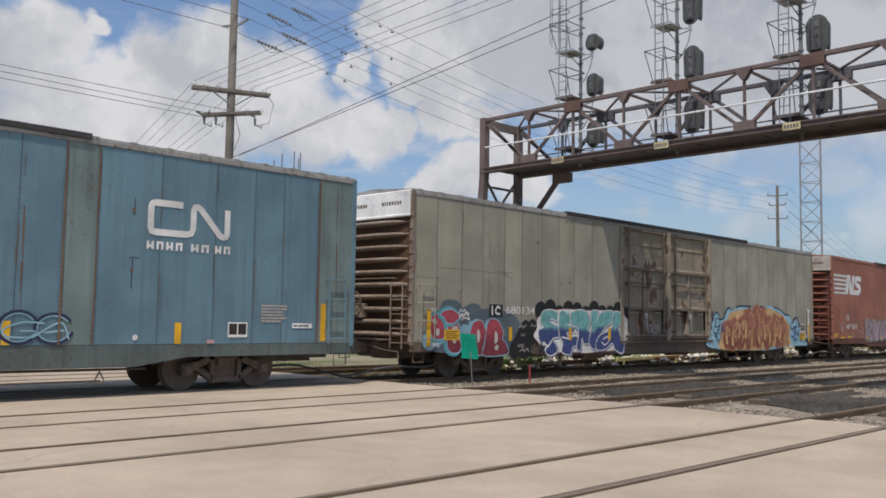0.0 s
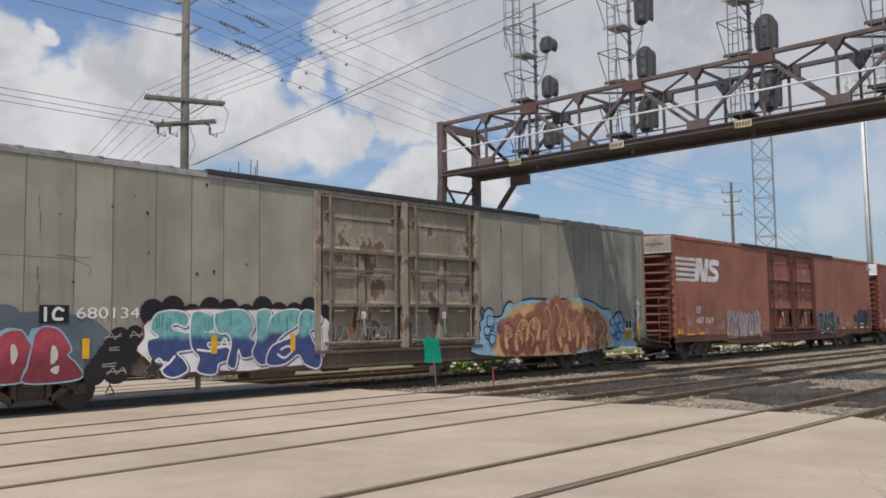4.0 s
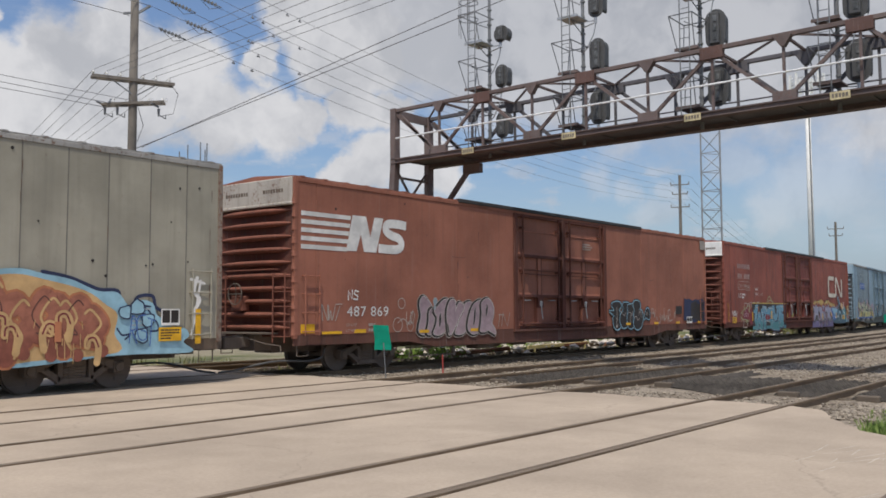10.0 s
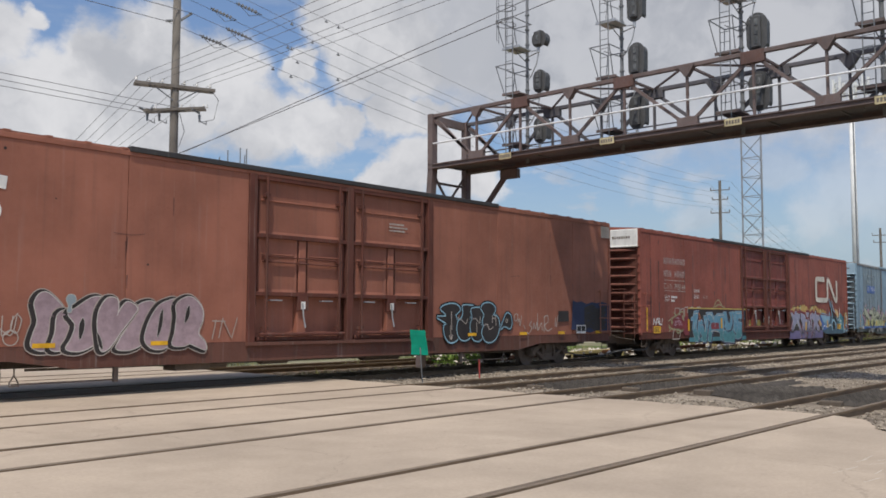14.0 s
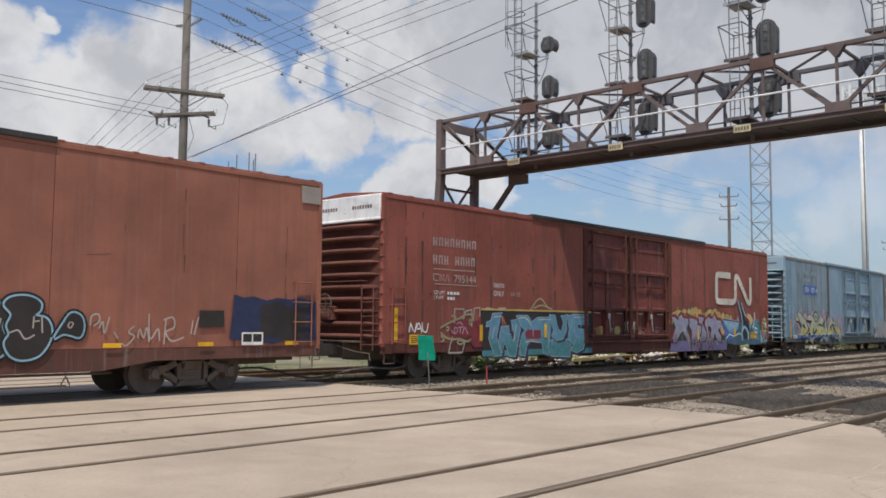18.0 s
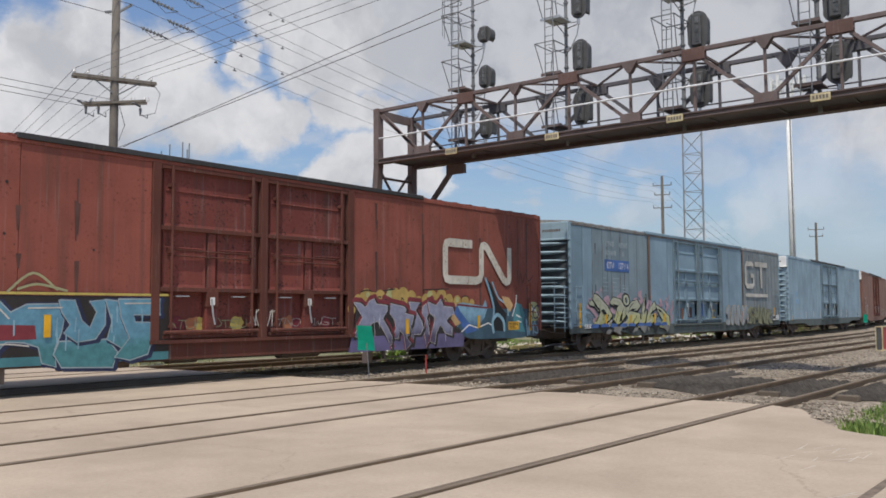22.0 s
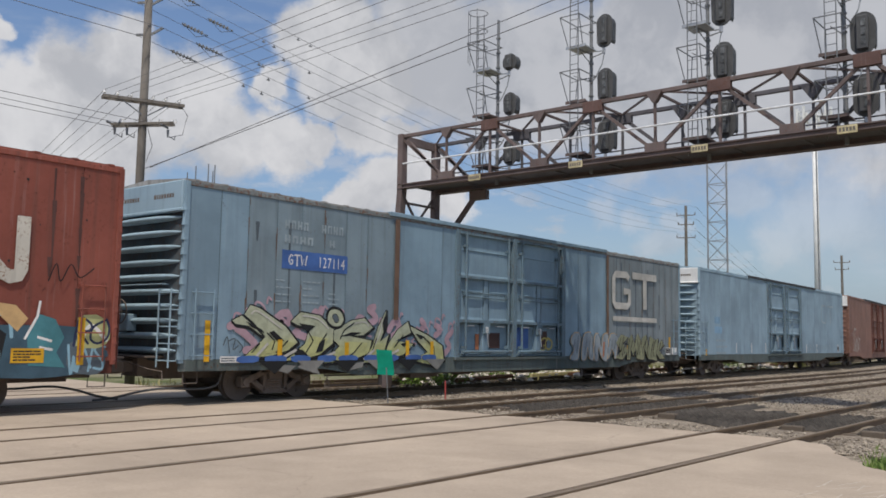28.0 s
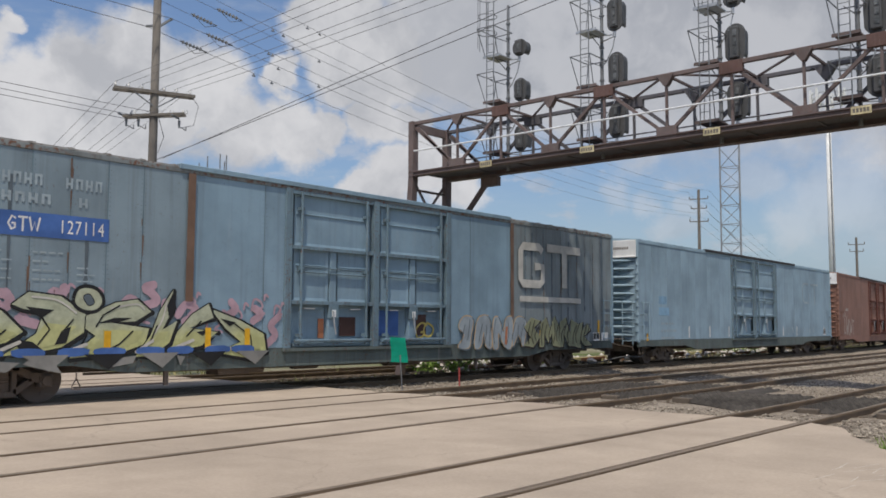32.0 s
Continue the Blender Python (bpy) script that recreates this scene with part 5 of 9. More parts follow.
def monopole(x, y, top):
    m = root("monopole", "white steel monopole with mobile phone antennas", "antenna mast", at=(x, y, 0))
    bm = grow()
    rod(bm, (0, 0, -0.3), (0, 0, top), 0.40, 14, 0.28)
    part("shaft", bm, WHITE, m, smooth=True)
    bm = grow()
    rod(bm, (-0.33, -0.28, 0), (-0.24, -0.20, top - 1), 0.08, 6)
    part("cable", bm, GREYSTEEL, m, "dark cable run")
    for i in range(9):
        a = 2 * math.pi * i / 9
        bm = grow()
        c = Vector((1.9 * math.cos(a), 1.9 * math.sin(a), top - 0.8))
        box(bm, c.x - 0.13, c.x + 0.13, c.y - 0.13, c.y + 0.13, c.z - 0.9, c.z + 0.9)
        rod(bm, (0, 0, top - 0.8), c, 0.05, 5)
        part("antenna", bm, WHITE, m)
    bm = grow()
    for z in (top - 0.5, top - 1.2):
        pts = [(1.8 * math.cos(a), 1.8 * math.sin(a), z) for a in (2 * math.pi * i / 12 for i in range(13))]
        pipe(bm, pts, 0.05, 4)
    part("ring", bm, GALV, m)


wooden_pole()
far_pole(90, 39.7, 16.0, (15.0, 14.0, 12.6))
far_pole(122, 32.7, 13.0, (12.1, 11.2))
far_pole(190, 62.0, 12.5, (11.6, 10.6))
lattice_tower(100, 39.9, 23.0)
monopole(110, 32.2, 29.6)
arm = Vector((0.92, -0.39, 0))
for k in (-1.28, -0.85, -0.42, 0.32, 0.74, 1.2):
    c = Vector((PX, PY, 9.74)) + arm * k
    wire(c, (11.0 + k * 0.95, -22.0, 10.25), 0.5, 0.008)
    wire(c, (29.5 + k * 1.0, 75.0, 7.8 + 0.5 * k), 0.5, 0.010)
for z, dx, end in ((7.14, 0.0, 13.9), (7.23, 0.25, 15.08)):
    wire((PX + dx, PY - 0.2, z), (19.0 + dx, -20.0, end), 0.1, 0.012)
for i, pair in enumerate(LINE_HEIGHTS):
    for s, zz in zip((-1, 1), pair):
        a = Vector((PX + (0.38 if s > 0 else -0.2), PY - 0.35 * s, zz))
        b = Vector((90 + 0.3 * s, 39.7 - 1.1 * s, (13.3, 14.5, 15.8)[i]))
        wire(a, b, 1.4, 0.009, 28)
        wire(a, (-50, 23.5 - 0.4 * s, zz + 0.6), 0.8, 0.012)
        d = (b - a).normalized()
        for f in (0.075 + 0.012 * i, 0.10 + 0.01 * s):
            c = a.lerp(b, f)
            c.z -= 5.6 * f * (1 - f)
            bm = grow()
            rod(bm, c + Vector((0, 0, -0.11)), c, 0.04, 6, 0.02)
            rod(bm, c + Vector((-0.07, 0, -0.10)), c + Vector((0.07, 0, -0.10)), 0.03, 6)
            thing("wire_damper", bm, GREYSTEEL, "small grey weight clamped on an overhead wire", "wire damper", "wire dampers")
        n0 = a + d * (1.6 + 0.5 * (i % 2)) + Vector((0, 0, -0.11))
        string_of_discs(n0, n0 + d * 1.35 + Vector((0, 0, -0.07)))
for k, z, end in ((-0.9, 8.56, 10.59), (-0.5, 8.66, 11.15), (0.2, 8.78, 11.21)):
    wire((PX + 0.75 * k, PY - 0.66 * k, z), (-45, 30.0 + k, end), 0.5, 0.010)
for s in (-1, 1):
    for i in range(3):
        wire((90 + 0.3 * s, 39.7 - 1.1 * s, (13.3, 14.5, 15.8)[i]), (190 + 0.3 * s, 62 - 1.0 * s, 10.9 + 0.5 * i), 1.2, 0.014, 12)


# whip aerials on a roof far behind the train
mast = root("aerial_cluster", "distant cluster of thin grey whip aerials on a mast", "aerial", at=(60, 83.5, 0))
bm = grow()
rod(bm, (0, 0, -0.3), (0, 0, 17.8), 0.35, 8, 0.25)
part("shaft", bm, GREYSTEEL, mast)
for k, (dx, dy, h) in enumerate(((-0.4, 2.0, 19.6), (0.0, 1.0, 20.3), (0.3, -0.9, 20.4), (0.4, -1.6, 19.5), (0.2, -2.2, 20.1))):
    bm = grow()
    rod(bm, (dx, dy, 17.2), (dx, dy, h), 0.07, 5)
    rod(bm, (0, 0, 17.5), (dx, dy, 17.5), 0.05, 4)
    part("aerial", bm, GREYSTEEL, mast)

# ---- ground details ----
def trespass_panel(x0, near, far, y0, y1, skew=0.0):
    """Dark panels with rows of blunt pyramids that keep people off the tracks."""
    p = root("trespass_panel", "dark grey anti-trespass panels with rows of blunt points between the rails", "track panel", "anti-trespass panels")
    bm = grow()
    # the far end is cut in saw teeth
    n = max(3, int((y1 - y0) / 0.33))
    ring = [(x0 + skew, y1), (x0, y0), (near, y0)]
    for i in range(n):
        f = (i + 0.62) / n
        ring += [(near + (far - near) * f + 0.10, y0 + (y1 - y0) * f), (near + (far - near) * f - 0.22, y0 + (y1 - y0) * (i + 1) / n)]
    top, low = ([bm.verts.new((x, y, z)) for x, y in ring] for z in (-0.115, -0.24))
    bm.faces.new(top)
    for i in range(len(ring)):
        j = (i + 1) % len(ring)
        bm.faces.new((top[i], low[i], low[j], top[j]))
    part("mat", bm, RUBBER, p)
    x1 = min(near, far) - 0.25
    bm = grow()
    box(bm, x0 + skew - 0.2, x0 + skew * 0.8 - 0.02, y1 - 0.55, y1 - 0.12, -0.22, -0.03)
    part("end_block", bm, TIMBER, p, bevel=0.02)
    bm = grow()
    ny = max(2, int((y1 - y0) / 0.24))
    sy = (y1 - y0) / ny
    for j in range(ny):
        start = x0 + skew * (j + 1) / ny
        nx = int((x1 - start) / 0.24)
        sx = (x1 - start) / nx
        for i in range(nx):
            a, b = start + i * sx, y0 + j * sy
            base = [bm.verts.new(q) for q in ((a, b, -0.114), (a + sx, b, -0.114), (a + sx, b + sy, -0.114), (a, b + sy, -0.114))]
            h = -0.012 + random.uniform(-0.006, 0.004)
            k = 0.43
            top = [bm.verts.new((a + sx * u, b + sy * v, h)) for u, v in ((k, k), (1 - k, k), (1 - k, 1 - k), (k, 1 - k))]
            for q in range(4):
                bm.faces.new((base[q], base[(q + 1) % 4], top[(q + 1) % 4], top[q]))
            bm.faces.new(top)
    tagged(part("point_field", bm, RUBBER, p), kind="stuff")


trespass_panel(19.0, 23.0, 24.0, 3.85, 4.90)
trespass_panel(19.0, 23.2, 23.8, 5.42, 6.42)
trespass_panel(18.0, 22.6, 26.2, 6.95, 9.50, 2.0)
trespass_panel(19.3, 25.2, 26.0, 10.05, 11.10)
trespass_panel(18.3, 24.3, 26.2, 11.70, 13.15)


def stone_mesh(bm, c, r):
    v = []
    for d in ((1, 0, 0), (-1, 0, 0), (0, 1, 0), (0, -1, 0), (0, 0, 1), (0, 0, -1)):
        k = r * random.uniform(0.6, 1.2)
        v.append(bm.verts.new((c[0] + d[0] * k, c[1] + d[1] * k, c[2] + d[2] * k * 0.7)))
    for a, b, e in ((0, 2, 4), (2, 1, 4), (1, 3, 4), (3, 0, 4), (2, 0, 5), (1, 2, 5), (3, 1, 5), (0, 3, 5)):
        bm.faces.new((v[a], v[b], v[e]))


def scatter_stones():
    verts, faces = [], []
    rnd = random.Random(4)
    dirs = ((1, 0, 0), (-1, 0, 0), (0, 1, 0), (0, -1, 0), (0, 0, 1), (0, 0, -1))
    tris = ((0, 2, 4), (2, 1, 4), (1, 3, 4), (3, 0, 4), (2, 0, 5), (1, 2, 5), (3, 1, 5), (0, 3, 5))
    for _ in range(34000):
        u = 15.2 + 46 * rnd.random() ** 2.1
        y = rnd.uniform(3.0, 21.0)
        if any(abs(abs(y - c) - 0.75) < 0.09 for c in TRACKS.values()):
            continue
        if 18.2 < u < 23.0 + (y - 6.95) * 0.9 and 3.85 < y < 9.4 or 18.2 < u < 25.5 and 9.9 < y < 13.2:
            continue
        x, dy = bend(u)
        r = rnd.uniform(0.018, 0.042)
        n0 = len(verts)
        z = -0.13 + 0.05 * noise.noise((u * 0.9, y * 0.9, 0)) + rnd.uniform(-0.02, 0.03)
        turn = rnd.uniform(0, 6.3)
        cs, sn = math.cos(turn), math.sin(turn)
        for d in dirs:
            k = r * rnd.uniform(0.55, 1.3)
            px, py = d[0] * k, d[1] * k
            verts.append((x + px * cs - py * sn, y + dy + px * sn + py * cs, z + d[2] * k * 0.75))
        faces += [(n0 + a, n0 + b, n0 + c) for a, b, c in tris]
    me = bpy.data.meshes.new("loose_ballast")
    me.from_pydata(verts, [], faces)
    me.materials.append(STONES)
    tagged(new("loose_ballast", me), "loose grey and brown ballast stones lying on the track bed", "stones", kind="stuff")


scatter_stones()


def blades(bm, x, y, z, count, spread, high, rnd):
    for _ in range(count):
        a, d = rnd.uniform(0, 6.3), spread * math.sqrt(rnd.random())
        px, py = x + d * math.cos(a), y + d * math.sin(a)
        h = high * rnd.uniform(0.4, 1.0)
        t = rnd.uniform(0, 6.3)
        w = 0.012 + 0.01 * rnd.random() + high * 0.02
        ox, oy = w * math.cos(t), w * math.sin(t)
        lx, ly = h * rnd.uniform(-0.45, 0.45), h * rnd.uniform(-0.45, 0.45)
        v = [bm.verts.new(q) for q in ((px - ox, py - oy, z), (px + ox, py + oy, z), (px + lx * 0.5 + ox * 0.7, py + ly * 0.5 + oy * 0.7, z + h * 0.6), (px + lx, py + ly, z + h))]
        bm.faces.new((v[0], v[1], v[2])), bm.faces.new((v[0], v[2], v[3]))


GRASS = leafy("grass blades", (0.075, 0.15, 0.028, 1), (0.24, 0.30, 0.085, 1))
DRYGRASS = leafy("dry grass", (0.12, 0.13, 0.04, 1), (0.34, 0.30, 0.15, 1))
LEAVES = leafy("leaves", (0.025, 0.055, 0.015, 1), (0.085, 0.14, 0.035, 1))
SHRUB = leafy("weed leaves", (0.06, 0.13, 0.02, 1), (0.19, 0.27, 0.05, 1))
BARK = worn("bark", (0.11, 0.085, 0.065, 1), rough=0.95, wear=0, scale=3)


def grass_bank():
    rnd = random.Random(8)
    bm = grow()
    for _ in range(760):
        x = 13.6 + 9.0 * rnd.random()
        y = 3.55 - 5.5 * rnd.random() ** 1.7 + 0.25 * noise.noise((x * 1.3, 0, 0))
        if x < 13.9 and y > 2.6 + (x - 12.9) * 0.7:
            continue
        blades(bm, x, y, -0.3, 34, 0.28, 0.30, rnd)
    tagged(thing("grass", bm, GRASS, "bright green grass at the edge of the road", "grass"), kind="stuff")
    bm = grow()
    for _ in range(900):
        u, y = 17 + 75 * rnd.random(), rnd.uniform(20.6, 33)
        if noise.noise((u * 0.13, y * 0.3, 2.0)) < -0.08 + 0.25 * (y > 27):
            continue
        x, dy = bend(u)
        low = u < 46
        if low and rnd.random() < 0.25:
            continue
        blades(bm, x, y + dy, -0.3, 12, 0.7, rnd.uniform(0.12, 0.42) if low else rnd.uniform(0.2, 0.6), rnd)
    tagged(thing("tall_grass", bm, DRYGRASS, "dry grass and low weeds beyond the train", "grass"), kind="stuff")


grass_bank()


def leaf_clump(bm, c, r, count, size, rnd, flat=0.8):
    for _ in range(count):
        while True:
            d = Vector((rnd.uniform(-1, 1), rnd.uniform(-1, 1), rnd.uniform(-1, 1)))
            if 0.25 < d.length < 1:
                break
        p = Vector(c) + Vector((d.x * r, d.y * r, d.z * r * flat))
        n = Vector((rnd.uniform(-1, 1), rnd.uniform(-1, 1), rnd.uniform(-0.2, 1))).normalized()
        s = n.orthogonal().normalized() * size * rnd.uniform(0.6, 1.2)
        t = n.cross(s) * rnd.uniform(0.5, 0.9)
        v = [bm.verts.new(p + q) for q in (-s, t * 0.7, s, -t * 0.7)]
        bm.faces.new(v)


def shrub(x, y, r, h, seed):
    rnd = random.Random(seed)
    s = root("shrub", "low bright green weedy shrub beside the track", "shrub", "shrubs beyond the train", (x, y, -0.3))
    bm = grow()
    for _ in range(6):
        a = rnd.uniform(0, 6.3)
        rod(bm, (0, 0, 0), (r * 0.5 * math.cos(a), r * 0.5 * math.sin(a), h * 0.6), 0.02, 5, 0.008)
    tagged(part("stem", bm, BARK, s), kind="stuff")
    bm = grow()
    for _ in range(11):
        a, d = rnd.uniform(0, 6.3), r * rnd.random() ** 0.6
        leaf_clump(bm, (d * math.cos(a), d * math.sin(a), h * rnd.uniform(0.25, 0.75)), 0.32 * h + 0.12, 60, 0.055, rnd)
    part("foliage", bm, SHRUB, s)


def tree(x, y, h, seed, wide=0.45):
    rnd = random.Random(seed)
    t = root("tree", "leafy dark green broadleaf tree far beyond the tracks", "tree", "trees in the distance", (x, y, -0.3))
    bm = grow()
    rod(bm, (0, 0, 0), (0.1, 0, h * 0.45), h * 0.028, 8, h * 0.018)
    part("trunk", bm, BARK, t)
    crowns = []
    for k in range(9):
        a = 2 * math.pi * k / 9 + rnd.uniform(-0.3, 0.3)
        d = h * wide * rnd.uniform(0.25, 0.8)
        z = h * rnd.uniform(0.42, 0.88)
        q = (d * math.cos(a), d * math.sin(a), z)
        bm = grow()
        rod(bm, (0.05, 0, h * rnd.uniform(0.25, 0.45)), q, h * 0.012, 5, h * 0.004)
        part("limb", bm, BARK, t)
        crowns.append(q)
    bm = grow()
    for q in crowns + [(0, 0, h * 0.85), (0, 0, h * 0.65)]:
        for _ in range(4):
            o = [q[i] + rnd.uniform(-1, 1) * h * 0.10 for i in range(3)]
            leaf_clump(bm, o, h * rnd.uniform(0.09, 0.15), 90, h * 0.014, rnd)
    part("crown", bm, LEAVES, t)


for k, (u, y, r, h) in enumerate(((28, 22.2, 1.4, 0.9), (31, 22.6, 1.8, 1.1), (34, 23.0, 1.2, 0.8), (26.0, 21.9, 0.9, 0.6), (62, 22.0, 2.0, 1.2), (67, 22.6, 2.4, 1.3), (57, 22.4, 1.6, 0.9), (73, 23.4, 2.2, 1.3), (45, 23.5, 1.5, 0.9), (84, 24, 2.4, 1.4))):
    xx, dd = bend(u)
    shrub(xx, y + dd, r, h, 50 + k)
for k, (x, y, h) in enumerate(((30, 62, 9.5), (34.5, 66, 8.0), (25.5, 63, 7.5), (39, 70, 8.5), (47, 80, 9), (60, 95, 9), (150, 90, 9), (168, 100, 10), (185, 95, 9), (205, 98, 9))):
    tree(x, y, h, 80 + k)

# a roadside marker: green sheet on a thin stake
GREEN = plain("green plastic sheet", (0.0, 0.26, 0.16, 1), 0.5, 0, 0.1, 4.0)
REDPAINT = plain("faded red paint", (0.36, 0.06, 0.05, 1), 0.6, 0, 0.12, 5.0)


def green_marker(x, y, lean):
    m = root("marker_sign", "green plastic marker sheet on a thin leaning stake", "marker", "green markers", (x, y, -0.2))
    bm = grow()
    rod(bm, (0, 0, -0.1), (lean, 0, 1.05), 0.014, 6)
    part("stake", bm, GREYSTEEL, m)
    bm = grow()
    rows = []
    for i in range(6):
        f = i / 5
        rows.append([bm.verts.new((lean * (0.85 + 0.4 * f) - 0.20 + 0.02 * math.sin(f * 5), 0.14 - 0.02 * f, 0.88 + 0.62 * f)), bm.verts.new((lean * (0.85 + 0.4 * f) + 0.14 + 0.03 * math.sin(f * 4 + 1), -0.10, 0.86 + 0.62 * f))])
    back = [[bm.verts.new(v.co + Vector((0.006, 0.008, 0))) for v in r] for r in rows]
    for r in (rows, back):
        for a, b in zip(r, r[1:]):
            bm.faces.new((a[0], a[1], b[1], b[0]))
    part("sheet", bm, GREEN, m)


green_marker(16.85, 15.30, -0.12)
green_marker(74.4, 16.5, -0.05)
bm = grow()
rod(bm, (19.8, 15.85, -0.35), (19.78, 15.85, 0.42), 0.022, 6)
thing("marker_stake", bm, REDPAINT, "thin faded red stake in the ballast", "stake")

# red steel cabinet beside the near track
cab = root("trackside_box", "red steel box with pale frame, black sheet for its open end", "trackside box", at=(42.6, 8.95, -0.15))
bm = grow()
box(bm, 0.06, 2.6, -0.12, 0.12, 0.06, 1.02)
part("shell", bm, REDPAINT, cab, bevel=0.01)
bm = grow()
for a in ((0, 0.07, -0.15, -0.11, 0, 1.08), (0, 0.07, 0.11, 0.15, 0, 1.08), (0, 0.07, -0.11, 0.11, 1.03, 1.08), (0, 0.07, -0.11, 0.11, 0, 0.05), (0.07, 2.62, -0.15, -0.122, 1.03, 1.08), (0.07, 2.62, -0.15, -0.122, 0, 0.05)):
    box(bm, *a)
part("frame", bm, BOARD, cab)
# black sheet stands in for the shade inside the open end
bm = grow()
box(bm, 0.03, 0.058, -0.108, 0.108, 0.055, 1.025)
part("dark_end", bm, BLACK, cab)

# rubble, timber and bits of litter
bm = grow()
rnd = random.Random(12)
for _ in range(520):
    u = rnd.uniform(26, 70)
    x, dy = bend(u)
    stone_mesh(bm, (x, dy + rnd.uniform(21.2, 24.5), rnd.uniform(-0.24, 0.08)), rnd.uniform(0.06, 0.26))
tagged(thing("rubble", bm, plain("pale broken concrete", (0.58, 0.52, 0.45, 1), 0.95, 0, 0.2), "heap of pale broken concrete beyond the train", "rubble"), kind="stuff")
for u, y, l in ((33, 21.7, 5.5), (41, 21.8, 4.0), (48, 22.0, 3.4)):
    bm = grow()
    x, dy = bend(u)
    beam(bm, (x, y + dy, 0.05), (x + l, y + dy + 0.1, 0.1), 0.10, 0.14)
    for f in (0.1, 0.9):
        rod(bm, (x + l * f, y + dy, -0.35), (x + l * f, y + dy, 0.05), 0.06, 6)
    thing("low_barrier", bm, plain("pale yellow timber", (0.50, 0.42, 0.20, 1), 0.8), "low pale yellow timber barrier on short posts", "barrier", "low barriers", bevel=0.01)
bm = grow()
box(bm, 15.9, 16.28, 5.95, 6.05, -0.16, -0.11)
thing("litter", bm, WHITE, "small flat white scrap lying in the ballast", "litter")
# pale scrapes in the concrete near its broken edge
bm = grow()
rnd = random.Random(22)
for cx, cy in ((9.9, 3.0), (10.6, 2.7), (11.2, 3.1), (8.0, 2.3)):
    for _ in range(4):
        x, y, a, l = cx + rnd.uniform(-0.4, 0.4), cy + rnd.uniform(-0.25, 0.25), rnd.uniform(-0.5, 0.1), rnd.uniform(0.2, 0.7)
        p, q = Vector((x, y, -0.004)), Vector((x + l * math.cos(a), y + l * math.sin(a), -0.004))
        n = Vector((-math.sin(a), math.cos(a), 0)) * 0.008
        bm.faces.new([bm.verts.new(v) for v in (p, q - n, q + n * 0.5, p + n)])
tagged(setting("scrape_mark", bm, plain("scraped concrete", (0.50, 0.44, 0.37, 1), 0.95), "pale scrapes in the concrete road", "scrape"), kind="stuff")
# a dark strip of sealed joint in the near slab
bm = grow()
box(bm, 8.45, 12.0, 1.92, 2.01, -0.1, -0.002)
setting("joint_strip", bm, GAP_DIRT, "dark sealed joint in the concrete road", "road joint")
# old rails, pipes and planks thrown down behind the train
RUSTPIPE = worn("rusty scrap steel", (0.22, 0.10, 0.055, 1), rough=0.9, wear=0.4, scale=2)
rnd = random.Random(31)
for k in range(12):
    u = rnd.uniform(27, 66)
    x, dy = bend(u)
    y, l = dy + rnd.uniform(21.3, 22.8), rnd.uniform(2.0, 6.0)
    z = rnd.uniform(-0.15, 0.05)
    bm = grow()
    if k % 3:
        beam(bm, (x, y, z), (x + l, y + rnd.uniform(-0.2, 0.5), z + 0.05), 0.14, 0.12)
        thing("plank", bm, TIMBER if k % 2 else RUSTPIPE, "long scrap timber lying beyond the train", "plank", "scrap beyond the train", bevel=0.01)
    else:
        rod(bm, (x, y, z), (x + l, y + rnd.uniform(-0.2, 0.5), z + 0.1), 0.09, 8)
        thing("pipe", bm, RUSTPIPE, "rusty scrap pipe lying beyond the train", "pipe", "scrap beyond the train")


# ---- paint on the cars: emblems, numbers, reflectors, graffiti ----
def spray(name, h, rough=0.6, vary=0.16):
    c = rgb(h)
    g = (c[0] + c[1] + c[2]) / 3
    c = tuple(0.8 * (0.76 * v + 0.24 * g) for v in c[:3]) + (1.0,)      # dulled by dust and sun
    return plain(name, c, rough, 0, vary, 2.2)


INK = {k: spray(k + " paint", v) for k, v in dict(white="ece8e0", faded="b9a99a", grey2="d0c9bb", black="262626", navy="2c3558", royal="2f67b5", sky="88bccf", cyan="4aa3ad", teal="3b8c95",
                                                    red="b5343f", crimson="8f2a35", orange="c8743a", tan="d8a95f", rust="7d5d46", pink="c49aa6", mauve="a58e98", purple="6a5f8c", lilac="9a93b4",
                                                    yellow="d2b93a", olive="a9a672", lime="c3c274", grey="8f8c84", steel="5d6a72", brown="5a3a30", green="3f8f7b", blush="c48f8b", soot="3a3330").items()}
INK["reflector"] = YELLOW
INK["umber"] = spray("dark brown stain", "6a4238")
INK["mist"] = spray("grey-blue paint", "98a3a8")
INK["moss"] = spray("dull moss paint", "8e9068")
INK["mustard"] = spray("mustard paint", "c9a23a")
INK["deepsea"] = spray("deep blue-green paint", "3d5f70")
INK["old_white"] = worn("old white paint with rust", rgb("cdc6b8"), rust=rgb("86614c"), rough=0.8, dirt=0.3, wear=0.42, scale=1.3)
INK["ghost"] = spray("ghost lettering", "bd9c92")
INK["cyan_pale"] = spray("light blue paint", "7fb0cf")
INK["haze"] = spray("faded grey-blue lettering", "9fb0b6")


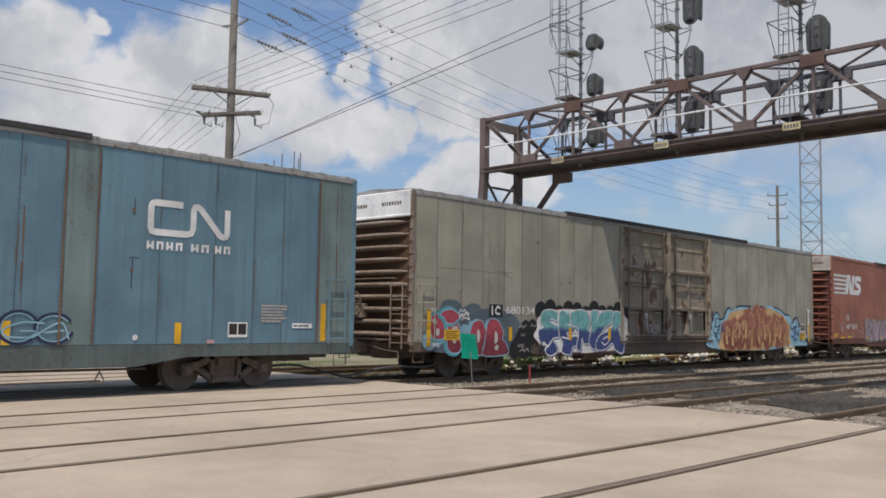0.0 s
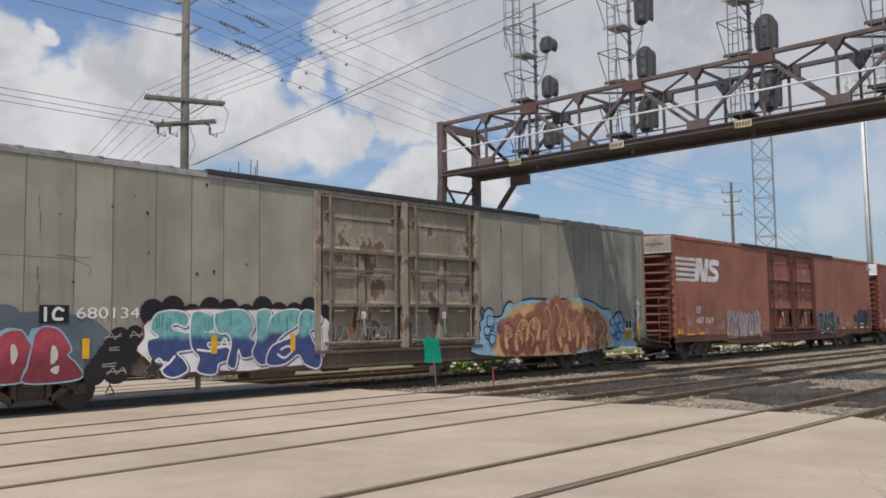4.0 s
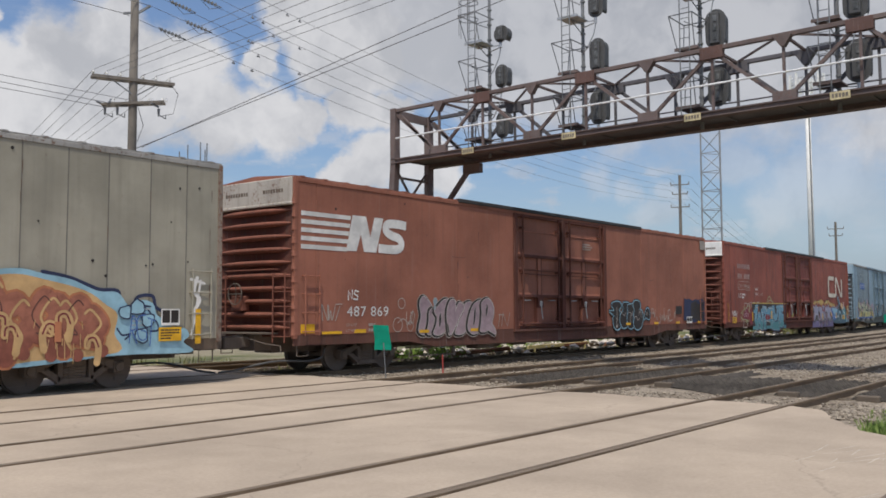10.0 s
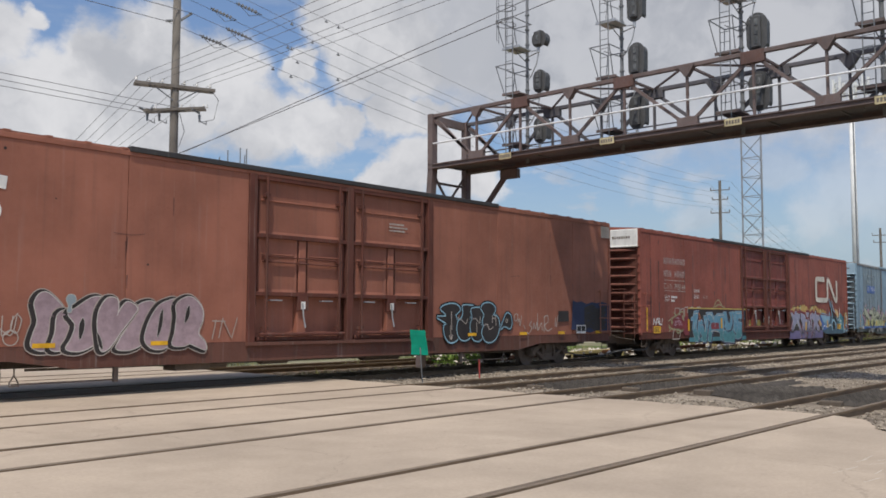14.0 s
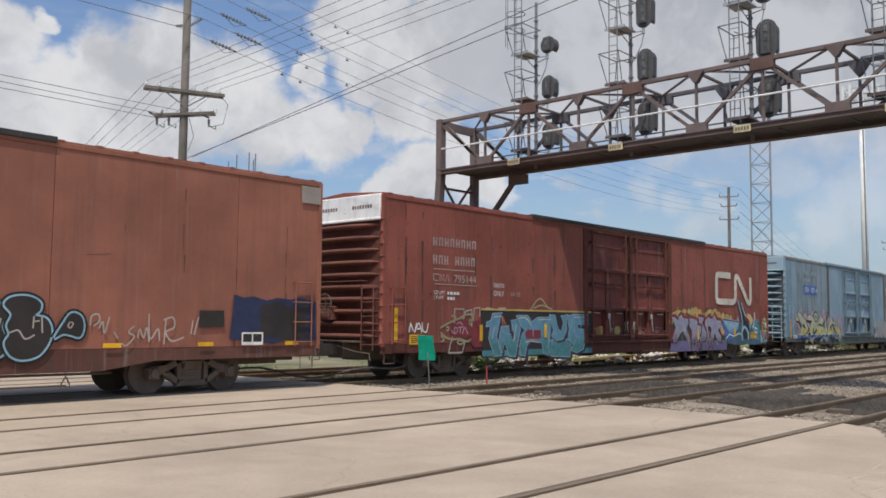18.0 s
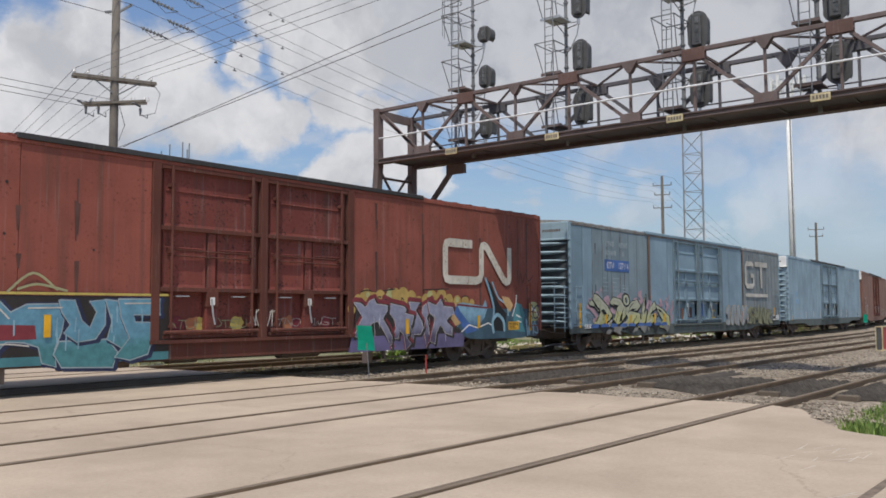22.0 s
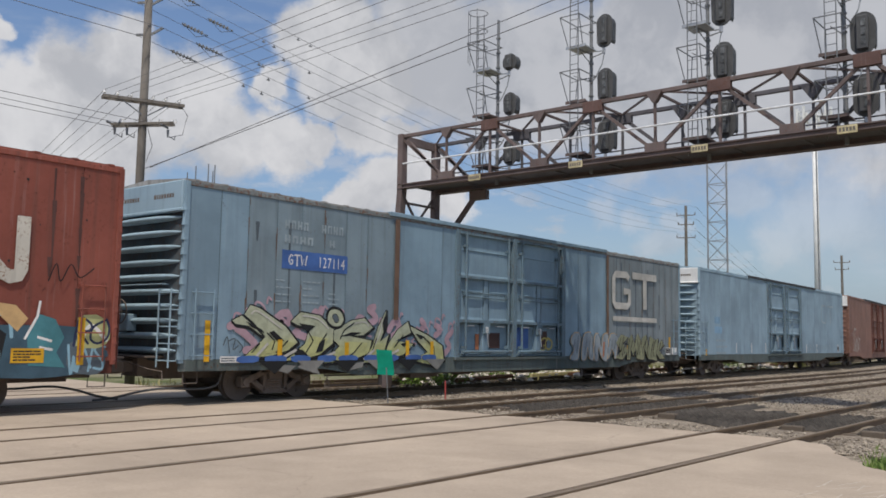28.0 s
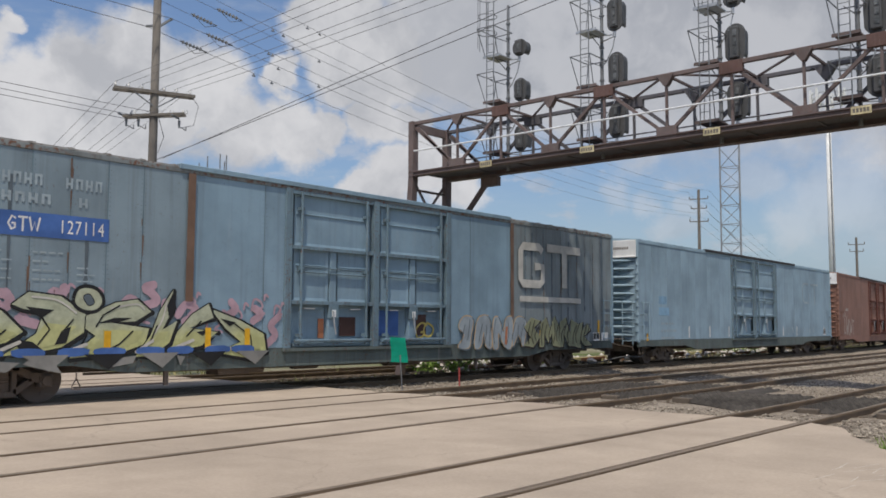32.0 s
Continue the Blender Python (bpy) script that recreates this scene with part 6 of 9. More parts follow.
def blended(name, hi, lo, z0, z1):
    """Spray paint that goes over from one colour to another with height, cloudily."""
    m, n, b = material(name, 0.6, 0, 0.3)
    p = n.add("TexCoord").outputs["Object"]
    z = n.math("ADD", n.add("SeparateXYZ", {0: p}).outputs[2], n.math("MULTIPLY", n.math("SUBTRACT", n.noise(p, 1.6, 4.0), 0.5), 0.5))
    a, c = (tuple(0.8 * (0.78 * v + 0.22 * sum(rgb(h)[:3]) / 3) for v in rgb(h)[:3]) + (1,) for h in (hi, lo))
    f = n.ramp(n.noise(p, 5.0, 5.0, 0.6), 0.3, 0.7, 0.82, 1.15)
    col = n.mix(n.ramp(z, z0, z1), c, a)
    n.put(b.inputs["Base Color"], n.mix(1.0, col, n.add("CombineColor", {0: f, 1: f, 2: f}).outputs[0], "MULTIPLY"))
    return m


INK["teal_fade"] = blended("blue-green fade", "5a9db8", "3f8c92", 0.85, 1.35)
INK["lilac_fade"] = blended("lilac fade", "9a9bb6", "5c5070", 0.75, 1.35)
INK["sea_fade"] = blended("cyan over violet fade", "6fbcb8", "3d4f8c", 1.32, 1.50)
INK["red_fade"] = blended("red fade", "c23a4c", "8d2f3a", 0.9, 1.4)
INK["blue_fade"] = blended("blue fade", "7fb3cc", "2f5f96", 0.9, 1.6)
INK["olive_fade"] = blended("pale olive fade", "bcc09c", "cdcd7a", 1.15, 1.75)
INK["rose_fade"] = blended("dusty rose fade", "a98c93", "b89aa0", 0.9, 2.0)
INK["flame_fade"] = blended("flame fade", "b5694a", "9a5038", 0.8, 1.6)


def rust_drips(L, seams_, n, seed, ink="rust", w=0.022, longest=0.9):
    """Thin stains that run down from seams and bolt heads."""
    rnd = random.Random(seed)
    bm = grow()
    for _ in range(n):
        x = rnd.choice(seams_) + rnd.uniform(-0.03, 0.03)
        z = rnd.uniform(2.1, EAVE - 0.15)
        e = max(SILL + 0.1, z - rnd.uniform(0.15, longest))
        y = L.up(0.00008)
        q = w * rnd.uniform(0.5, 1.3)
        bm.faces.new([bm.verts.new(v) for v in ((x - q, y, z), (x - q * 0.3, y, e), (x + q * 0.3, y, e), (x + q, y, z))])
    L.put(bm, ink, "rust_stain", "thin rust stains below seams and bolts")


def spots(L, x0, x1, n, seed, ink="soot"):
    """Small scorched dots and bolt heads."""
    rnd = random.Random(seed)
    L.discs([(rnd.uniform(x0, x1), rnd.uniform(2.3, 4.8), rnd.uniform(0.012, 0.035)) for _ in range(n)], ink, "bolt_spot", "small dark spots")


class Layer:
    """Flat paint on a car's near side; every piece of paint lies a hair above the one before."""

    def __init__(self, car, lift):
        self.car, self.y = car, FACE - lift

    def up(self, d=0.0006):
        self.y -= d * 0.5
        return self.y

    def put(self, bm, ink, name, label=""):
        me = mesh_of(name, bm, INK[ink])
        ob = part(name, me, None, self.car, label)
        if name.startswith(("graffiti_fill", "graffiti_outl", "graffiti_glow", "graffiti_shad", "graffiti_high", "lettering", "rust_stain", "scar", "bolt_spot")):
            ob["kind"] = "stuff"

    def patch(self, pts, ink, name="paint_patch", label=""):
        bm = grow()
        y = self.up()
        bm.faces.new([bm.verts.new((x, y, z)) for x, z in pts])
        self.put(bm, ink, name, label)

    def rect(self, x0, x1, z0, z1, ink, name="paint_patch", label=""):
        self.patch([(x0, z0), (x1, z0), (x1, z1), (x0, z1)], ink, name, label)

    def strokes(self, lines, width, ink, name="painted_stroke", label="", smooth=True, caps=True):
        bm = grow()
        for pts in lines:
            if smooth and len(pts) > 2:
                pts = curve(pts)
            ribbon(bm, pts, width, self.up(0.0006), caps)
        self.put(bm, ink, name, label)

    def discs(self, spots, ink, name="paint_cloud", label=""):
        bm = grow()
        for x, z, r in spots:
            y = self.up(0.0004)
            bm.faces.new([bm.verts.new((x + r * math.cos(a), y, z + r * math.sin(a))) for a in (2 * math.pi * i / 14 for i in range(14))])
        self.put(bm, ink, name, label)


def curve(pts, k=5):
    out = []
    for i in range(len(pts) - 1):
        p = [Vector(pts[min(max(j, 0), len(pts) - 1)]) for j in (i - 1, i, i + 1, i + 2)]
        for q in range(k):
            f = q / k
            out.append(tuple(0.5 * (2 * p[1] + (p[2] - p[0]) * f + (2 * p[0] - 5 * p[1] + 4 * p[2] - p[3]) * f * f + (3 * p[1] - p[0] - 3 * p[2] + p[3]) * f ** 3)))
    return out + [tuple(pts[-1])]


def ribbon(bm, pts, w, y, caps=True):
    pts = [Vector(p) for p in pts]
    a, b = [], []
    for i, p in enumerate(pts):
        d = pts[min(i + 1, len(pts) - 1)] - pts[max(i - 1, 0)]
        if d.length < 1e-6:
            d = Vector((1, 0))
        n = Vector((-d.y, d.x)).normalized() * (w / 2)
        lift = y - min(i, 40) * 0.000004          # a line that crosses itself lies on itself
        a.append(bm.verts.new((p.x + n.x, lift, p.y + n.y)))
        b.append(bm.verts.new((p.x - n.x, lift, p.y - n.y)))
    for i in range(len(pts) - 1):
        bm.faces.new((a[i], b[i], b[i + 1], a[i + 1]))
    if caps:
        for p in (pts[0], pts[-1]):
            bm.faces.new([bm.verts.new((p.x + w / 2 * math.cos(t), y - 0.00021, p.y + w / 2 * math.sin(t))) for t in (2 * math.pi * i / 10 for i in range(10))])




def mitred(bm, pts, w, y, taper=1.0):
    """A flat band with sharp corners; its ends narrow by taper."""
    pts = [Vector(p) for p in pts]
    a, b = [], []
    for i, p in enumerate(pts):
        d0 = (p - pts[i - 1]).normalized() if i else (pts[1] - p).normalized()
        d1 = (pts[i + 1] - p).normalized() if i + 1 < len(pts) else d0
        t = (d0 + d1)
        t = t.normalized() if t.length > 0.2 else d0
        n = Vector((-t.y, t.x))
        k = min(1.9, 1 / max(0.3, n.dot(Vector((-d0.y, d0.x)))))
        k *= taper if i in (0, len(pts) - 1) else 1.0
        a.append(bm.verts.new((p.x + n.x * w / 2 * k, y, p.y + n.y * w / 2 * k)))
        b.append(bm.verts.new((p.x - n.x * w / 2 * k, y, p.y - n.y * w / 2 * k)))
    for i in range(len(pts) - 1):
        try:
            bm.faces.new((a[i], b[i], b[i + 1], a[i + 1]))
        except ValueError:
            pass


def longer(pts, by):
    p, q = Vector(pts[0]), Vector(pts[1])
    r, s = Vector(pts[-1]), Vector(pts[-2])
    return [tuple(p + (p - q).normalized() * by)] + list(pts[1:-1]) + [tuple(r + (r - s).normalized() * by)]


def drips(L, x0, x1, z0, z1, n, seed, ink, w=0.03):
    rnd = random.Random(seed)
    bm = grow()
    for _ in range(n):
        x, z = rnd.uniform(x0, x1), rnd.uniform(z0 + 0.3 * (z1 - z0), z1)
        mitred(bm, [(x, z), (x + rnd.uniform(-0.03, 0.03), z - rnd.uniform(0.15, 0.4))], w, L.up(0.0001), 0.5)
    L.put(bm, ink, "graffiti_highlight", "")


def cloud(L, x0, x1, z0, z1, n, seed, ink, name="graffiti_glow", label="", ragged=0.25):
    """An uneven sprayed patch: one closed outline of soft bulges."""
    rnd = random.Random(seed)
    cx, cz, rx, rz = (x0 + x1) / 2, (z0 + z1) / 2, (x1 - x0) / 2, (z1 - z0) / 2
    pts = []
    for i in range(n * 6):
        a = 2 * math.pi * i / (n * 6)
        k = 1 - ragged * abs(math.sin(a * n / 2 + seed)) * 0.6 + ragged * noise.noise((math.cos(a) * 2, math.sin(a) * 2, seed * 3.1)) * 0.6
        c, s = math.cos(a), math.sin(a)
        q = (abs(c) ** 4 + abs(s) ** 4) ** -0.25
        pts.append((cx + rx * k * c * q, cz + rz * k * s * q))
    L.patch(pts, ink, name, label)


def figures(car, text, x0, x1, z0, z1, ink, lift, spacing=1.0):
    """Figures and words in the built-in font, fitted to a box on the near side."""
    c = bpy.data.curves.new("lettering", "FONT")
    c.body, c.size, c.space_character = text, 1.0, spacing
    tmp = bpy.data.objects.new("lettering", c)
    scene.collection.objects.link(tmp)
    bpy.context.view_layer.update()
    me = bpy.data.meshes.new_from_object(tmp.evaluated_get(bpy.context.evaluated_depsgraph_get()))
    bpy.data.objects.remove(tmp)
    xs, ys = [v.co.x for v in me.vertices], [v.co.y for v in me.vertices]
    sx, sz = (x1 - x0) / (max(xs) - min(xs)), (z1 - z0) / (max(ys) - min(ys))
    lo, bo = min(xs), min(ys)
    for v in me.vertices:
        v.co = (x0 + (v.co.x - lo) * sx, FACE - lift, z0 + (v.co.y - bo) * sz)
    me.materials.clear()
    me.materials.append(INK[ink])
    tagged(part("lettering", me, None, car, "stencilled figures"), "stencilled figures", kind="stuff")


def bars(L, x0, x1, z0, z1, rows, ink, seed, fill=0.55):
    """Lines of small writing that cannot be read."""
    rnd = random.Random(seed)
    bm = grow()
    h = (z1 - z0) / rows
    y = L.up()
    for r in range(rows):
        x = x0
        z = z1 - (r + 1) * h
        end = x1 - (x1 - x0) * rnd.choice((0, 0, 0.15, 0.4))
        while x < end - 0.03:
            w = min(end - x, rnd.uniform(0.05, 0.16) * max(1.0, h / 0.12))
            v = [bm.verts.new(q) for q in ((x, y, z + h * 0.2), (x + w, y, z + h * 0.2), (x + w, y, z + h * (0.2 + fill)), (x, y, z + h * (0.2 + fill)))]
            bm.faces.new(v)
            x += w + h * 0.22
    L.put(bm, ink, "lettering", "small lettering worn to bars")


def letter_bars(L, x0, x1, z0, z1, count, ink, gone_=(), split=True):
    """A name drawn as plain upright bars, one for each letter; some have worn off."""
    bm = grow()
    y, w = L.up(), (x1 - x0) / count
    for k in range(count):
        if k in gone_:
            continue
        a, b = x0 + k * w, x0 + (k + 0.72) * w
        for p, q in (((a, a + w * 0.24), (b - w * 0.24, b)) if split else ((a, b),)):
            bm.faces.new([bm.verts.new(v) for v in ((p, y, z0), (q, y, z0), (q, y, z1), (p, y, z1))])
        if split:
            m = z0 + (z1 - z0) * (1.0 if k % 2 else 0.55)
            bm.faces.new([bm.verts.new(v) for v in ((a + w * 0.24, y, m - 0.05), (b - w * 0.24, y, m - 0.05), (b - w * 0.24, y, m), (a + w * 0.24, y, m))])
    L.put(bm, ink, "lettering", "worn name drawn as bars")


GLYPHS = [[[(0.1, 0), (0.1, 1), (0.75, 0.85), (0.8, 0.55), (0.2, 0.5)], [(0.3, 0.5), (0.9, 0)]],
          [[(0.9, 0.95), (0.25, 1.0), (0.08, 0.55), (0.2, 0.05), (0.85, 0.0), (0.9, 0.35), (0.5, 0.4)]],
          [[(0.05, 1), (0.3, 0.0), (0.5, 0.6), (0.7, 0.0), (0.95, 1)]],
          [[(0.1, 0), (0.12, 1)], [(0.12, 0.95), (0.85, 0.05)], [(0.88, 0), (0.9, 1)]],
          [[(0.9, 0.9), (0.4, 1.0), (0.1, 0.75), (0.8, 0.35), (0.75, 0.05), (0.1, 0.05)]],
          [[(0.05, 0), (0.45, 1), (0.9, 0)], [(0.25, 0.38), (0.8, 0.38)]],
          [[(0.08, 0.95), (0.92, 0.95)], [(0.5, 0.95), (0.48, 0.0)]],
          [[(0.5, 1), (0.1, 0.7), (0.15, 0.2), (0.55, 0), (0.9, 0.3), (0.88, 0.75), (0.5, 1)]],
          [[(0.1, 1), (0.12, 0.2), (0.5, 0.0), (0.85, 0.2), (0.9, 1)]]]


def letters(x0, x1, z0, z1, n, seed, overlap=0.12, slant=0.08, jitter=0.07):
    """Strokes of n invented letter shapes side by side: forms, not words."""
    rnd = random.Random(seed)
    lines = []
    w = (x1 - x0) / n
    last = -1
    for i in range(n):
        k = rnd.randrange(len(GLYPHS))
        if k == last:
            k = (k + 1) % len(GLYPHS)
        last = k
        a, b = x0 + i * w - overlap * w, x0 + (i + 1) * w + overlap * w
        lift = rnd.uniform(-0.06, 0.06) * (z1 - z0)
        tilt = rnd.uniform(-slant, slant) * 2 + slant
        for line in GLYPHS[k]:
            lines.append([(a + (b - a) * (0.12 + 0.76 * u) + tilt * (v - 0.5) * w + rnd.uniform(-jitter, jitter) * w, z0 + lift + (z1 - z0) * (0.1 + 0.8 * v) + rnd.uniform(-jitter, jitter) * 0.4 * (z1 - z0)) for u, v in line])
    return lines


def scribble(L, x0, x1, z0, z1, n, seed, ink, w=0.03):
    L.strokes(letters(x0, x1, z0, z1, n, seed, 0.25, 0.15, 0.16), w, ink, "graffiti_tag", "thin sprayed tag")


def reflectors(L, spots):
    for x, z0, z1 in spots:
        L.rect(x - 0.075, x + 0.075, z0, z1, "reflector", "reflector_strip", "yellow reflector strip")


def noodle(L, x0, x1, z0, z1, w, ink):
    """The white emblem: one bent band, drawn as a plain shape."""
    def at(u, v):
        return x0 + w / 2 + (x1 - x0 - w) * u, z0 + w / 2 + (z1 - z0 - w) * v
    run = [(0.40, 1), (0.06, 1), (0.015, 0.97), (0, 0.86), (0, 0.14), (0.015, 0.03), (0.06, 0), (0.46, 0), (0.52, 0.06), (0.54, 0.2), (0.54, 0.86), (0.555, 0.98), (0.59, 1.0), (0.63, 0.94), (0.90, 0.06), (0.945, 0.0), (0.985, 0.03), (1, 0.14), (1, 1)]
    L.strokes([[at(u, v) for u, v in run]], w, ink, "emblem", "white painted emblem band", False, False)


def ring_of(pts, k=4):
    """A closed smooth line through points."""
    n, out = len(pts), []
    for i in range(n):
        p = [Vector(pts[j % n]) for j in (i - 1, i, i + 1, i + 2)]
        for q in range(k):
            f = q / k
            out.append(tuple(0.5 * (2 * p[1] + (p[2] - p[0]) * f + (2 * p[0] - 5 * p[1] + 4 * p[2] - p[3]) * f * f + (3 * p[1] - p[0] - 3 * p[2] + p[3]) * f ** 3)))
    return out


def sprayed(L, shapes, fill, coats, round_=True, label="sprayed graffiti letter"):
    """Letters drawn as closed shapes, one over the other; coats: (width, shift x, shift z, ink, name) of the lines round them."""
    for pts in shapes:
        line = ring_of(pts) if round_ else list(pts)
        line = line + line[:1]
        for w, sx, sz, ink, name in coats:
            bm = grow()
            moved = [(p[0] + sx, p[1] + sz) for p in line]
            y = L.up(0.0006)
            ribbon(bm, moved, w, y, False)
            if not round_:
                for k, p in enumerate(moved[:-1]):
                    bm.faces.new([bm.verts.new((p[0] + w / 2 * math.cos(t), y - 0.00018 - k * 0.000003, p[1] + w / 2 * math.sin(t))) for t in (2 * math.pi * i / 8 for i in range(8))])
            L.put(bm, ink, name)
        L.patch(line[:-1], fill, "graffiti_filling", label)


def label_board(L, x0, x1, z0, z1, ground="soot", rim="white"):
    L.rect(x0, x1, z0, z1, rim, "data_board", "black data board with white rim")
    m = (x1 - x0) * 0.06
    L.rect(x0 + m, (x0 + x1) / 2 - m / 2, z0 + m * 2, z1 - m, ground, "data_field")
    L.rect((x0 + x1) / 2 + m / 2, x1 - m, z0 + m * 2, z1 - m, ground, "data_field")


def yellow_notice(L, x0, x1, z0, z1, seed):
    L.rect(x0, x1, z0, z1, "reflector", "notice", "yellow notice")
    bars(L, x0 + 0.05, x1 - 0.05, z0 + 0.03, z1 - 0.03, 4, "soot", seed)


def paint_blue(car):
    L = Layer(car, 0.007)
    rust_drips(L, [-8.0, 5.0, 5.84, 6.5, 7.85, 9.15, 10.15, 10.94, 11.95, 11.98, 12.5, 5.1], 34, 201, "rust", 0.012, 1.2)
    L.strokes([[(7.25, 3.62), (7.27, 4.0)], [(7.25, 2.15), (7.26, 2.78)], [(7.18, 2.78), (7.42, 2.78)]], 0.014, "soot", "scar", "dark scrape in the paint", False, False)
    L.rect(7.21, 7.29, 3.70, 3.78, "rust", "rust_patch"), L.rect(7.22, 7.28, 2.48, 2.58, "rust", "rust_patch")
    noodle(L, 7.55, 9.50, 3.27, 4.02, 0.14, "white")
    letter_bars(L, 7.55, 8.42, 2.98, 3.15, 4, "white")
    letter_bars(L, 8.56, 9.06, 2.98, 3.15, 2, "white")
    letter_bars(L, 9.14, 9.58, 2.98, 3.15, 2, "white")
    reflectors(L, [(x, 1.04, 1.48) for x in (4.88, 8.33, -8.3, -4.8, -12.1)] + [(12.15, 1.08, 1.96)])
    label_board(L, 9.53, 10.03, 1.17, 1.50)
    bars(L, 10.38, 11.08, 1.50, 1.92, 6, "faded", 4)
    L.rect(11.25, 11.82, 1.38, 1.49, "white", "notice", "white notice strip")
    bars(L, 11.28, 11.8, 1.39, 1.48, 1, "steel", 5)
    L.rect(9.02, 9.2, 1.04, 1.12, "blush", "notice", "small pink tag")
    L.discs([(7.38, 1.17, 0.06)], "white", "paint_spot")
    ring = lambda x, z, r, s: [(x + r * math.cos(a) * s, z + r * math.sin(a)) for a in (0.6 + 0.45 * i for i in range(13))]
    for x, z, r, s in ((5.1, 1.36, 0.30, 1.2), (5.75, 1.34, 0.28, 1.3)):
        L.strokes([ring(x, z, r, s)], 0.055, "navy", "graffiti_tag", "round blue throw-up")
        L.strokes([ring(x, z, r * 0.86, s)], 0.02, "sky", "graffiti_tag")
    scribble(L, 4.9, 6.1, 1.12, 1.5, 2, 14, "sky", 0.03)
    # faded rusty bands beside two seams
    for x, w in ((11.98, 0.022), (6.5, 0.015), (5.84, 0.02)):
        L.rect(x - w, x + w, SILL, EAVE - 0.12, "rust", "rust_line", "rusty seam")


def paint_grey(car):
    L = Layer(car, 0.007)
    rust_drips(L, [-12.13, -11.15, -9.3, -7.53, -5.84, -4.85, 4.3, 5.4, 6.4, 7.4, 8.35, 9.3, 10.2, 11.2, 12.13], 24, 202, "rust", 0.007, 0.35)
    rust_drips(L, [-12.9, -12.6, -11.15, -10.0, 4.3, 12.8], 18, 203, "rust", 0.012, 0.6)
    spots(L, 3.6, 12.6, 16, 204), spots(L, -12.0, -4.0, 12, 205)
    L.strokes([[(-9.7, 3.08), (-9.2, 3.04), (-8.95, 3.06)], [(-9.3, 2.98), (-8.98, 2.86), (-9.02, 2.66)], [(-11.4, 2.45), (-11.2, 2.40), (-11.1, 2.5)]], 0.009, "soot", "scar", "crumpled scrapes in the sheet")
    cloud(L, -12.6, -8.4, 0.66, 2.0, 5, 3, "steel", "graffiti_glow", "dark blue-grey sprayed cloud", 0.2)
    L.patch(ring_of([(-12.02, 1.48), (-12.00, 1.93), (-11.86, 2.14), (-11.56, 2.19), (-11.25, 2.13), (-11.11, 1.98), (-10.94, 2.03), (-10.71, 2.11), (-10.42, 2.06), (-10.28, 1.91), (-9.98, 1.79), (-9.59, 1.63), (-9.72, 1.30), (-11.05, 1.33)]), "steel", "graffiti_glow", "dark blue-grey sprayed cloud")
    L.discs([(-12.4 + 0.28 * i, 1.06 + 0.10 * (i % 3), 0.26) for i in range(6)] + [(-10.55, 1.0, 0.34), (-10.5, 1.4, 0.28)], "sky", "graffiti_glow")
    sprayed(L, [[(-12.30, 1.71), (-12.12, 1.77), (-11.97, 1.69), (-11.92, 1.58), (-11.77, 1.56), (-11.70, 1.41), (-11.74, 1.23), (-11.89, 1.12), (-12.13, 1.11), (-12.28, 1.16), (-12.34, 1.43)],
                [(-11.70, 1.57), (-11.49, 1.63), (-11.30, 1.53), (-11.20, 1.33), (-11.22, 1.13), (-11.15, 0.94), (-11.21, 0.78), (-11.38, 0.73), (-11.59, 0.78), (-11.70, 0.97), (-11.66, 1.23)],
                [(-11.97, 1.78), (-11.79, 1.88), (-11.55, 1.91), (-11.37, 1.84), (-11.23, 1.72), (-11.39, 1.59), (-11.57, 1.54), (-11.74, 1.58), (-11.83, 1.70)]], "red_fade",
            [(0.20, -0.05, 0.0, "cyan", "graffiti_glow"), (0.07, 0, 0, "sky", "graffiti_outline")])
    L.patch([(-10.83, 1.60), (-10.58, 1.63), (-10.76, 1.42), (-10.84, 1.00), (-10.86, 0.68), (-11.06, 0.69), (-11.01, 1.18)], "sky", "graffiti_highlight", "pale blue side of the letter")
    L.patch([(-10.11, 1.65), (-9.87, 1.69), (-10.03, 1.55), (-10.09, 1.31), (-10.22, 1.38)], "sky", "graffiti_highlight")
    sprayed(L, [[(-10.72, 1.42), (-10.60, 1.58), (-10.32, 1.62), (-10.19, 1.45), (-10.09, 1.26), (-10.12, 1.02), (-10.25, 0.86), (-10.27, 0.67), (-10.86, 0.68), (-10.84, 1.00)],
                [(-10.17, 0.92), (-10.07, 1.38), (-10.03, 1.55), (-9.87, 1.68), (-9.59, 1.62), (-9.44, 1.44), (-9.34, 1.24), (-9.41, 1.12), (-9.22, 0.94), (-9.16, 0.67), (-10.20, 0.64)]], "red_fade",
            [(0.06, 0, 0, "sky", "graffiti_outline")])
    sprayed(L, [[(-12.28, 1.60), (-12.18, 1.64), (-12.13, 1.56), (-12.18, 1.50)], [(-12.13, 1.35), (-12.05, 1.38), (-12.04, 1.24), (-12.12, 1.22)], [(-11.51, 1.42), (-11.34, 1.45), (-11.31, 1.33), (-11.48, 1.33)], [(-11.49, 1.11), (-11.37, 1.13), (-11.39, 1.00), (-11.46, 1.02)],
                [(-10.48, 1.32), (-10.42, 1.34), (-10.37, 1.17), (-10.45, 1.01)], [(-9.71, 1.30), (-9.64, 1.27), (-9.61, 1.10), (-9.72, 0.98)], [(-9.73, 0.86), (-9.58, 0.93), (-9.62, 0.79)]], "grey2", [(0.02, 0, 0, "white", "graffiti_highlight")], label="pale glint in the letter")
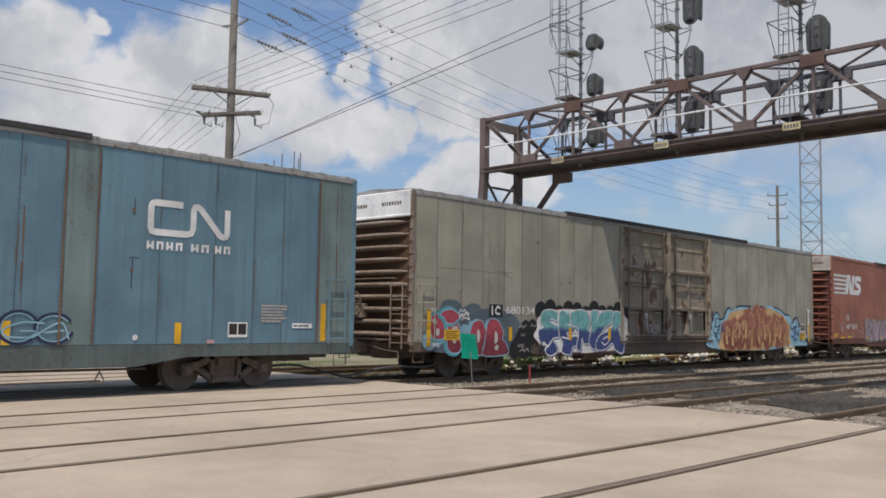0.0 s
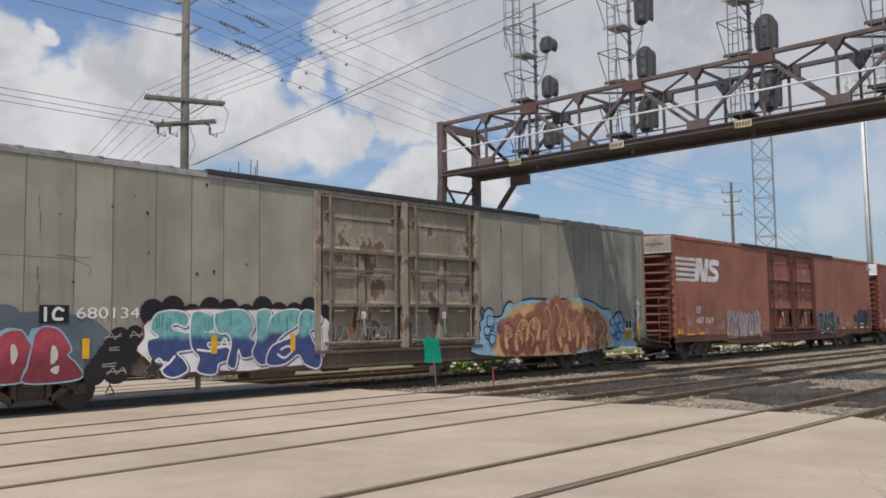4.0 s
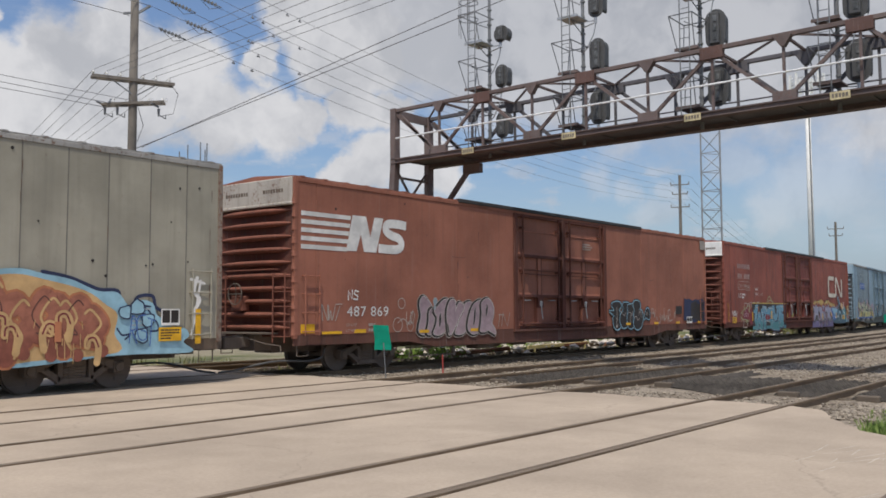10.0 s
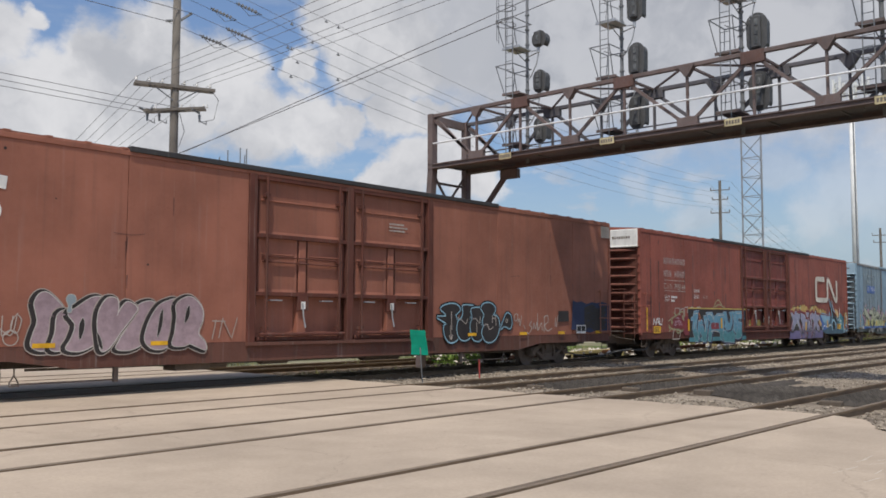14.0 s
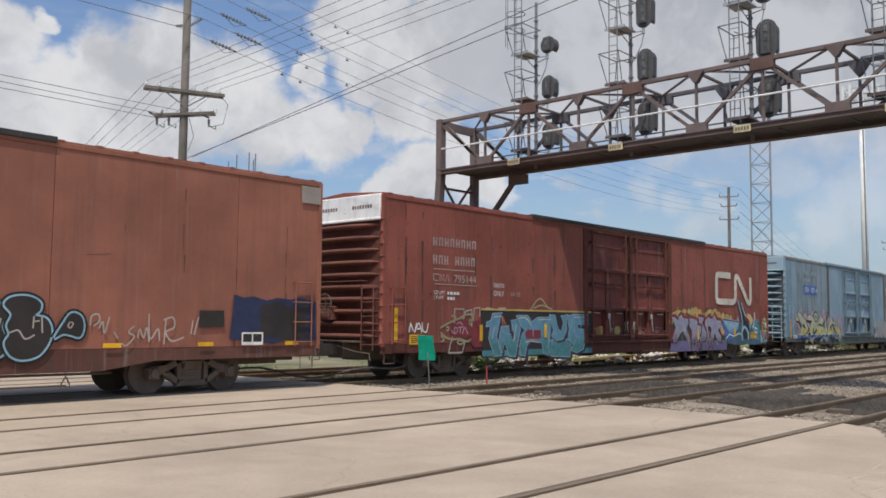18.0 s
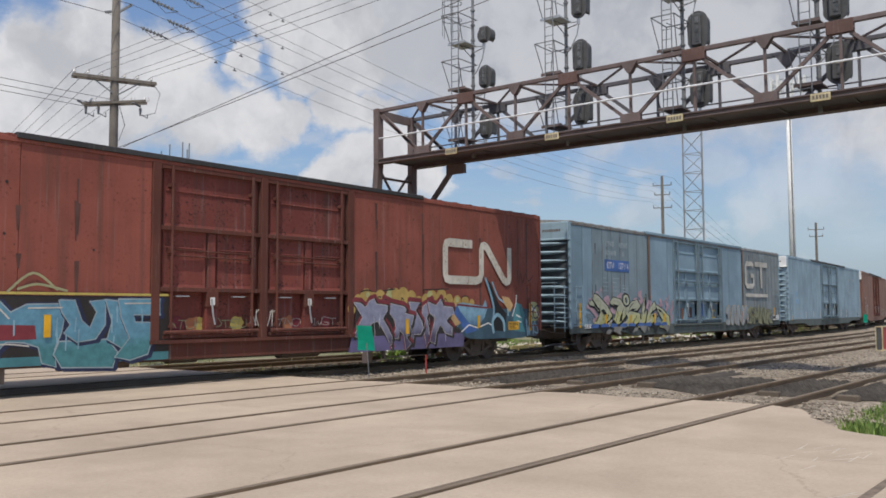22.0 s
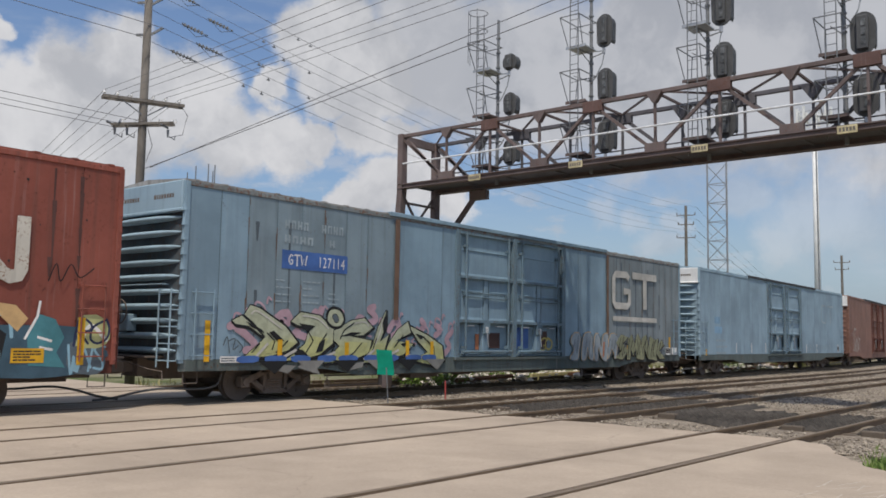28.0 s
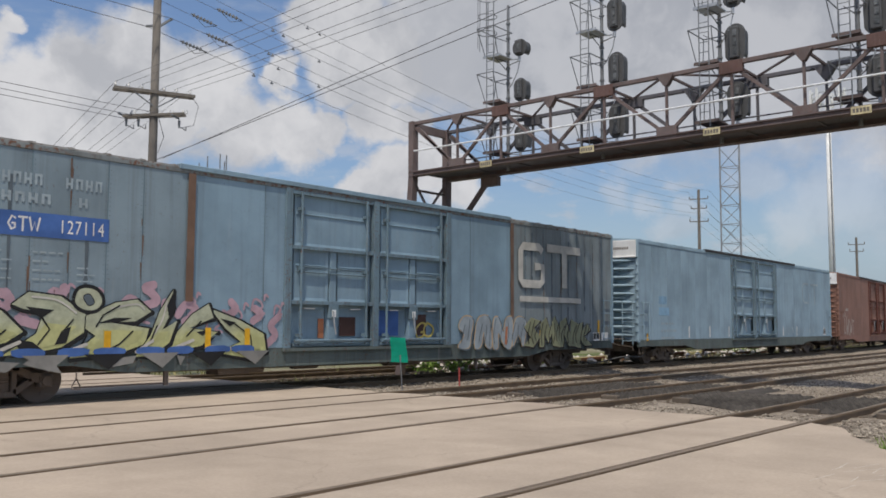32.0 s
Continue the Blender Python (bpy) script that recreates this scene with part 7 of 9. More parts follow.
    L.strokes([[(-12.46, 1.80), (-12.40, 1.91), (-12.35, 1.82), (-12.31, 1.93)], [(-12.28, 1.84), (-12.23, 1.95), (-12.19, 1.86), (-12.15, 1.93)], [(-11.25, 1.82), (-11.19, 1.93), (-11.11, 1.86), (-11.04, 1.93), (-10.96, 1.84)], [(-11.21, 1.68), (-11.13, 1.82), (-11.08, 1.70), (-10.98, 1.86), (-10.88, 1.77)], [(-11.23, 1.75), (-11.06, 1.78), (-10.84, 1.82)], [(-11.15, 1.63), (-10.98, 1.70), (-10.83, 1.65), (-10.93, 1.86)], [(-12.26, 0.88), (-12.24, 1.00), (-12.17, 0.91), (-12.12, 1.01), (-12.05, 0.89)]], 0.035, "white", "graffiti_tag", "small white sprayed tag")
    yellow_notice(L, -11.83, -11.23, 1.08, 1.37, 6)
    L.rect(-9.98, -9.40, 1.75, 2.10, "black", "data_board", "black lettering ground")
    L.strokes([[(-9.86, 1.81), (-9.86, 2.04)], [(-9.52, 2.0), (-9.62, 2.04), (-9.70, 1.95), (-9.68, 1.84), (-9.53, 1.83)]], 0.06, "white", "reporting_mark", "white painted marks")
    figures(car, "680134", -9.25, -7.90, 1.84, 2.06, "white", 0.034)
    L.discs([(-8.85 + 0.13 * i, 0.75 + 0.17 * i, 0.24) for i in range(5)] + [(-8.4, 0.85, 0.34), (-8.15, 1.2, 0.32), (-8.5, 1.2, 0.22), (-8.0, 1.5, 0.2)], "black", "graffiti_shadow")
    for z, k, x0, x1 in ((1.75, 12, -8.0, -7.5), (1.42, 13, -8.65, -8.2), (1.45, 14, -8.1, -7.6), (1.2, 15, -8.55, -8.25), (0.72, 16, -8.6, -8.1), (0.88, 18, -8.7, -8.3)):
        n = int((x1 - x0) / 0.07)
        L.strokes([[(x0 + 0.07 * i, z + 0.12 * ((i * k) % 3) / 2) for i in range(n)], [(x0, z + 0.04), (x1 - 0.1, z + 0.06)]], 0.018, "faded", "graffiti_tag")
    L.discs([(-7.6 + 0.47 * i, 1.95 + 0.10 * math.sin(i * 2.3), 0.30) for i in range(11)], "black", "graffiti_shadow", "black scalloped shadow")
    cloud(L, -7.95, -2.65, 0.62, 2.06, 9, 7, "crimson", "graffiti_outline", "", 0.08)
    cloud(L, -7.92, -2.68, 0.64, 2.03, 9, 7, "white", "graffiti_glow", "white ground of the piece", 0.08)
    sprayed(L, [[(-7.46, 1.94), (-7.12, 1.99), (-6.78, 1.91), (-6.80, 1.66), (-7.04, 1.73), (-7.20, 1.65), (-6.95, 1.54), (-6.50, 1.44), (-6.57, 1.19), (-7.03, 1.11), (-6.86, 0.93), (-6.77, 0.72), (-7.11, 0.59), (-7.36, 0.72), (-7.23, 0.91), (-7.61, 0.99), (-7.71, 1.35), (-7.45, 1.44), (-7.62, 1.61), (-7.59, 1.81)],
                [(-6.64, 1.94), (-6.16, 1.87), (-6.13, 1.58), (-6.39, 1.53), (-5.74, 1.48), (-5.65, 1.31), (-6.25, 1.31), (-6.16, 1.14), (-5.71, 1.17), (-5.65, 0.93), (-5.98, 0.83), (-6.07, 0.61), (-6.51, 0.69), (-6.46, 0.98), (-6.67, 1.26)],
                [(-6.04, 1.92), (-5.33, 2.00), (-5.04, 1.66), (-5.14, 1.40), (-4.89, 1.20), (-4.99, 1.00), (-5.33, 0.94), (-5.46, 1.14), (-5.54, 0.73), (-5.74, 0.82), (-5.63, 1.24), (-5.74, 1.49), (-6.00, 1.53)],
                [(-4.94, 1.95), (-4.55, 1.96), (-4.71, 1.48), (-4.43, 1.92), (-3.73, 2.01), (-3.71, 1.71), (-4.31, 1.36), (-4.73, 0.76), (-5.06, 1.00), (-4.93, 1.37)],
                [(-3.71, 1.80), (-3.51, 2.01), (-3.02, 1.86), (-3.11, 1.63), (-3.39, 1.50), (-3.24, 1.19), (-3.03, 0.88), (-3.12, 0.61), (-3.53, 0.73), (-3.73, 0.96), (-4.15, 0.75), (-4.65, 0.77), (-4.51, 1.16), (-3.94, 1.35), (-3.71, 1.50)]], "sea_fade",
            [(0.11, 0.02, -0.02, "purple", "graffiti_shadow"), (0.07, 0, 0, "white", "graffiti_outline")])
    # dark drips in the upper half, pale lines in the lower
    drips(L, -7.6, -2.9, 1.65, 1.95, 22, 45, "teal", 0.05)
    L.strokes([[(-7.64, 0.82), (-7.45, 0.99), (-7.28, 0.85), (-7.08, 1.03)], [(-5.93, 1.22), (-5.82, 1.38), (-5.71, 1.16)], [(-4.25, 1.09), (-4.05, 1.16), (-3.90, 1.06), (-4.15, 0.89), (-4.35, 0.98)], [(-6.52, 1.15), (-6.16, 1.11), (-6.11, 1.22)]], 0.05, "white", "graffiti_highlight")
    sprayed(L, [[(-7.77, 0.76), (-7.64, 0.89), (-7.60, 1.04), (-7.51, 0.88), (-7.35, 0.85), (-7.48, 0.75), (-7.45, 0.57), (-7.61, 0.68), (-7.77, 0.58), (-7.71, 0.71)]], "soot", [(0.015, 0, 0, "faded", "graffiti_outline")], False, "dark star in the piece")
    scribble(L, -3.0, -2.0, 0.9, 1.7, 2, 17, "faded", 0.03)
    reflectors(L, [(-12.45, 0.9, 1.9), (-9.05, 1.05, 1.45), (-6.1, 1.05, 1.45), (-3.9, 1.05, 1.45)])
    # the flame piece: a dome of blue, then tan, then rust-red tongues
    L.strokes([[(3.17, 1.42), (3.14, 1.64), (3.30, 1.78), (3.20, 1.90), (3.18, 2.03), (3.27, 2.10), (3.38, 1.97), (3.54, 2.09), (3.74, 2.04), (3.81, 1.84), (4.20, 1.87), (4.38, 2.16), (4.60, 2.30), (4.86, 2.19)], [(5.27, 2.34), (5.70, 2.40), (6.14, 2.40), (6.57, 2.40)], [(7.20, 2.34), (7.51, 2.41), (7.95, 2.41)], [(8.79, 2.43), (9.31, 2.34), (9.67, 2.22), (10.01, 2.10), (10.42, 2.08), (10.50, 1.86), (10.78, 1.72), (10.89, 1.95), (11.25, 1.98), (11.34, 1.75), (11.50, 1.66)]], 0.075, "navy", "graffiti_outline", "dark blue edge of the flame piece")
    L.patch(ring_of([(3.04, 0.72), (3.07, 1.19), (3.20, 1.46), (3.16, 1.64), (3.32, 1.77), (3.38, 1.95), (3.56, 2.06), (3.74, 2.00), (3.84, 1.80), (4.20, 1.85), (4.43, 2.16), (4.64, 2.26), (4.96, 2.21), (5.27, 2.32), (6.00, 2.37), (6.72, 2.34), (7.20, 2.31), (7.79, 2.43), (8.36, 2.48), (8.82, 2.39), (9.40, 2.29), (9.97, 2.07), (10.43, 2.04), (10.74, 1.72), (11.01, 1.89), (11.28, 1.81), (11.38, 1.57), (11.67, 1.42), (11.84, 1.18), (12.07, 1.28), (12.22, 1.11), (12.07, 0.96), (12.26, 0.73), (10.43, 0.73), (7.66, 0.56)]), "sky", "graffiti_glow", "pale blue ground of the flame piece")
    L.patch(ring_of([(3.83, 0.68), (3.87, 1.17), (3.98, 1.50), (4.37, 1.73), (4.63, 2.06), (5.01, 2.16), (5.46, 2.23), (6.14, 2.28), (6.87, 2.23), (7.63, 2.31), (8.28, 2.37), (8.79, 2.29), (9.68, 2.08), (10.16, 1.79), (10.43, 1.58), (10.37, 1.18), (10.45, 0.79), (8.64, 0.69), (7.66, 0.58), (5.49, 0.60)]), "tan", "graffiti_filling", "orange-tan flame letters")
    L.strokes([[(3.36, 1.28), (3.51, 1.37), (3.67, 1.26), (3.54, 1.15), (3.38, 1.20)], [(3.48, 1.57), (3.61, 1.73), (3.80, 1.66), (3.76, 1.41), (3.58, 1.44), (3.53, 1.57)], [(10.66, 1.72), (10.89, 1.78), (11.21, 1.75)], [(11.18, 1.40), (11.34, 1.45), (11.42, 1.25), (11.22, 1.22)], [(10.43, 1.29), (10.55, 1.15), (10.74, 1.17), (10.62, 1.06)], [(11.01, 1.78), (11.22, 1.60), (11.06, 1.46)], [(3.07, 1.32), (3.12, 1.17), (3.05, 1.08)]], 0.04, "navy", "graffiti_outline", "blue lines in the pale ground")
    bars(L, 10.75, 11.25, 1.15, 1.75, 7, "haze", 21, 0.4)
    rnd = random.Random(77)
    tongues = []
    for i in range(22):
        x = 4.35 + i * 0.27 + rnd.uniform(-0.08, 0.08)
        h = 0.55 + 1.05 * math.sin(math.pi * (0.1 + 0.8 * i / 21)) * rnd.uniform(0.5, 1.0)
        s = rnd.choice((-1, 1))
        z_ = rnd.uniform(-0.1, 0.35)
        tongues.append([(x, 0.85 + z_), (x + 0.14 * s, 0.85 + h * 0.3), (x - 0.10 * s, 0.85 + h * 0.6), (x + 0.12 * s, 0.85 + h * 0.92), (x + 0.26 * s, 0.85 + h * 0.84)])
    L.strokes(tongues, 0.44, "orange", "graffiti_shading", "rust-red tongues of flame")
    L.strokes(tongues, 0.34, "flame_fade", "graffiti_shading")
    L.strokes([[(p[0] + 0.16, p[1]) for p in t] for t in tongues[::2]], 0.05, "tan", "graffiti_highlight")
    L.strokes([[(p[0] - 0.02, p[1] + 0.04) for p in t] for t in tongues[1::3]], 0.025, "umber", "graffiti_outline")
    L.discs([(4.6 + 0.55 * i, 0.80 + 0.04 * math.sin(i * 2.0), 0.13) for i in range(11)], "flame_fade", "graffiti_shading")
    crooks = []
    for i in range(11):
        x, z = 4.45 + i * 0.55 + rnd.uniform(-0.12, 0.12), rnd.uniform(1.15, 1.75) * (0.86 + 0.14 * math.sin(math.pi * i / 10))
        s = rnd.choice((-1, 1))
        crooks.append([(x, z - 0.42), (x - 0.03 * s, z - 0.1), (x + 0.06 * s, z + 0.08), (x + 0.2 * s, z + 0.06), (x + 0.22 * s, z - 0.08)])
    L.strokes(crooks, 0.15, "tan", "graffiti_highlight")
    L.strokes([c[1:] for c in crooks], 0.035, "crimson", "graffiti_outline")
    drips(L, 4.3, 10.2, 0.75, 1.5, 34, 78, "tan", 0.03)
    for x, z, r in ((3.62, 1.70, 0.17), (3.45, 1.40, 0.13), (3.70, 1.15, 0.15), (10.9, 1.72, 0.16), (11.15, 1.45, 0.14), (11.0, 1.12, 0.15), (10.6, 1.62, 0.13)):
        cloud(L, x - r * 1.35, x + r * 1.2, z - r * 1.1, z + r * 1.25, 3, int(x * 7), "navy", "graffiti_outline", "", 0.3)
        cloud(L, x - r * 1.12, x + r * 0.97, z - r * 0.9, z + r * 1.02, 3, int(x * 7), "sky", "graffiti_filling", "", 0.3)
    scribble(L, 3.7, 4.2, 1.3, 1.7, 2, 9, "royal", 0.025)
    scribble(L, 10.7, 11.3, 0.9, 1.6, 3, 19, "royal", 0.025)
    label_board(L, 11.46, 11.93, 1.34, 1.70)
    yellow_notice(L, 11.40, 11.98, 1.0, 1.30, 8)
    scribble(L, 12.2, 12.55, 0.9, 2.45, 1, 25, "white", 0.06)
    L.strokes([[(12.38, 2.4), (12.3, 2.1), (12.45, 1.9), (12.3, 1.6), (12.42, 1.3)]], 0.09, "white", "graffiti_tag")
    reflectors(L, [(12.42, 0.92, 1.7)])
    L.rect(9.05, 9.19, 1.05, 1.45, "orange", "reflector_strip", "dusty reflector strip under spray paint")
    E = Layer(car, -0.155)
    for x0, x1, k, ink in ((-2.7, -1.75, 201, "faded"), (-1.3, -0.4, 202, "grey2"), (0.45, 1.3, 203, "faded"), (1.75, 2.65, 204, "olive")):
        scribble(E, x0, x1, 1.22, 1.62, 5, k, ink, 0.03)
    E.rect(-1.95, -1.82, 1.2, 1.65, "orange", "reflector_strip")
    E.rect(1.55, 1.66, 1.2, 1.65, "orange", "reflector_strip")
    # rusty riveted patch lines
    L.strokes([[(-13.0, 2.76), (-12.1, 2.74)], [(-12.1, 3.05), (-9.3, 3.0)]], 0.014, "rust", "seam_line", "", False, False)


def paint_red(car):
    L = Layer(car, 0.005)
    rust_drips(L, [-12.33, -9.6, -7.4, -6.3, -5.2, 4.4, 6.3, 7.8, 9.2, 10.6, 12.0], 16, 211, "umber", 0.012, 0.7)
    spots(L, -12.0, -4.0, 6, 212)
    L.strokes([[(-6.6, 3.32), (-6.2, 3.30), (-5.9, 3.34)], [(7.0, 2.9), (7.5, 2.95)]], 0.012, "umber", "scar", "dull scrape in the paint")
    for i in range(5):
        z = 4.16 - i * 0.215
        L.patch([(-12.87, z - 0.055), (-11.22 + 0.035 * (4 - i) - 0.0, z - 0.055), (-11.19 + 0.035 * (4 - i), z + 0.06), (-12.87, z + 0.06)], "white", "emblem_bar", "white emblem bar")
    nshape = [[(-11.24, 3.27), (-10.84, 3.27), (-10.62, 3.90), (-10.47, 4.25), (-11.0, 4.25)], [(-10.62, 4.25), (-10.47, 4.25), (-10.16, 3.27), (-10.55, 3.27), (-10.80, 4.25)], [(-10.42, 3.27), (-10.05, 3.27), (-9.76, 4.25), (-10.13, 4.25)]]
    for p in nshape:
        L.patch(p, "white", "emblem_shape", "white slanted emblem shape")
    L.strokes([[(-8.78, 4.10), (-9.15, 4.13), (-9.58, 4.10), (-9.66, 3.93), (-9.45, 3.80), (-9.10, 3.72), (-8.98, 3.56), (-9.12, 3.42), (-9.5, 3.39), (-9.96, 3.40)]], 0.25, "white", "emblem_shape", "white curved emblem shape", True, False)
    L.strokes([[(-11.15, 1.95), (-11.15, 2.2), (-11.0, 1.96), (-11.0, 2.2)], [(-10.76, 2.17), (-10.88, 2.2), (-10.93, 2.12), (-10.78, 2.04), (-10.8, 1.96), (-10.94, 1.97)]], 0.045, "white", "reporting_mark", "white painted marks", False)
    figures(car, "487 869", -11.20, -9.55, 1.50, 1.77, "white", 0.014, 1.1)
    figures(car, "LD LMT", -11.22, -10.82, 1.24, 1.31, "faded", 0.014)
    figures(car, "LT WT", -11.22, -10.86, 1.08, 1.15, "faded", 0.014)
    bars(L, -10.35, -10.05, 1.06, 1.34, 2, "faded", 7)
    L.rect(-12.86, -12.38, 1.08, 1.31, "reflector", "reflector_strip", "yellow reflector strip")
    L.rect(-12.12, -11.38, 1.04, 1.11, "reflector", "reflector_strip")
    L.rect(-10.92, -10.46, 1.05, 1.15, "reflector", "reflector_strip")
    scribble(L, -12.15, -11.42, 1.35, 1.86, 3, 3, "faded", 0.028)
    ring = lambda x, z, r: [(x + r * math.cos(a), z + r * math.sin(a)) for a in (0.5 * i for i in range(14))]
    L.strokes([ring(-8.98, 1.86, 0.15), ring(-9.15, 1.25, 0.2), ring(-8.6, 1.2, 0.14), [(-9.15, 1.3), (-8.9, 1.42), (-8.6, 1.25), (-8.5, 1.6)]], 0.022, "faded", "graffiti_tag", "thin sprayed doodle")
    scribble(L, -8.8, -8.4, 1.25, 1.7, 2, 29, "faded", 0.022)
    sprayed(L, [[(-8.18, 1.86), (-8.10, 2.02), (-7.97, 2.07), (-7.82, 1.99), (-7.62, 1.79), (-7.60, 1.68), (-7.77, 1.61), (-7.72, 1.44), (-7.75, 1.17), (-7.80, 0.98), (-8.04, 0.95), (-8.22, 1.05), (-8.18, 1.28), (-8.11, 1.50), (-8.15, 1.70)],
                [(-7.73, 1.61), (-7.60, 1.72), (-7.44, 1.65), (-7.38, 1.39), (-7.47, 1.11), (-7.62, 0.95), (-7.84, 0.98), (-7.76, 1.28)],
                [(-7.51, 1.65), (-7.34, 1.78), (-7.05, 1.97), (-6.84, 1.99), (-6.73, 1.83), (-6.85, 1.61), (-6.87, 1.27), (-6.95, 1.05), (-7.25, 0.92), (-7.53, 0.97), (-7.43, 1.17), (-7.36, 1.44)],
                [(-6.06, 1.78), (-5.86, 1.91), (-5.64, 1.91), (-5.58, 1.72), (-5.76, 1.43), (-5.86, 1.07), (-6.16, 0.92), (-6.47, 0.95), (-6.39, 1.15), (-6.20, 1.44)],
                [(-6.85, 1.77), (-6.69, 1.98), (-6.49, 1.96), (-6.45, 1.77), (-6.48, 1.61), (-6.40, 1.76), (-6.25, 1.91), (-6.03, 1.79), (-6.10, 1.64), (-6.36, 1.32), (-6.63, 0.97), (-6.80, 0.92), (-6.86, 1.16), (-6.90, 1.50)],
                [(-5.58, 1.78), (-5.40, 1.91), (-5.11, 1.98), (-5.08, 1.79), (-5.17, 1.49), (-5.22, 1.13), (-5.37, 0.93), (-5.66, 0.94), (-5.84, 1.13), (-5.75, 1.49)],
                [(-5.11, 1.86), (-4.92, 2.01), (-4.69, 2.02), (-4.46, 1.80), (-4.44, 1.54), (-4.54, 1.24), (-4.37, 1.05), (-4.34, 0.88), (-4.59, 0.96), (-4.75, 1.02), (-4.89, 0.97), (-5.18, 1.00), (-5.13, 1.25), (-5.09, 1.61)]], "rose_fade",
            [(0.17, -0.05, -0.01, "faded", "graffiti_glow"), (0.13, -0.05, -0.01, "soot", "graffiti_shadow"), (0.035, 0, 0, "grey2", "graffiti_outline")])
    sprayed(L, [[(-7.28, 1.42), (-7.20, 1.58), (-7.17, 1.38), (-7.26, 1.14)], [(-5.50, 1.61), (-5.43, 1.76), (-5.44, 1.43), (-5.55, 1.16)], [(-4.85, 1.74), (-4.78, 1.84), (-4.78, 1.62), (-4.89, 1.47)], [(-6.90, 1.27), (-6.82, 1.16), (-6.77, 0.95), (-6.85, 1.02)]], "soot", [(0.02, 0, 0, "grey2", "graffiti_outline")], label="dark gap in the letter")
    sprayed(L, [[(-7.56, 1.94), (-7.50, 2.03), (-7.39, 2.01), (-7.37, 1.90), (-7.45, 1.83), (-7.45, 1.70), (-7.53, 1.70), (-7.51, 1.82)]], "haze", [(0.03, 0, 0, "grey2", "graffiti_outline")], label="pale sprayed dot")
    L.rect(-8.2, -7.75, 1.0, 1.09, "reflector", "reflector_strip"), L.rect(-5.7, -5.3, 1.0, 1.09, "reflector", "reflector_strip")
    scribble(L, -4.3, -3.6, 1.1, 1.6, 2, 41, "faded", 0.025)
    sprayed(L, [[(3.58, 1.84), (3.71, 1.94), (4.08, 2.00), (4.36, 1.94), (4.44, 1.83), (4.34, 1.75), (4.24, 1.66), (4.29, 1.55), (4.25, 1.34), (4.35, 1.07), (4.27, 0.93), (4.02, 0.88), (3.81, 1.00), (3.72, 1.23), (3.74, 1.38), (3.88, 1.41), (3.65, 1.51), (3.41, 1.62), (3.79, 1.63), (3.74, 1.74)],
                [(4.56, 1.94), (4.87, 1.96), (5.13, 1.92), (5.00, 1.78), (4.96, 1.69), (4.90, 1.56), (4.94, 1.11), (4.85, 0.98), (4.63, 0.93), (4.42, 1.01), (4.31, 1.23), (4.36, 1.48), (4.51, 1.58), (4.59, 1.75)],
                [(4.96, 1.83), (5.16, 1.89), (5.64, 1.87), (5.59, 1.72), (5.48, 1.61), (5.42, 1.45), (5.52, 1.22), (5.48, 0.99), (5.33, 0.90), (5.09, 0.94), (4.96, 1.11), (4.93, 1.39), (5.01, 1.60)],
                [(5.44, 1.88), (5.58, 2.02), (5.89, 2.04), (6.11, 1.93), (6.11, 1.78), (6.02, 1.68), (6.23, 1.63), (6.34, 1.45), (6.32, 1.20), (6.13, 0.93), (5.82, 0.85), (5.59, 0.94), (5.48, 1.16), (5.56, 1.33), (5.51, 1.49), (5.58, 1.70)],
                [(6.41, 1.25), (6.56, 1.51), (6.72, 1.73), (6.92, 1.68), (6.99, 1.47), (6.92, 1.27), (6.73, 1.31), (6.57, 1.33)]], "soot",
            [(0.16, 0, 0, "black", "graffiti_shadow"), (0.075, 0, 0, "sky", "graffiti_outline")])
    L.strokes([[(4.05, 1.77), (4.05, 1.44), (4.07, 1.25)], [(4.00, 1.36), (4.04, 0.96)], [(3.96, 1.07), (4.04, 0.96), (4.09, 1.08)], [(5.22, 1.45), (5.23, 1.16)], [(4.34, 1.60), (4.51, 1.53), (4.70, 1.42), (4.80, 1.56)], [(5.04, 1.56), (5.20, 1.56), (5.33, 1.43), (5.39, 1.61)],
               [(5.57, 1.36), (5.72, 1.40), (5.85, 1.24), (6.02, 1.31)], [(6.00, 1.66), (5.99, 1.45)], [(6.01, 1.57), (6.10, 1.58)], [(6.15, 1.66), (6.17, 1.36)], [(6.70, 1.56), (6.67, 1.48), (6.73, 1.45), (6.77, 1.54), (6.70, 1.56)]], 0.03, "faded", "graffiti_highlight", "thin pale lines in the letters")
    L.strokes([[(7.12, 1.51), (7.14, 1.68), (7.28, 1.72), (7.31, 1.59), (7.20, 1.49)], [(7.31, 1.45), (7.38, 1.57), (7.42, 1.34), (7.48, 1.51), (7.52, 1.66)], [(7.63, 1.36), (7.71, 1.25)], [(8.06, 1.48), (7.95, 1.36), (8.08, 1.27), (7.91, 1.09), (7.82, 1.13)],
               [(8.16, 1.25), (8.20, 1.43), (8.29, 1.24), (8.36, 1.46), (8.42, 1.17)], [(8.40, 1.74), (8.44, 1.22), (8.62, 1.43), (8.66, 1.19)], [(8.77, 1.12), (8.80, 1.64)], [(8.75, 1.62), (8.97, 1.67), (9.00, 1.46), (8.81, 1.36), (8.95, 1.17), (9.23, 1.24)], [(9.46, 1.60), (9.42, 1.33)], [(9.60, 1.68), (9.50, 1.31)]], 0.035, "faded", "graffiti_tag", "thin pale sprayed tag")
    L.patch([(9.63, 1.83), (10.26, 1.84), (10.27, 1.48), (9.61, 1.46)], "soot", "paint_patch", "dark painted-out patch")
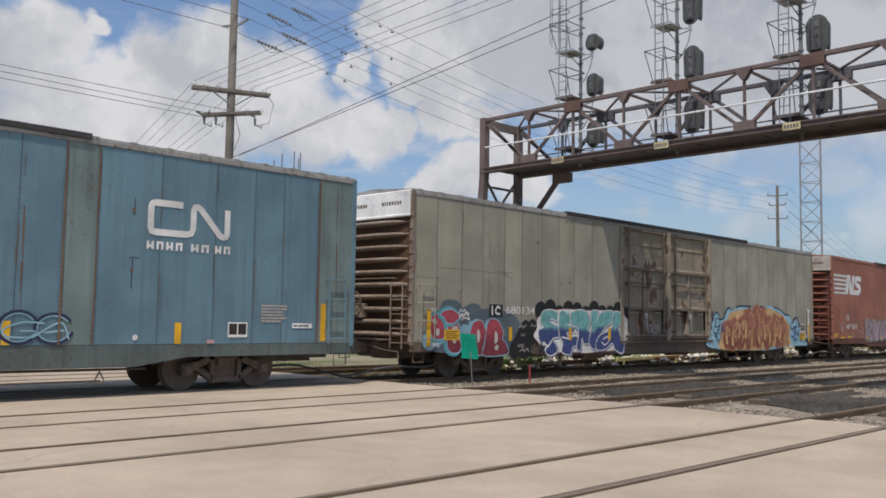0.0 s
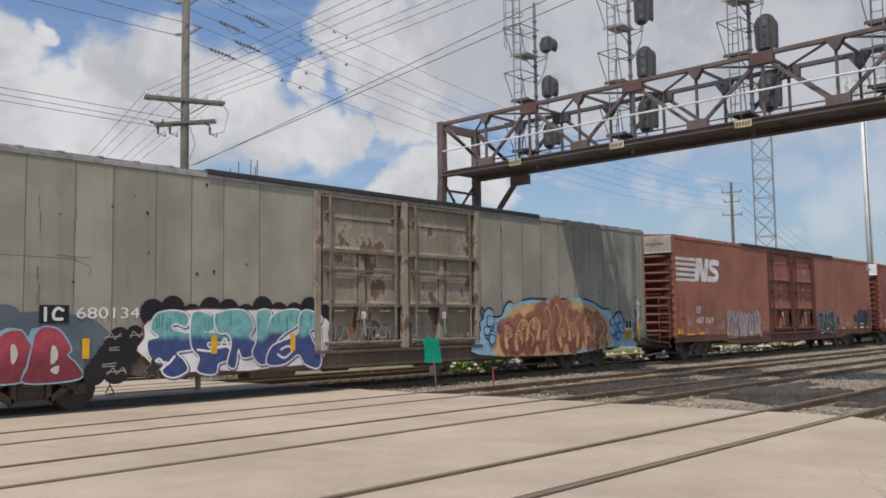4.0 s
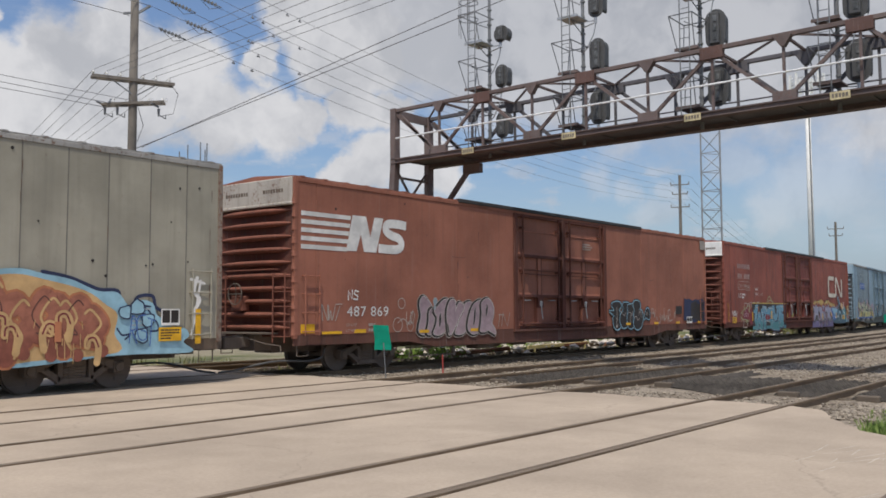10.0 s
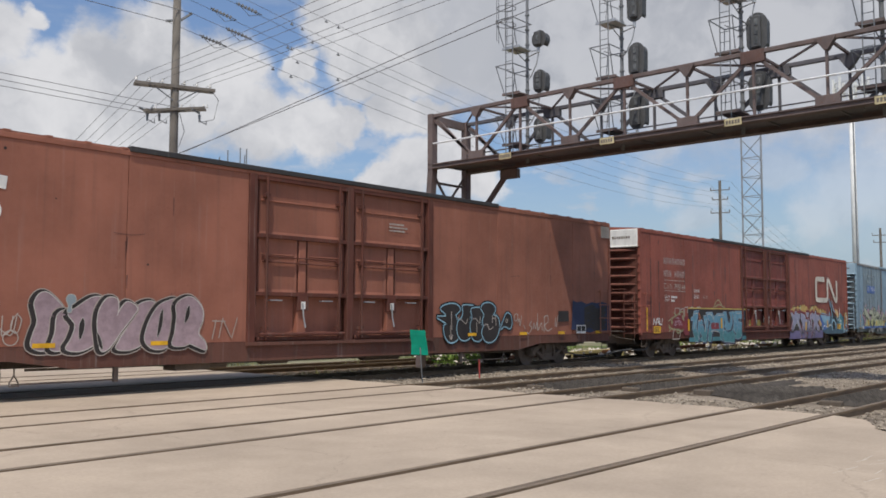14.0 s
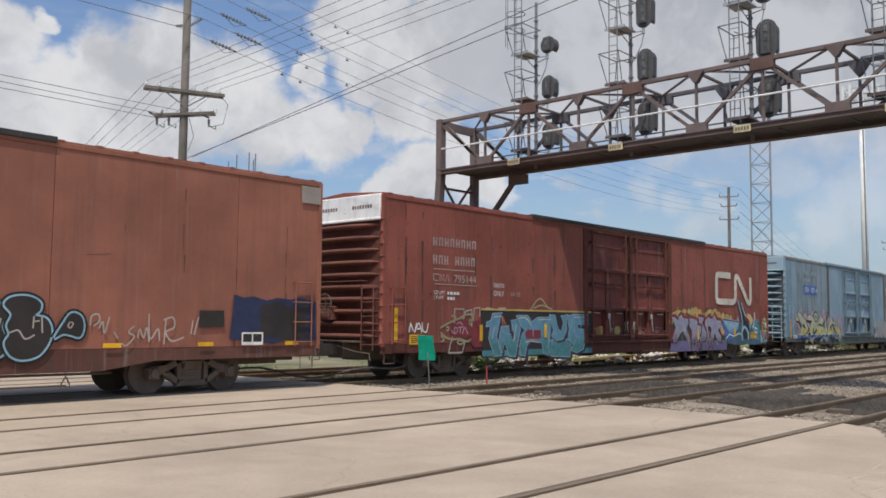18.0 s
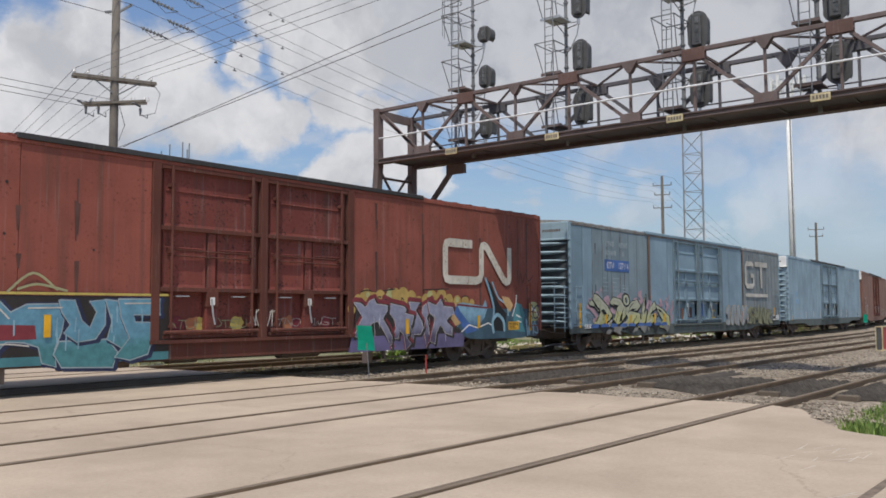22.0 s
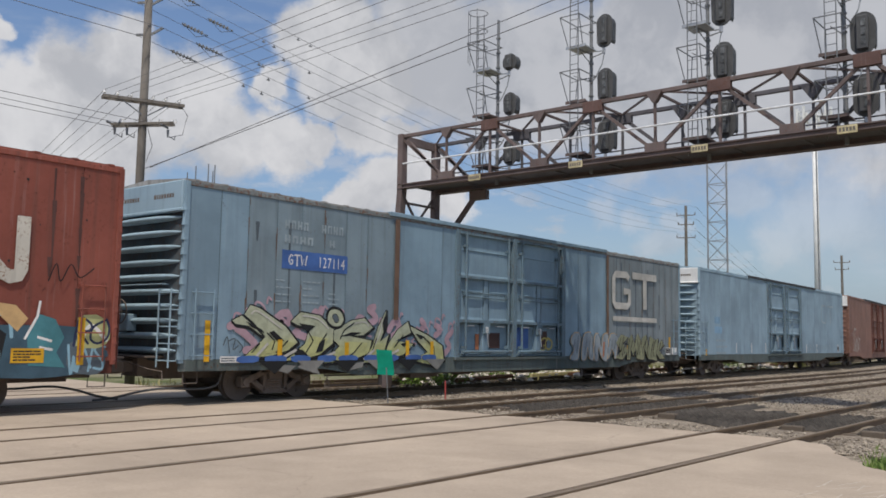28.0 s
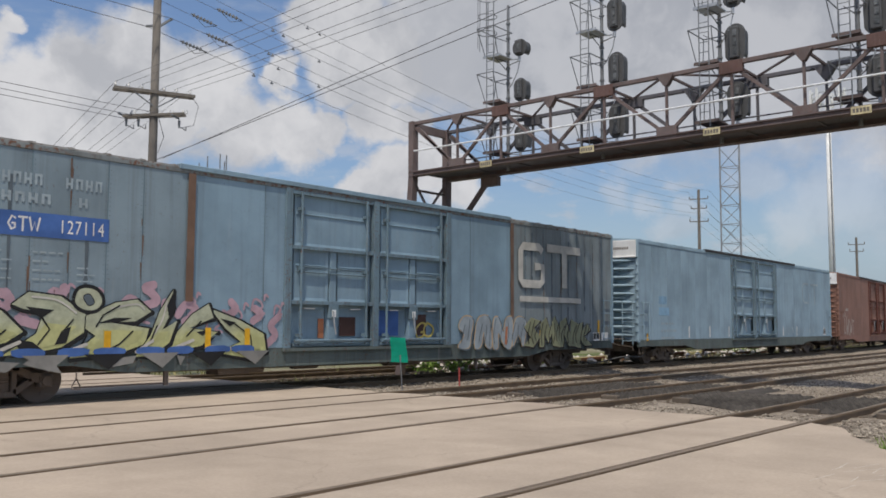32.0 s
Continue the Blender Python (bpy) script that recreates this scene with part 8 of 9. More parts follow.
    L.patch([(10.52, 2.21), (10.79, 2.14), (11.07, 2.18), (11.43, 2.09), (11.76, 2.16), (12.14, 2.13), (12.45, 2.19), (12.95, 2.09), (12.93, 1.60), (12.98, 1.16), (12.48, 1.11), (12.04, 1.15), (11.63, 1.07), (11.14, 1.15), (10.42, 1.19), (10.48, 1.71)], "navy", "graffiti_glow", "dark blue sprayed block")
    for k in range(9):
        z = 1.2 + 0.09 * k
        L.strokes([[(11.3, z), (11.6 + 0.1 * (k % 3), z + 0.1), (12.1, z - 0.03), (12.7 - 0.12 * (k % 2), z + 0.07)]], 0.10, "soot", "graffiti_shading")
    L.rect(12.42, 13.03, 4.52, 4.94, "faded", "paint_patch", "pale primed corner")
    for x in (5.0, 7.6, 9.8, 12.2):
        L.rect(x - 0.2, x + 0.2, 1.05, 1.14, "reflector", "reflector_strip")
    label_board(L, 10.75, 11.35, 1.06, 1.35)
    Layer_door = Layer(car, -0.035)
    bars(Layer_door, 1.5, 2.22, 3.93, 4.20, 3, "faded", 13)


def paint_darkred(car):
    L = Layer(car, 0.005)
    rust_drips(L, [-12.18, -11.5, -9.2, -8.4, -6.2, -5.0, 4.2, 6.3, 9.3, 11.6, 12.2], 60, 206, "umber", 0.045, 1.4)
    spots(L, -12.0, -4.0, 14, 207), spots(L, 3.6, 12.6, 14, 208)
    letter_bars(L, -11.08, -9.10, 3.80, 4.05, 8, "ghost")
    letter_bars(L, -11.08, -9.15, 3.28, 3.54, 8, "ghost", (3,))
    L.rect(-11.05, -9.2, 3.13, 3.15, "faded", "painted_line"), L.rect(-11.0, -9.1, 2.70, 2.72, "faded", "painted_line")
    L.strokes([[(-10.85, 2.98), (-11.05, 3.0), (-11.05, 2.82), (-10.88, 2.8)], [(-10.78, 2.8), (-10.78, 3.0), (-10.62, 2.8), (-10.62, 3.0)], [(-10.54, 2.8), (-10.46, 3.0), (-10.38, 2.8)]], 0.03, "faded", "reporting_mark", "faded painted marks", False)
    figures(car, "795144", -10.15, -9.15, 2.78, 3.0, "faded", 0.014)
    figures(car, "LD LMT", -11.02, -10.55, 2.42, 2.52, "white", 0.014)
    figures(car, "LT WT", -11.02, -10.62, 2.27, 2.37, "white", 0.014)
    bars(L, -10.45, -9.92, 2.24, 2.54, 2, "white", 18)
    figures(car, "WHVN", -8.30, -7.78, 2.68, 2.84, "white", 0.014)
    figures(car, "ONLY", -8.30, -7.78, 2.44, 2.60, "white", 0.014)
    figures(car, "W O", -7.45, -6.95, 2.44, 2.58, "faded", 0.014)
    reflectors(L, [(-12.56, 1.08, 2.0)])
    yellow_notice(L, -12.02, -11.41, 1.0, 1.27, 19)
    scribble(L, -12.05, -11.25, 1.32, 1.62, 3, 53, "white", 0.045)
    L.strokes([[(-10.14, 1.46), (-10.13, 2.01), (-9.71, 2.01), (-9.69, 1.67)], [(-9.78, 1.67), (-9.63, 1.95), (-9.35, 2.00), (-9.32, 1.70)], [(-9.26, 1.65), (-9.24, 2.04), (-8.96, 2.07), (-8.97, 1.82)], [(-10.38, 0.74), (-10.31, 0.99), (-10.21, 1.20)], [(-10.38, 0.74), (-9.78, 0.74), (-9.65, 1.07)], [(-8.73, 2.02), (-8.58, 2.06), (-8.34, 2.03)], [(-8.04, 2.06), (-7.70, 2.07), (-7.70, 1.99)]], 0.055, "faded", "graffiti_outline", "old white letter edges", False)
    L.patch(ring_of([(-10.27, 1.53), (-9.94, 1.66), (-9.62, 1.72), (-9.37, 1.45), (-9.47, 1.20), (-9.82, 1.17), (-10.13, 1.18), (-10.34, 1.32)]), "crimson", "graffiti_filling", "dark red heart of an old piece")
    L.strokes([[(-10.73, 1.47), (-10.53, 1.55), (-10.20, 1.66), (-9.90, 1.74), (-9.62, 1.85), (-9.35, 1.84), (-9.25, 1.67), (-9.34, 1.50), (-9.06, 1.43), (-9.15, 1.19), (-9.38, 1.13), (-9.55, 1.06), (-9.88, 1.14), (-10.21, 1.13), (-10.52, 1.19), (-10.72, 1.32)], [(-10.50, 1.44), (-10.45, 1.49), (-10.37, 1.44), (-10.45, 1.37), (-10.50, 1.44)], [(-9.48, 1.64), (-9.41, 1.70), (-9.34, 1.62), (-9.41, 1.55), (-9.48, 1.64)], [(-9.13, 1.18), (-9.05, 1.24), (-8.98, 1.17), (-9.05, 1.09), (-9.13, 1.18)], [(-10.03, 1.06), (-9.88, 1.10), (-9.69, 1.05), (-9.88, 0.98), (-10.03, 1.06)], [(-10.26, 1.81), (-10.07, 1.76), (-10.15, 1.69)], [(-10.72, 1.23), (-10.59, 1.12), (-10.69, 1.07)]], 0.05, "olive", "graffiti_tag", "yellow outlines of an old piece")
    L.strokes([[(-10.13, 1.47), (-10.12, 1.30), (-10.00, 1.37), (-10.04, 1.46), (-10.13, 1.47)], [(-9.97, 1.47), (-9.75, 1.49)], [(-9.87, 1.47), (-9.88, 1.31)], [(-9.77, 1.30), (-9.68, 1.47), (-9.54, 1.30)], [(-10.27, 1.39), (-10.16, 1.29)], [(-10.03, 1.58), (-9.89, 1.62), (-9.78, 1.56)]], 0.035, "pink", "graffiti_tag", "thin pink letters")
    L.patch([(-9.32, 1.65), (-8.84, 1.72), (-8.81, 0.90), (-9.24, 0.87), (-9.33, 1.19)], "crimson", "graffiti_shading", "dark red end of the piece")
    L.discs([(-9.2 + 0.2 * i, 1.1, 0.2) for i in range(3)], "crimson", "graffiti_glow")
    L.patch([(-8.8, 0.72), (-2.75, 0.72), (-2.75, 1.98), (-8.95, 1.98)], "soot", "graffiti_shadow", "dark ground of the blue-green piece")
    L.patch([(-8.85, 0.60), (-2.75, 0.60), (-2.75, 0.78), (-8.85, 0.78)], "teal", "graffiti_shading")
    sprayed(L, [[(-8.36, 1.89), (-7.91, 1.92), (-8.04, 1.60), (-8.17, 1.19), (-8.03, 0.91), (-7.91, 0.62), (-8.25, 0.60), (-8.54, 1.15), (-8.46, 1.51), (-8.66, 1.51), (-8.64, 1.62), (-8.44, 1.67)],
                [(-7.93, 1.49), (-7.56, 1.51), (-7.51, 1.35), (-7.87, 1.31), (-7.47, 1.27), (-7.34, 1.03), (-7.25, 1.28), (-7.37, 1.52), (-7.43, 1.68), (-7.01, 1.73), (-6.95, 1.41), (-7.11, 0.88), (-7.20, 0.57), (-7.53, 0.60), (-7.62, 0.85), (-7.77, 1.00), (-7.88, 0.70), (-8.04, 1.04)],
                [(-7.15, 1.84), (-6.54, 1.84), (-6.33, 1.64), (-6.01, 1.79), (-5.19, 1.81), (-5.29, 1.26), (-5.43, 0.91), (-5.39, 0.57), (-5.67, 0.65), (-5.75, 0.97), (-6.05, 1.07), (-6.40, 1.09), (-6.60, 0.90), (-6.68, 0.59), (-6.92, 0.59), (-6.97, 0.88), (-6.85, 1.25), (-6.70, 1.41), (-6.91, 1.54)],
                [(-5.32, 1.05), (-4.26, 1.07), (-4.03, 0.80), (-4.13, 0.50), (-5.26, 0.55), (-5.43, 0.81)],
                [(-5.34, 1.88), (-5.02, 1.88), (-4.86, 1.47), (-4.66, 1.32), (-4.51, 1.65), (-4.67, 1.86), (-4.33, 1.90), (-4.33, 1.39), (-4.54, 1.10), (-4.95, 1.05), (-5.22, 1.23), (-5.09, 1.40), (-5.28, 1.65)],
                [(-4.31, 1.90), (-3.97, 1.86), (-3.76, 1.46), (-3.63, 1.15), (-3.93, 0.90), (-4.26, 1.08), (-4.15, 1.45)],
                [(-4.01, 1.91), (-3.00, 1.92), (-2.99, 1.59), (-3.65, 1.60), (-3.61, 1.42), (-3.21, 1.41), (-3.16, 1.08), (-3.30, 0.74), (-3.72, 0.63), (-4.07, 0.70), (-3.73, 1.09), (-3.94, 1.54)]], "teal_fade",
            [(0.16, 0.05, -0.02, "navy", "graffiti_shadow"), (0.055, 0, 0, "haze", "graffiti_outline")], False)
    L.patch([(-6.63, 1.37), (-6.50, 1.41), (-5.84, 1.39), (-5.80, 1.12), (-6.61, 1.11), (-6.70, 1.25)], "crimson", "graffiti_shading", "dark red heart of the piece")
    L.strokes([[(-7.81, 1.47), (-7.91, 1.83), (-7.72, 1.57)]], 0.05, "orange", "graffiti_edge")
    L.strokes([[(-8.31, 1.79), (-7.97, 1.82)], [(-7.01, 1.77), (-6.64, 1.77), (-6.36, 1.53)], [(-5.98, 1.73), (-5.28, 1.74)], [(-8.27, 1.48), (-8.38, 1.14)], [(-7.17, 1.54), (-7.29, 1.02)], [(-3.87, 1.83), (-3.10, 1.84)], [(-6.66, 1.01), (-6.40, 1.04), (-5.96, 0.99)]], 0.03, "grey2", "graffiti_highlight")
    drips(L, -8.7, -2.9, 0.8, 1.8, 12, 92, "sky", 0.06)
    L.strokes([[(-8.9, 2.02), (-6.0, 2.02), (-2.8, 2.02)]], 0.05, "yellow", "graffiti_edge", "", False)
    L.strokes([[(-6.4, 2.05), (-5.9, 2.42), (-5.4, 2.1)], [(-6.2, 2.1), (-5.8, 2.2), (-5.2, 2.08)]], 0.05, "olive", "graffiti_tag")
    noodle(L, 7.25, 11.15, 2.50, 3.95, 0.27, "old_white")
    L.discs([(p[0], p[1], r) for p, r in zip([(3.14, 1.71), (3.40, 1.92), (3.74, 2.02), (4.03, 1.99), (4.32, 2.02), (4.63, 1.97), (4.97, 2.07), (5.33, 2.09), (5.71, 2.05), (6.07, 1.95), (6.40, 1.98), (6.72, 2.05), (7.17, 2.07), (7.57, 1.99), (7.99, 1.95), (8.42, 1.94), (8.78, 1.90)],
                                             (0.16, 0.2, 0.27, 0.2, 0.24, 0.17, 0.26, 0.27, 0.22, 0.16, 0.2, 0.24, 0.27, 0.2, 0.2, 0.2, 0.14))], "mustard", "graffiti_glow", "yellow sprayed bubbles")
    L.discs([(p[0], p[1], r) for p, r in zip([(4.71, 2.21), (4.69, 2.07), (6.59, 2.14), (7.99, 2.01), (3.79, 2.11)], (0.1, 0.14, 0.13, 0.09, 0.08))], "lime", "graffiti_glow")
    L.strokes([[(4.08, 1.97), (4.13, 2.06), (4.18, 1.94)], [(4.23, 1.96), (4.23, 2.06), (4.34, 2.05)], [(5.24, 1.93), (5.26, 2.04), (5.36, 1.98)], [(7.31, 1.93), (7.37, 2.04), (7.47, 1.95)], [(8.27, 2.10), (8.45, 2.13), (8.60, 2.09)], [(3.49, 2.19), (3.74, 2.24), (3.97, 2.21)], [(4.45, 2.23), (4.93, 2.29)], [(6.25, 2.29), (7.54, 2.34)]], 0.035, "soot", "graffiti_tag")
    L.patch([(3.0, 0.52), (8.3, 0.52), (8.4, 0.98), (3.15, 0.98)], "purple", "graffiti_shading", "violet foot of the piece")
    L.patch([(3.2, 0.95), (8.35, 0.95), (8.3, 1.78), (3.3, 1.75)], "soot", "graffiti_shadow")
    sprayed(L, [[(6.25, 1.78), (6.65, 1.97), (6.61, 1.72), (6.42, 1.47), (6.50, 1.21), (6.59, 0.81), (6.43, 0.58), (6.33, 0.95), (6.18, 1.34)],
                [(5.59, 1.91), (6.08, 1.89), (5.89, 1.66), (6.19, 1.34), (6.27, 1.13), (6.12, 0.96), (5.82, 0.96), (5.75, 0.65), (5.57, 0.59), (5.76, 1.16), (5.86, 1.35), (5.56, 1.54), (5.68, 1.73)],
                [(4.46, 1.97), (4.73, 1.87), (4.94, 1.83), (5.33, 1.78), (5.46, 1.69), (5.40, 1.58), (5.81, 1.50), (5.74, 1.32), (5.67, 1.20), (5.60, 0.98), (5.47, 0.86), (5.68, 0.69), (5.45, 0.52), (5.35, 0.96), (5.15, 1.10), (5.10, 0.86), (4.86, 0.87), (5.00, 1.17), (4.93, 1.41), (4.72, 1.60), (4.58, 1.78)],
                [(3.23, 1.88), (3.47, 1.87), (3.69, 1.75), (3.87, 1.94), (4.04, 1.99), (4.14, 1.85), (4.62, 1.80), (4.61, 1.67), (4.41, 1.43), (4.62, 1.19), (4.82, 0.91), (4.80, 0.59), (4.63, 0.88), (4.39, 1.18), (4.19, 1.37), (3.95, 1.31), (3.73, 1.12), (3.47, 0.92), (3.23, 0.95), (3.39, 1.22), (3.57, 1.49), (3.38, 1.72)],
                [(6.48, 1.92), (6.88, 1.81), (7.12, 2.01), (7.26, 1.79), (7.73, 1.76), (7.83, 1.58), (7.48, 1.44), (7.41, 1.32), (7.73, 1.11), (7.70, 0.89), (7.36, 0.97), (7.13, 1.24), (6.90, 1.00), (6.82, 0.65), (6.59, 0.74), (6.73, 1.13), (6.85, 1.45), (6.58, 1.58)]], "lilac_fade",
            [(0.22, 0.03, 0.05, "crimson", "graffiti_outline"), (0.14, 0.05, -0.03, "soot", "graffiti_shadow"), (0.035, 0, 0, "grey2", "graffiti_outline")], False)
    drips(L, 3.4, 8.2, 0.8, 1.6, 14, 106, "white", 0.02)
    # the blue piece: black ground, curved horns, pale wing
    cloud(L, 7.9, 12.95, 0.70, 1.75, 6, 13, "deepsea", "graffiti_glow", "dark blue sprayed ground", 0.12)
    L.patch([(7.78, 1.47), (7.95, 1.85), (8.17, 1.63), (8.53, 1.30), (8.90, 1.12), (9.12, 1.03), (8.46, 0.91), (8.17, 1.22)], "royal", "graffiti_shading", "bright blue edge of the wing")
    L.patch([(7.92, 1.87), (8.24, 1.92), (9.39, 1.81), (9.54, 2.03), (9.66, 1.74), (9.47, 1.42), (9.16, 1.20), (8.71, 1.18), (8.17, 1.61)], "blue_fade", "graffiti_filling", "pale blue wing")
    L.patch([(7.63, 1.42), (7.80, 1.57), (8.17, 1.26), (7.89, 1.17)], "tan", "graffiti_edge", "yellow corner of the piece")
    L.strokes([[(7.95, 1.85), (9.6, 1.75), (9.98, 1.96)]], 0.06, "crimson", "graffiti_edge", "", False, False)
    L.strokes([[(8.2, 0.98), (8.6, 1.2), (9.1, 1.1), (9.7, 1.25), (10.1, 1.08)]], 0.045, "white", "graffiti_highlight", "", False, False)
    L.patch([(9.55, 2.75), (9.85, 2.55), (10.35, 1.85), (10.8, 1.55), (10.7, 0.95), (9.9, 1.0), (10.05, 1.7)], "black", "graffiti_shadow")
    L.strokes([[(9.55, 2.72), (9.8, 2.3), (10.02, 1.75), (9.98, 1.4)]], 0.10, "blue_fade", "graffiti_highlight")
    L.strokes([[(9.95, 2.6), (10.3, 2.1), (10.8, 1.85), (10.9, 1.5)]], 0.07, "sky", "graffiti_highlight")
    L.strokes([[(10.0, 0.95), (9.95, 1.3), (10.25, 1.52), (10.6, 1.3), (10.65, 1.0)]], 0.12, "sky", "graffiti_outline")
    L.patch([(10.5, 2.15), (10.95, 2.1), (11.2, 1.85), (11.0, 1.6), (10.7, 1.85)], "tan", "graffiti_edge")
    L.patch([(11.25, 0.95), (11.2, 1.5), (11.4, 1.95), (11.75, 1.85), (11.95, 1.5), (11.8, 1.2), (12.0, 0.9)], "teal", "graffiti_filling", "blue-green horn")
    L.strokes([[(11.4, 1.5), (11.7, 1.42)], [(11.45, 1.3), (11.72, 1.25)], [(11.15, 1.45), (11.38, 1.9), (11.42, 2.2)]], 0.05, "white", "graffiti_highlight", "", False, False)
    cloud(L, 12.0, 12.9, 0.72, 1.5, 3, 17, "steel", "graffiti_glow", "", 0.2)
    scribble(L, 12.05, 12.85, 0.75, 1.4, 3, 18, "sky", 0.05)
    cloud(L, 12.15, 12.95, 1.25, 1.98, 3, 19, "lime", "graffiti_glow", "", 0.25)
    L.strokes([[(12.3, 1.4), (12.5, 1.75), (12.85, 1.45)]], 0.08, "white", "graffiti_highlight")
    scribble(L, 12.2, 12.9, 1.3, 1.9, 2, 57, "navy", 0.05)
    yellow_notice(L, 10.9, 11.55, 1.0, 1.28, 20)
    reflectors(L, [(-8.95, 1.07, 1.55), (-5.6, 1.15, 1.6), (5.5, 0.98, 1.42), (9.15, 1.1, 1.5), (12.3, 0.95, 1.9)])
    D = Layer(car, -0.02)
    scribble(D, -0.40, 0.45, 1.25, 1.75, 4, 58, "grey2", 0.03)
    E = Layer(car, -0.155)
    for x, ink, k in ((-2.6, "crimson", 91), (-2.2, "orange", 92), (-1.9, "yellow", 93), (-0.9, "yellow", 94), (0.75, "orange", 95), (1.1, "crimson", 96), (2.1, "crimson", 97)):
        cloud(E, x, x + 0.42, 1.18, 1.55, 4, k, ink, "graffiti_glow", "", 0.35)
    scribble(E, -2.7, -0.4, 1.25, 1.5, 9, 98, "olive", 0.02)
    scribble(E, 0.6, 2.7, 1.25, 1.5, 8, 99, "faded", 0.018)
    L.strokes([[(11.55, 2.6), (11.7, 2.95), (11.8, 2.6), (12.0, 2.95), (12.2, 2.7), (12.5, 2.9)]], 0.025, "black", "graffiti_tag")


def paint_lightblue(car):
    L = Layer(car, 0.008)
    rust_drips(L, [-12.1, -11.28, -10.39, -9.57, -8.77, -7.15, 6.36, 7.2, 8.3, 9.4, 10.5, 11.6], 60, 209, "rust", 0.016, 0.7)
    rust_drips(L, [-11.0, -10.0, -8.4, 7.6, 8.8, 9.9, 11.0], 26, 210, "steel", 0.05, 2.2)
    L.rect(-10.22, -7.93, 3.27, 3.74, "royal", "number_ground", "bright blue number ground")
    L.strokes([[(-9.87, 3.60), (-9.93, 3.64), (-10.00, 3.5), (-9.93, 3.38), (-9.87, 3.42), (-9.87, 3.5), (-9.92, 3.5)], [(-9.80, 3.63), (-9.64, 3.63)], [(-9.72, 3.63), (-9.72, 3.37)], [(-9.59, 3.63), (-9.54, 3.38), (-9.49, 3.55), (-9.44, 3.38), (-9.39, 3.63)]], 0.04, "white", "reporting_mark", "white painted marks", False)
    figures(car, "127114", -8.95, -8.05, 3.37, 3.64, "white", 0.024, 1.15)
    letter_bars(L, -10.15, -7.85, 4.28, 4.50, 11, "haze", (4, 5, 10))
    letter_bars(L, -10.15, -8.35, 3.92, 4.12, 7, "haze", (4, 5))
    bars(L, -10.4, -9.9, 2.4, 3.1, 4, "haze", 64, 0.16)
    bars(L, -9.5, -8.9, 2.4, 3.1, 4, "haze", 67, 0.2)
    bars(L, -8.6, -8.2, 2.4, 2.8, 3, "haze", 68, 0.2)
    reflectors(L, [(-12.36, 0.98, 1.92), (8.1, 1.05, 1.45), (12.0, 1.05, 1.8)])
    L.rect(-11.98, -11.28, 0.95, 1.10, "white", "notice", "white notice strip")
    bars(L, -11.95, -11.3, 0.97, 1.08, 2, "steel", 65)
    rnd = random.Random(5)
    for i in range(14):
        x, z = -11.5 + 0.62 * i, 1.72 + 0.22 * math.sin(i * 1.7)
        r, h = rnd.uniform(0.10, 0.20), rnd.uniform(0.05, 0.28)
        L.strokes([[(x - r, z + h - 0.1), (x - r * 0.6, z + h + r), (x + r * 0.5, z + h + r * 0.8), (x + r, z + h), (x + r * 0.3, z + h - r * 0.6), (x + r * 1.4, z + h - r)],
                   [(x + r * 1.3, z + h + r), (x + r * 1.5, z + h + r * 1.8), (x + r * 2.0, z + h + r * 1.5)]], 0.055, "pink", "graffiti_tag", "pink sprayed bubbles" if i == 0 else "")
    L.strokes([[(-10.18, 1.91), (-10.28, 2.03), (-10.19, 2.14), (-10.01, 2.15), (-9.90, 2.02), (-10.02, 1.89), (-10.15, 1.96)], [(-9.15, 2.07), (-9.05, 2.22), (-8.91, 2.13), (-8.85, 2.30)], [(-7.56, 1.99), (-7.43, 2.12), (-7.28, 2.07)], [(-7.04, 1.99), (-6.77, 2.08), (-6.89, 2.25), (-7.06, 2.36), (-6.86, 2.43)],
               [(-6.23, 1.80), (-6.03, 2.03), (-5.78, 1.93), (-5.90, 1.78)], [(-4.86, 1.83), (-4.68, 1.95), (-4.82, 2.11)], [(-4.17, 1.68), (-3.94, 1.84), (-4.13, 1.97)], [(-3.77, 1.11), (-3.49, 1.34), (-3.64, 1.56), (-3.40, 1.79)], [(-11.54, 1.76), (-11.22, 1.58), (-10.94, 1.31), (-11.26, 1.24)], [(-11.75, 1.80), (-11.55, 1.87)], [(-9.73, 1.67), (-9.39, 1.58)], [(-6.06, 1.65), (-5.43, 1.94)]], 0.19, "pink", "graffiti_glow", "pink sprayed curls")
    L.strokes([[(-11.91, 1.36), (-11.81, 1.55), (-11.73, 1.19)], [(-11.75, 1.46), (-11.58, 1.51), (-11.63, 1.26), (-11.49, 1.34)], [(-11.53, 1.48), (-11.35, 1.31), (-11.43, 1.19)]], 0.03, "steel", "graffiti_tag", "thin dark sprayed tag")
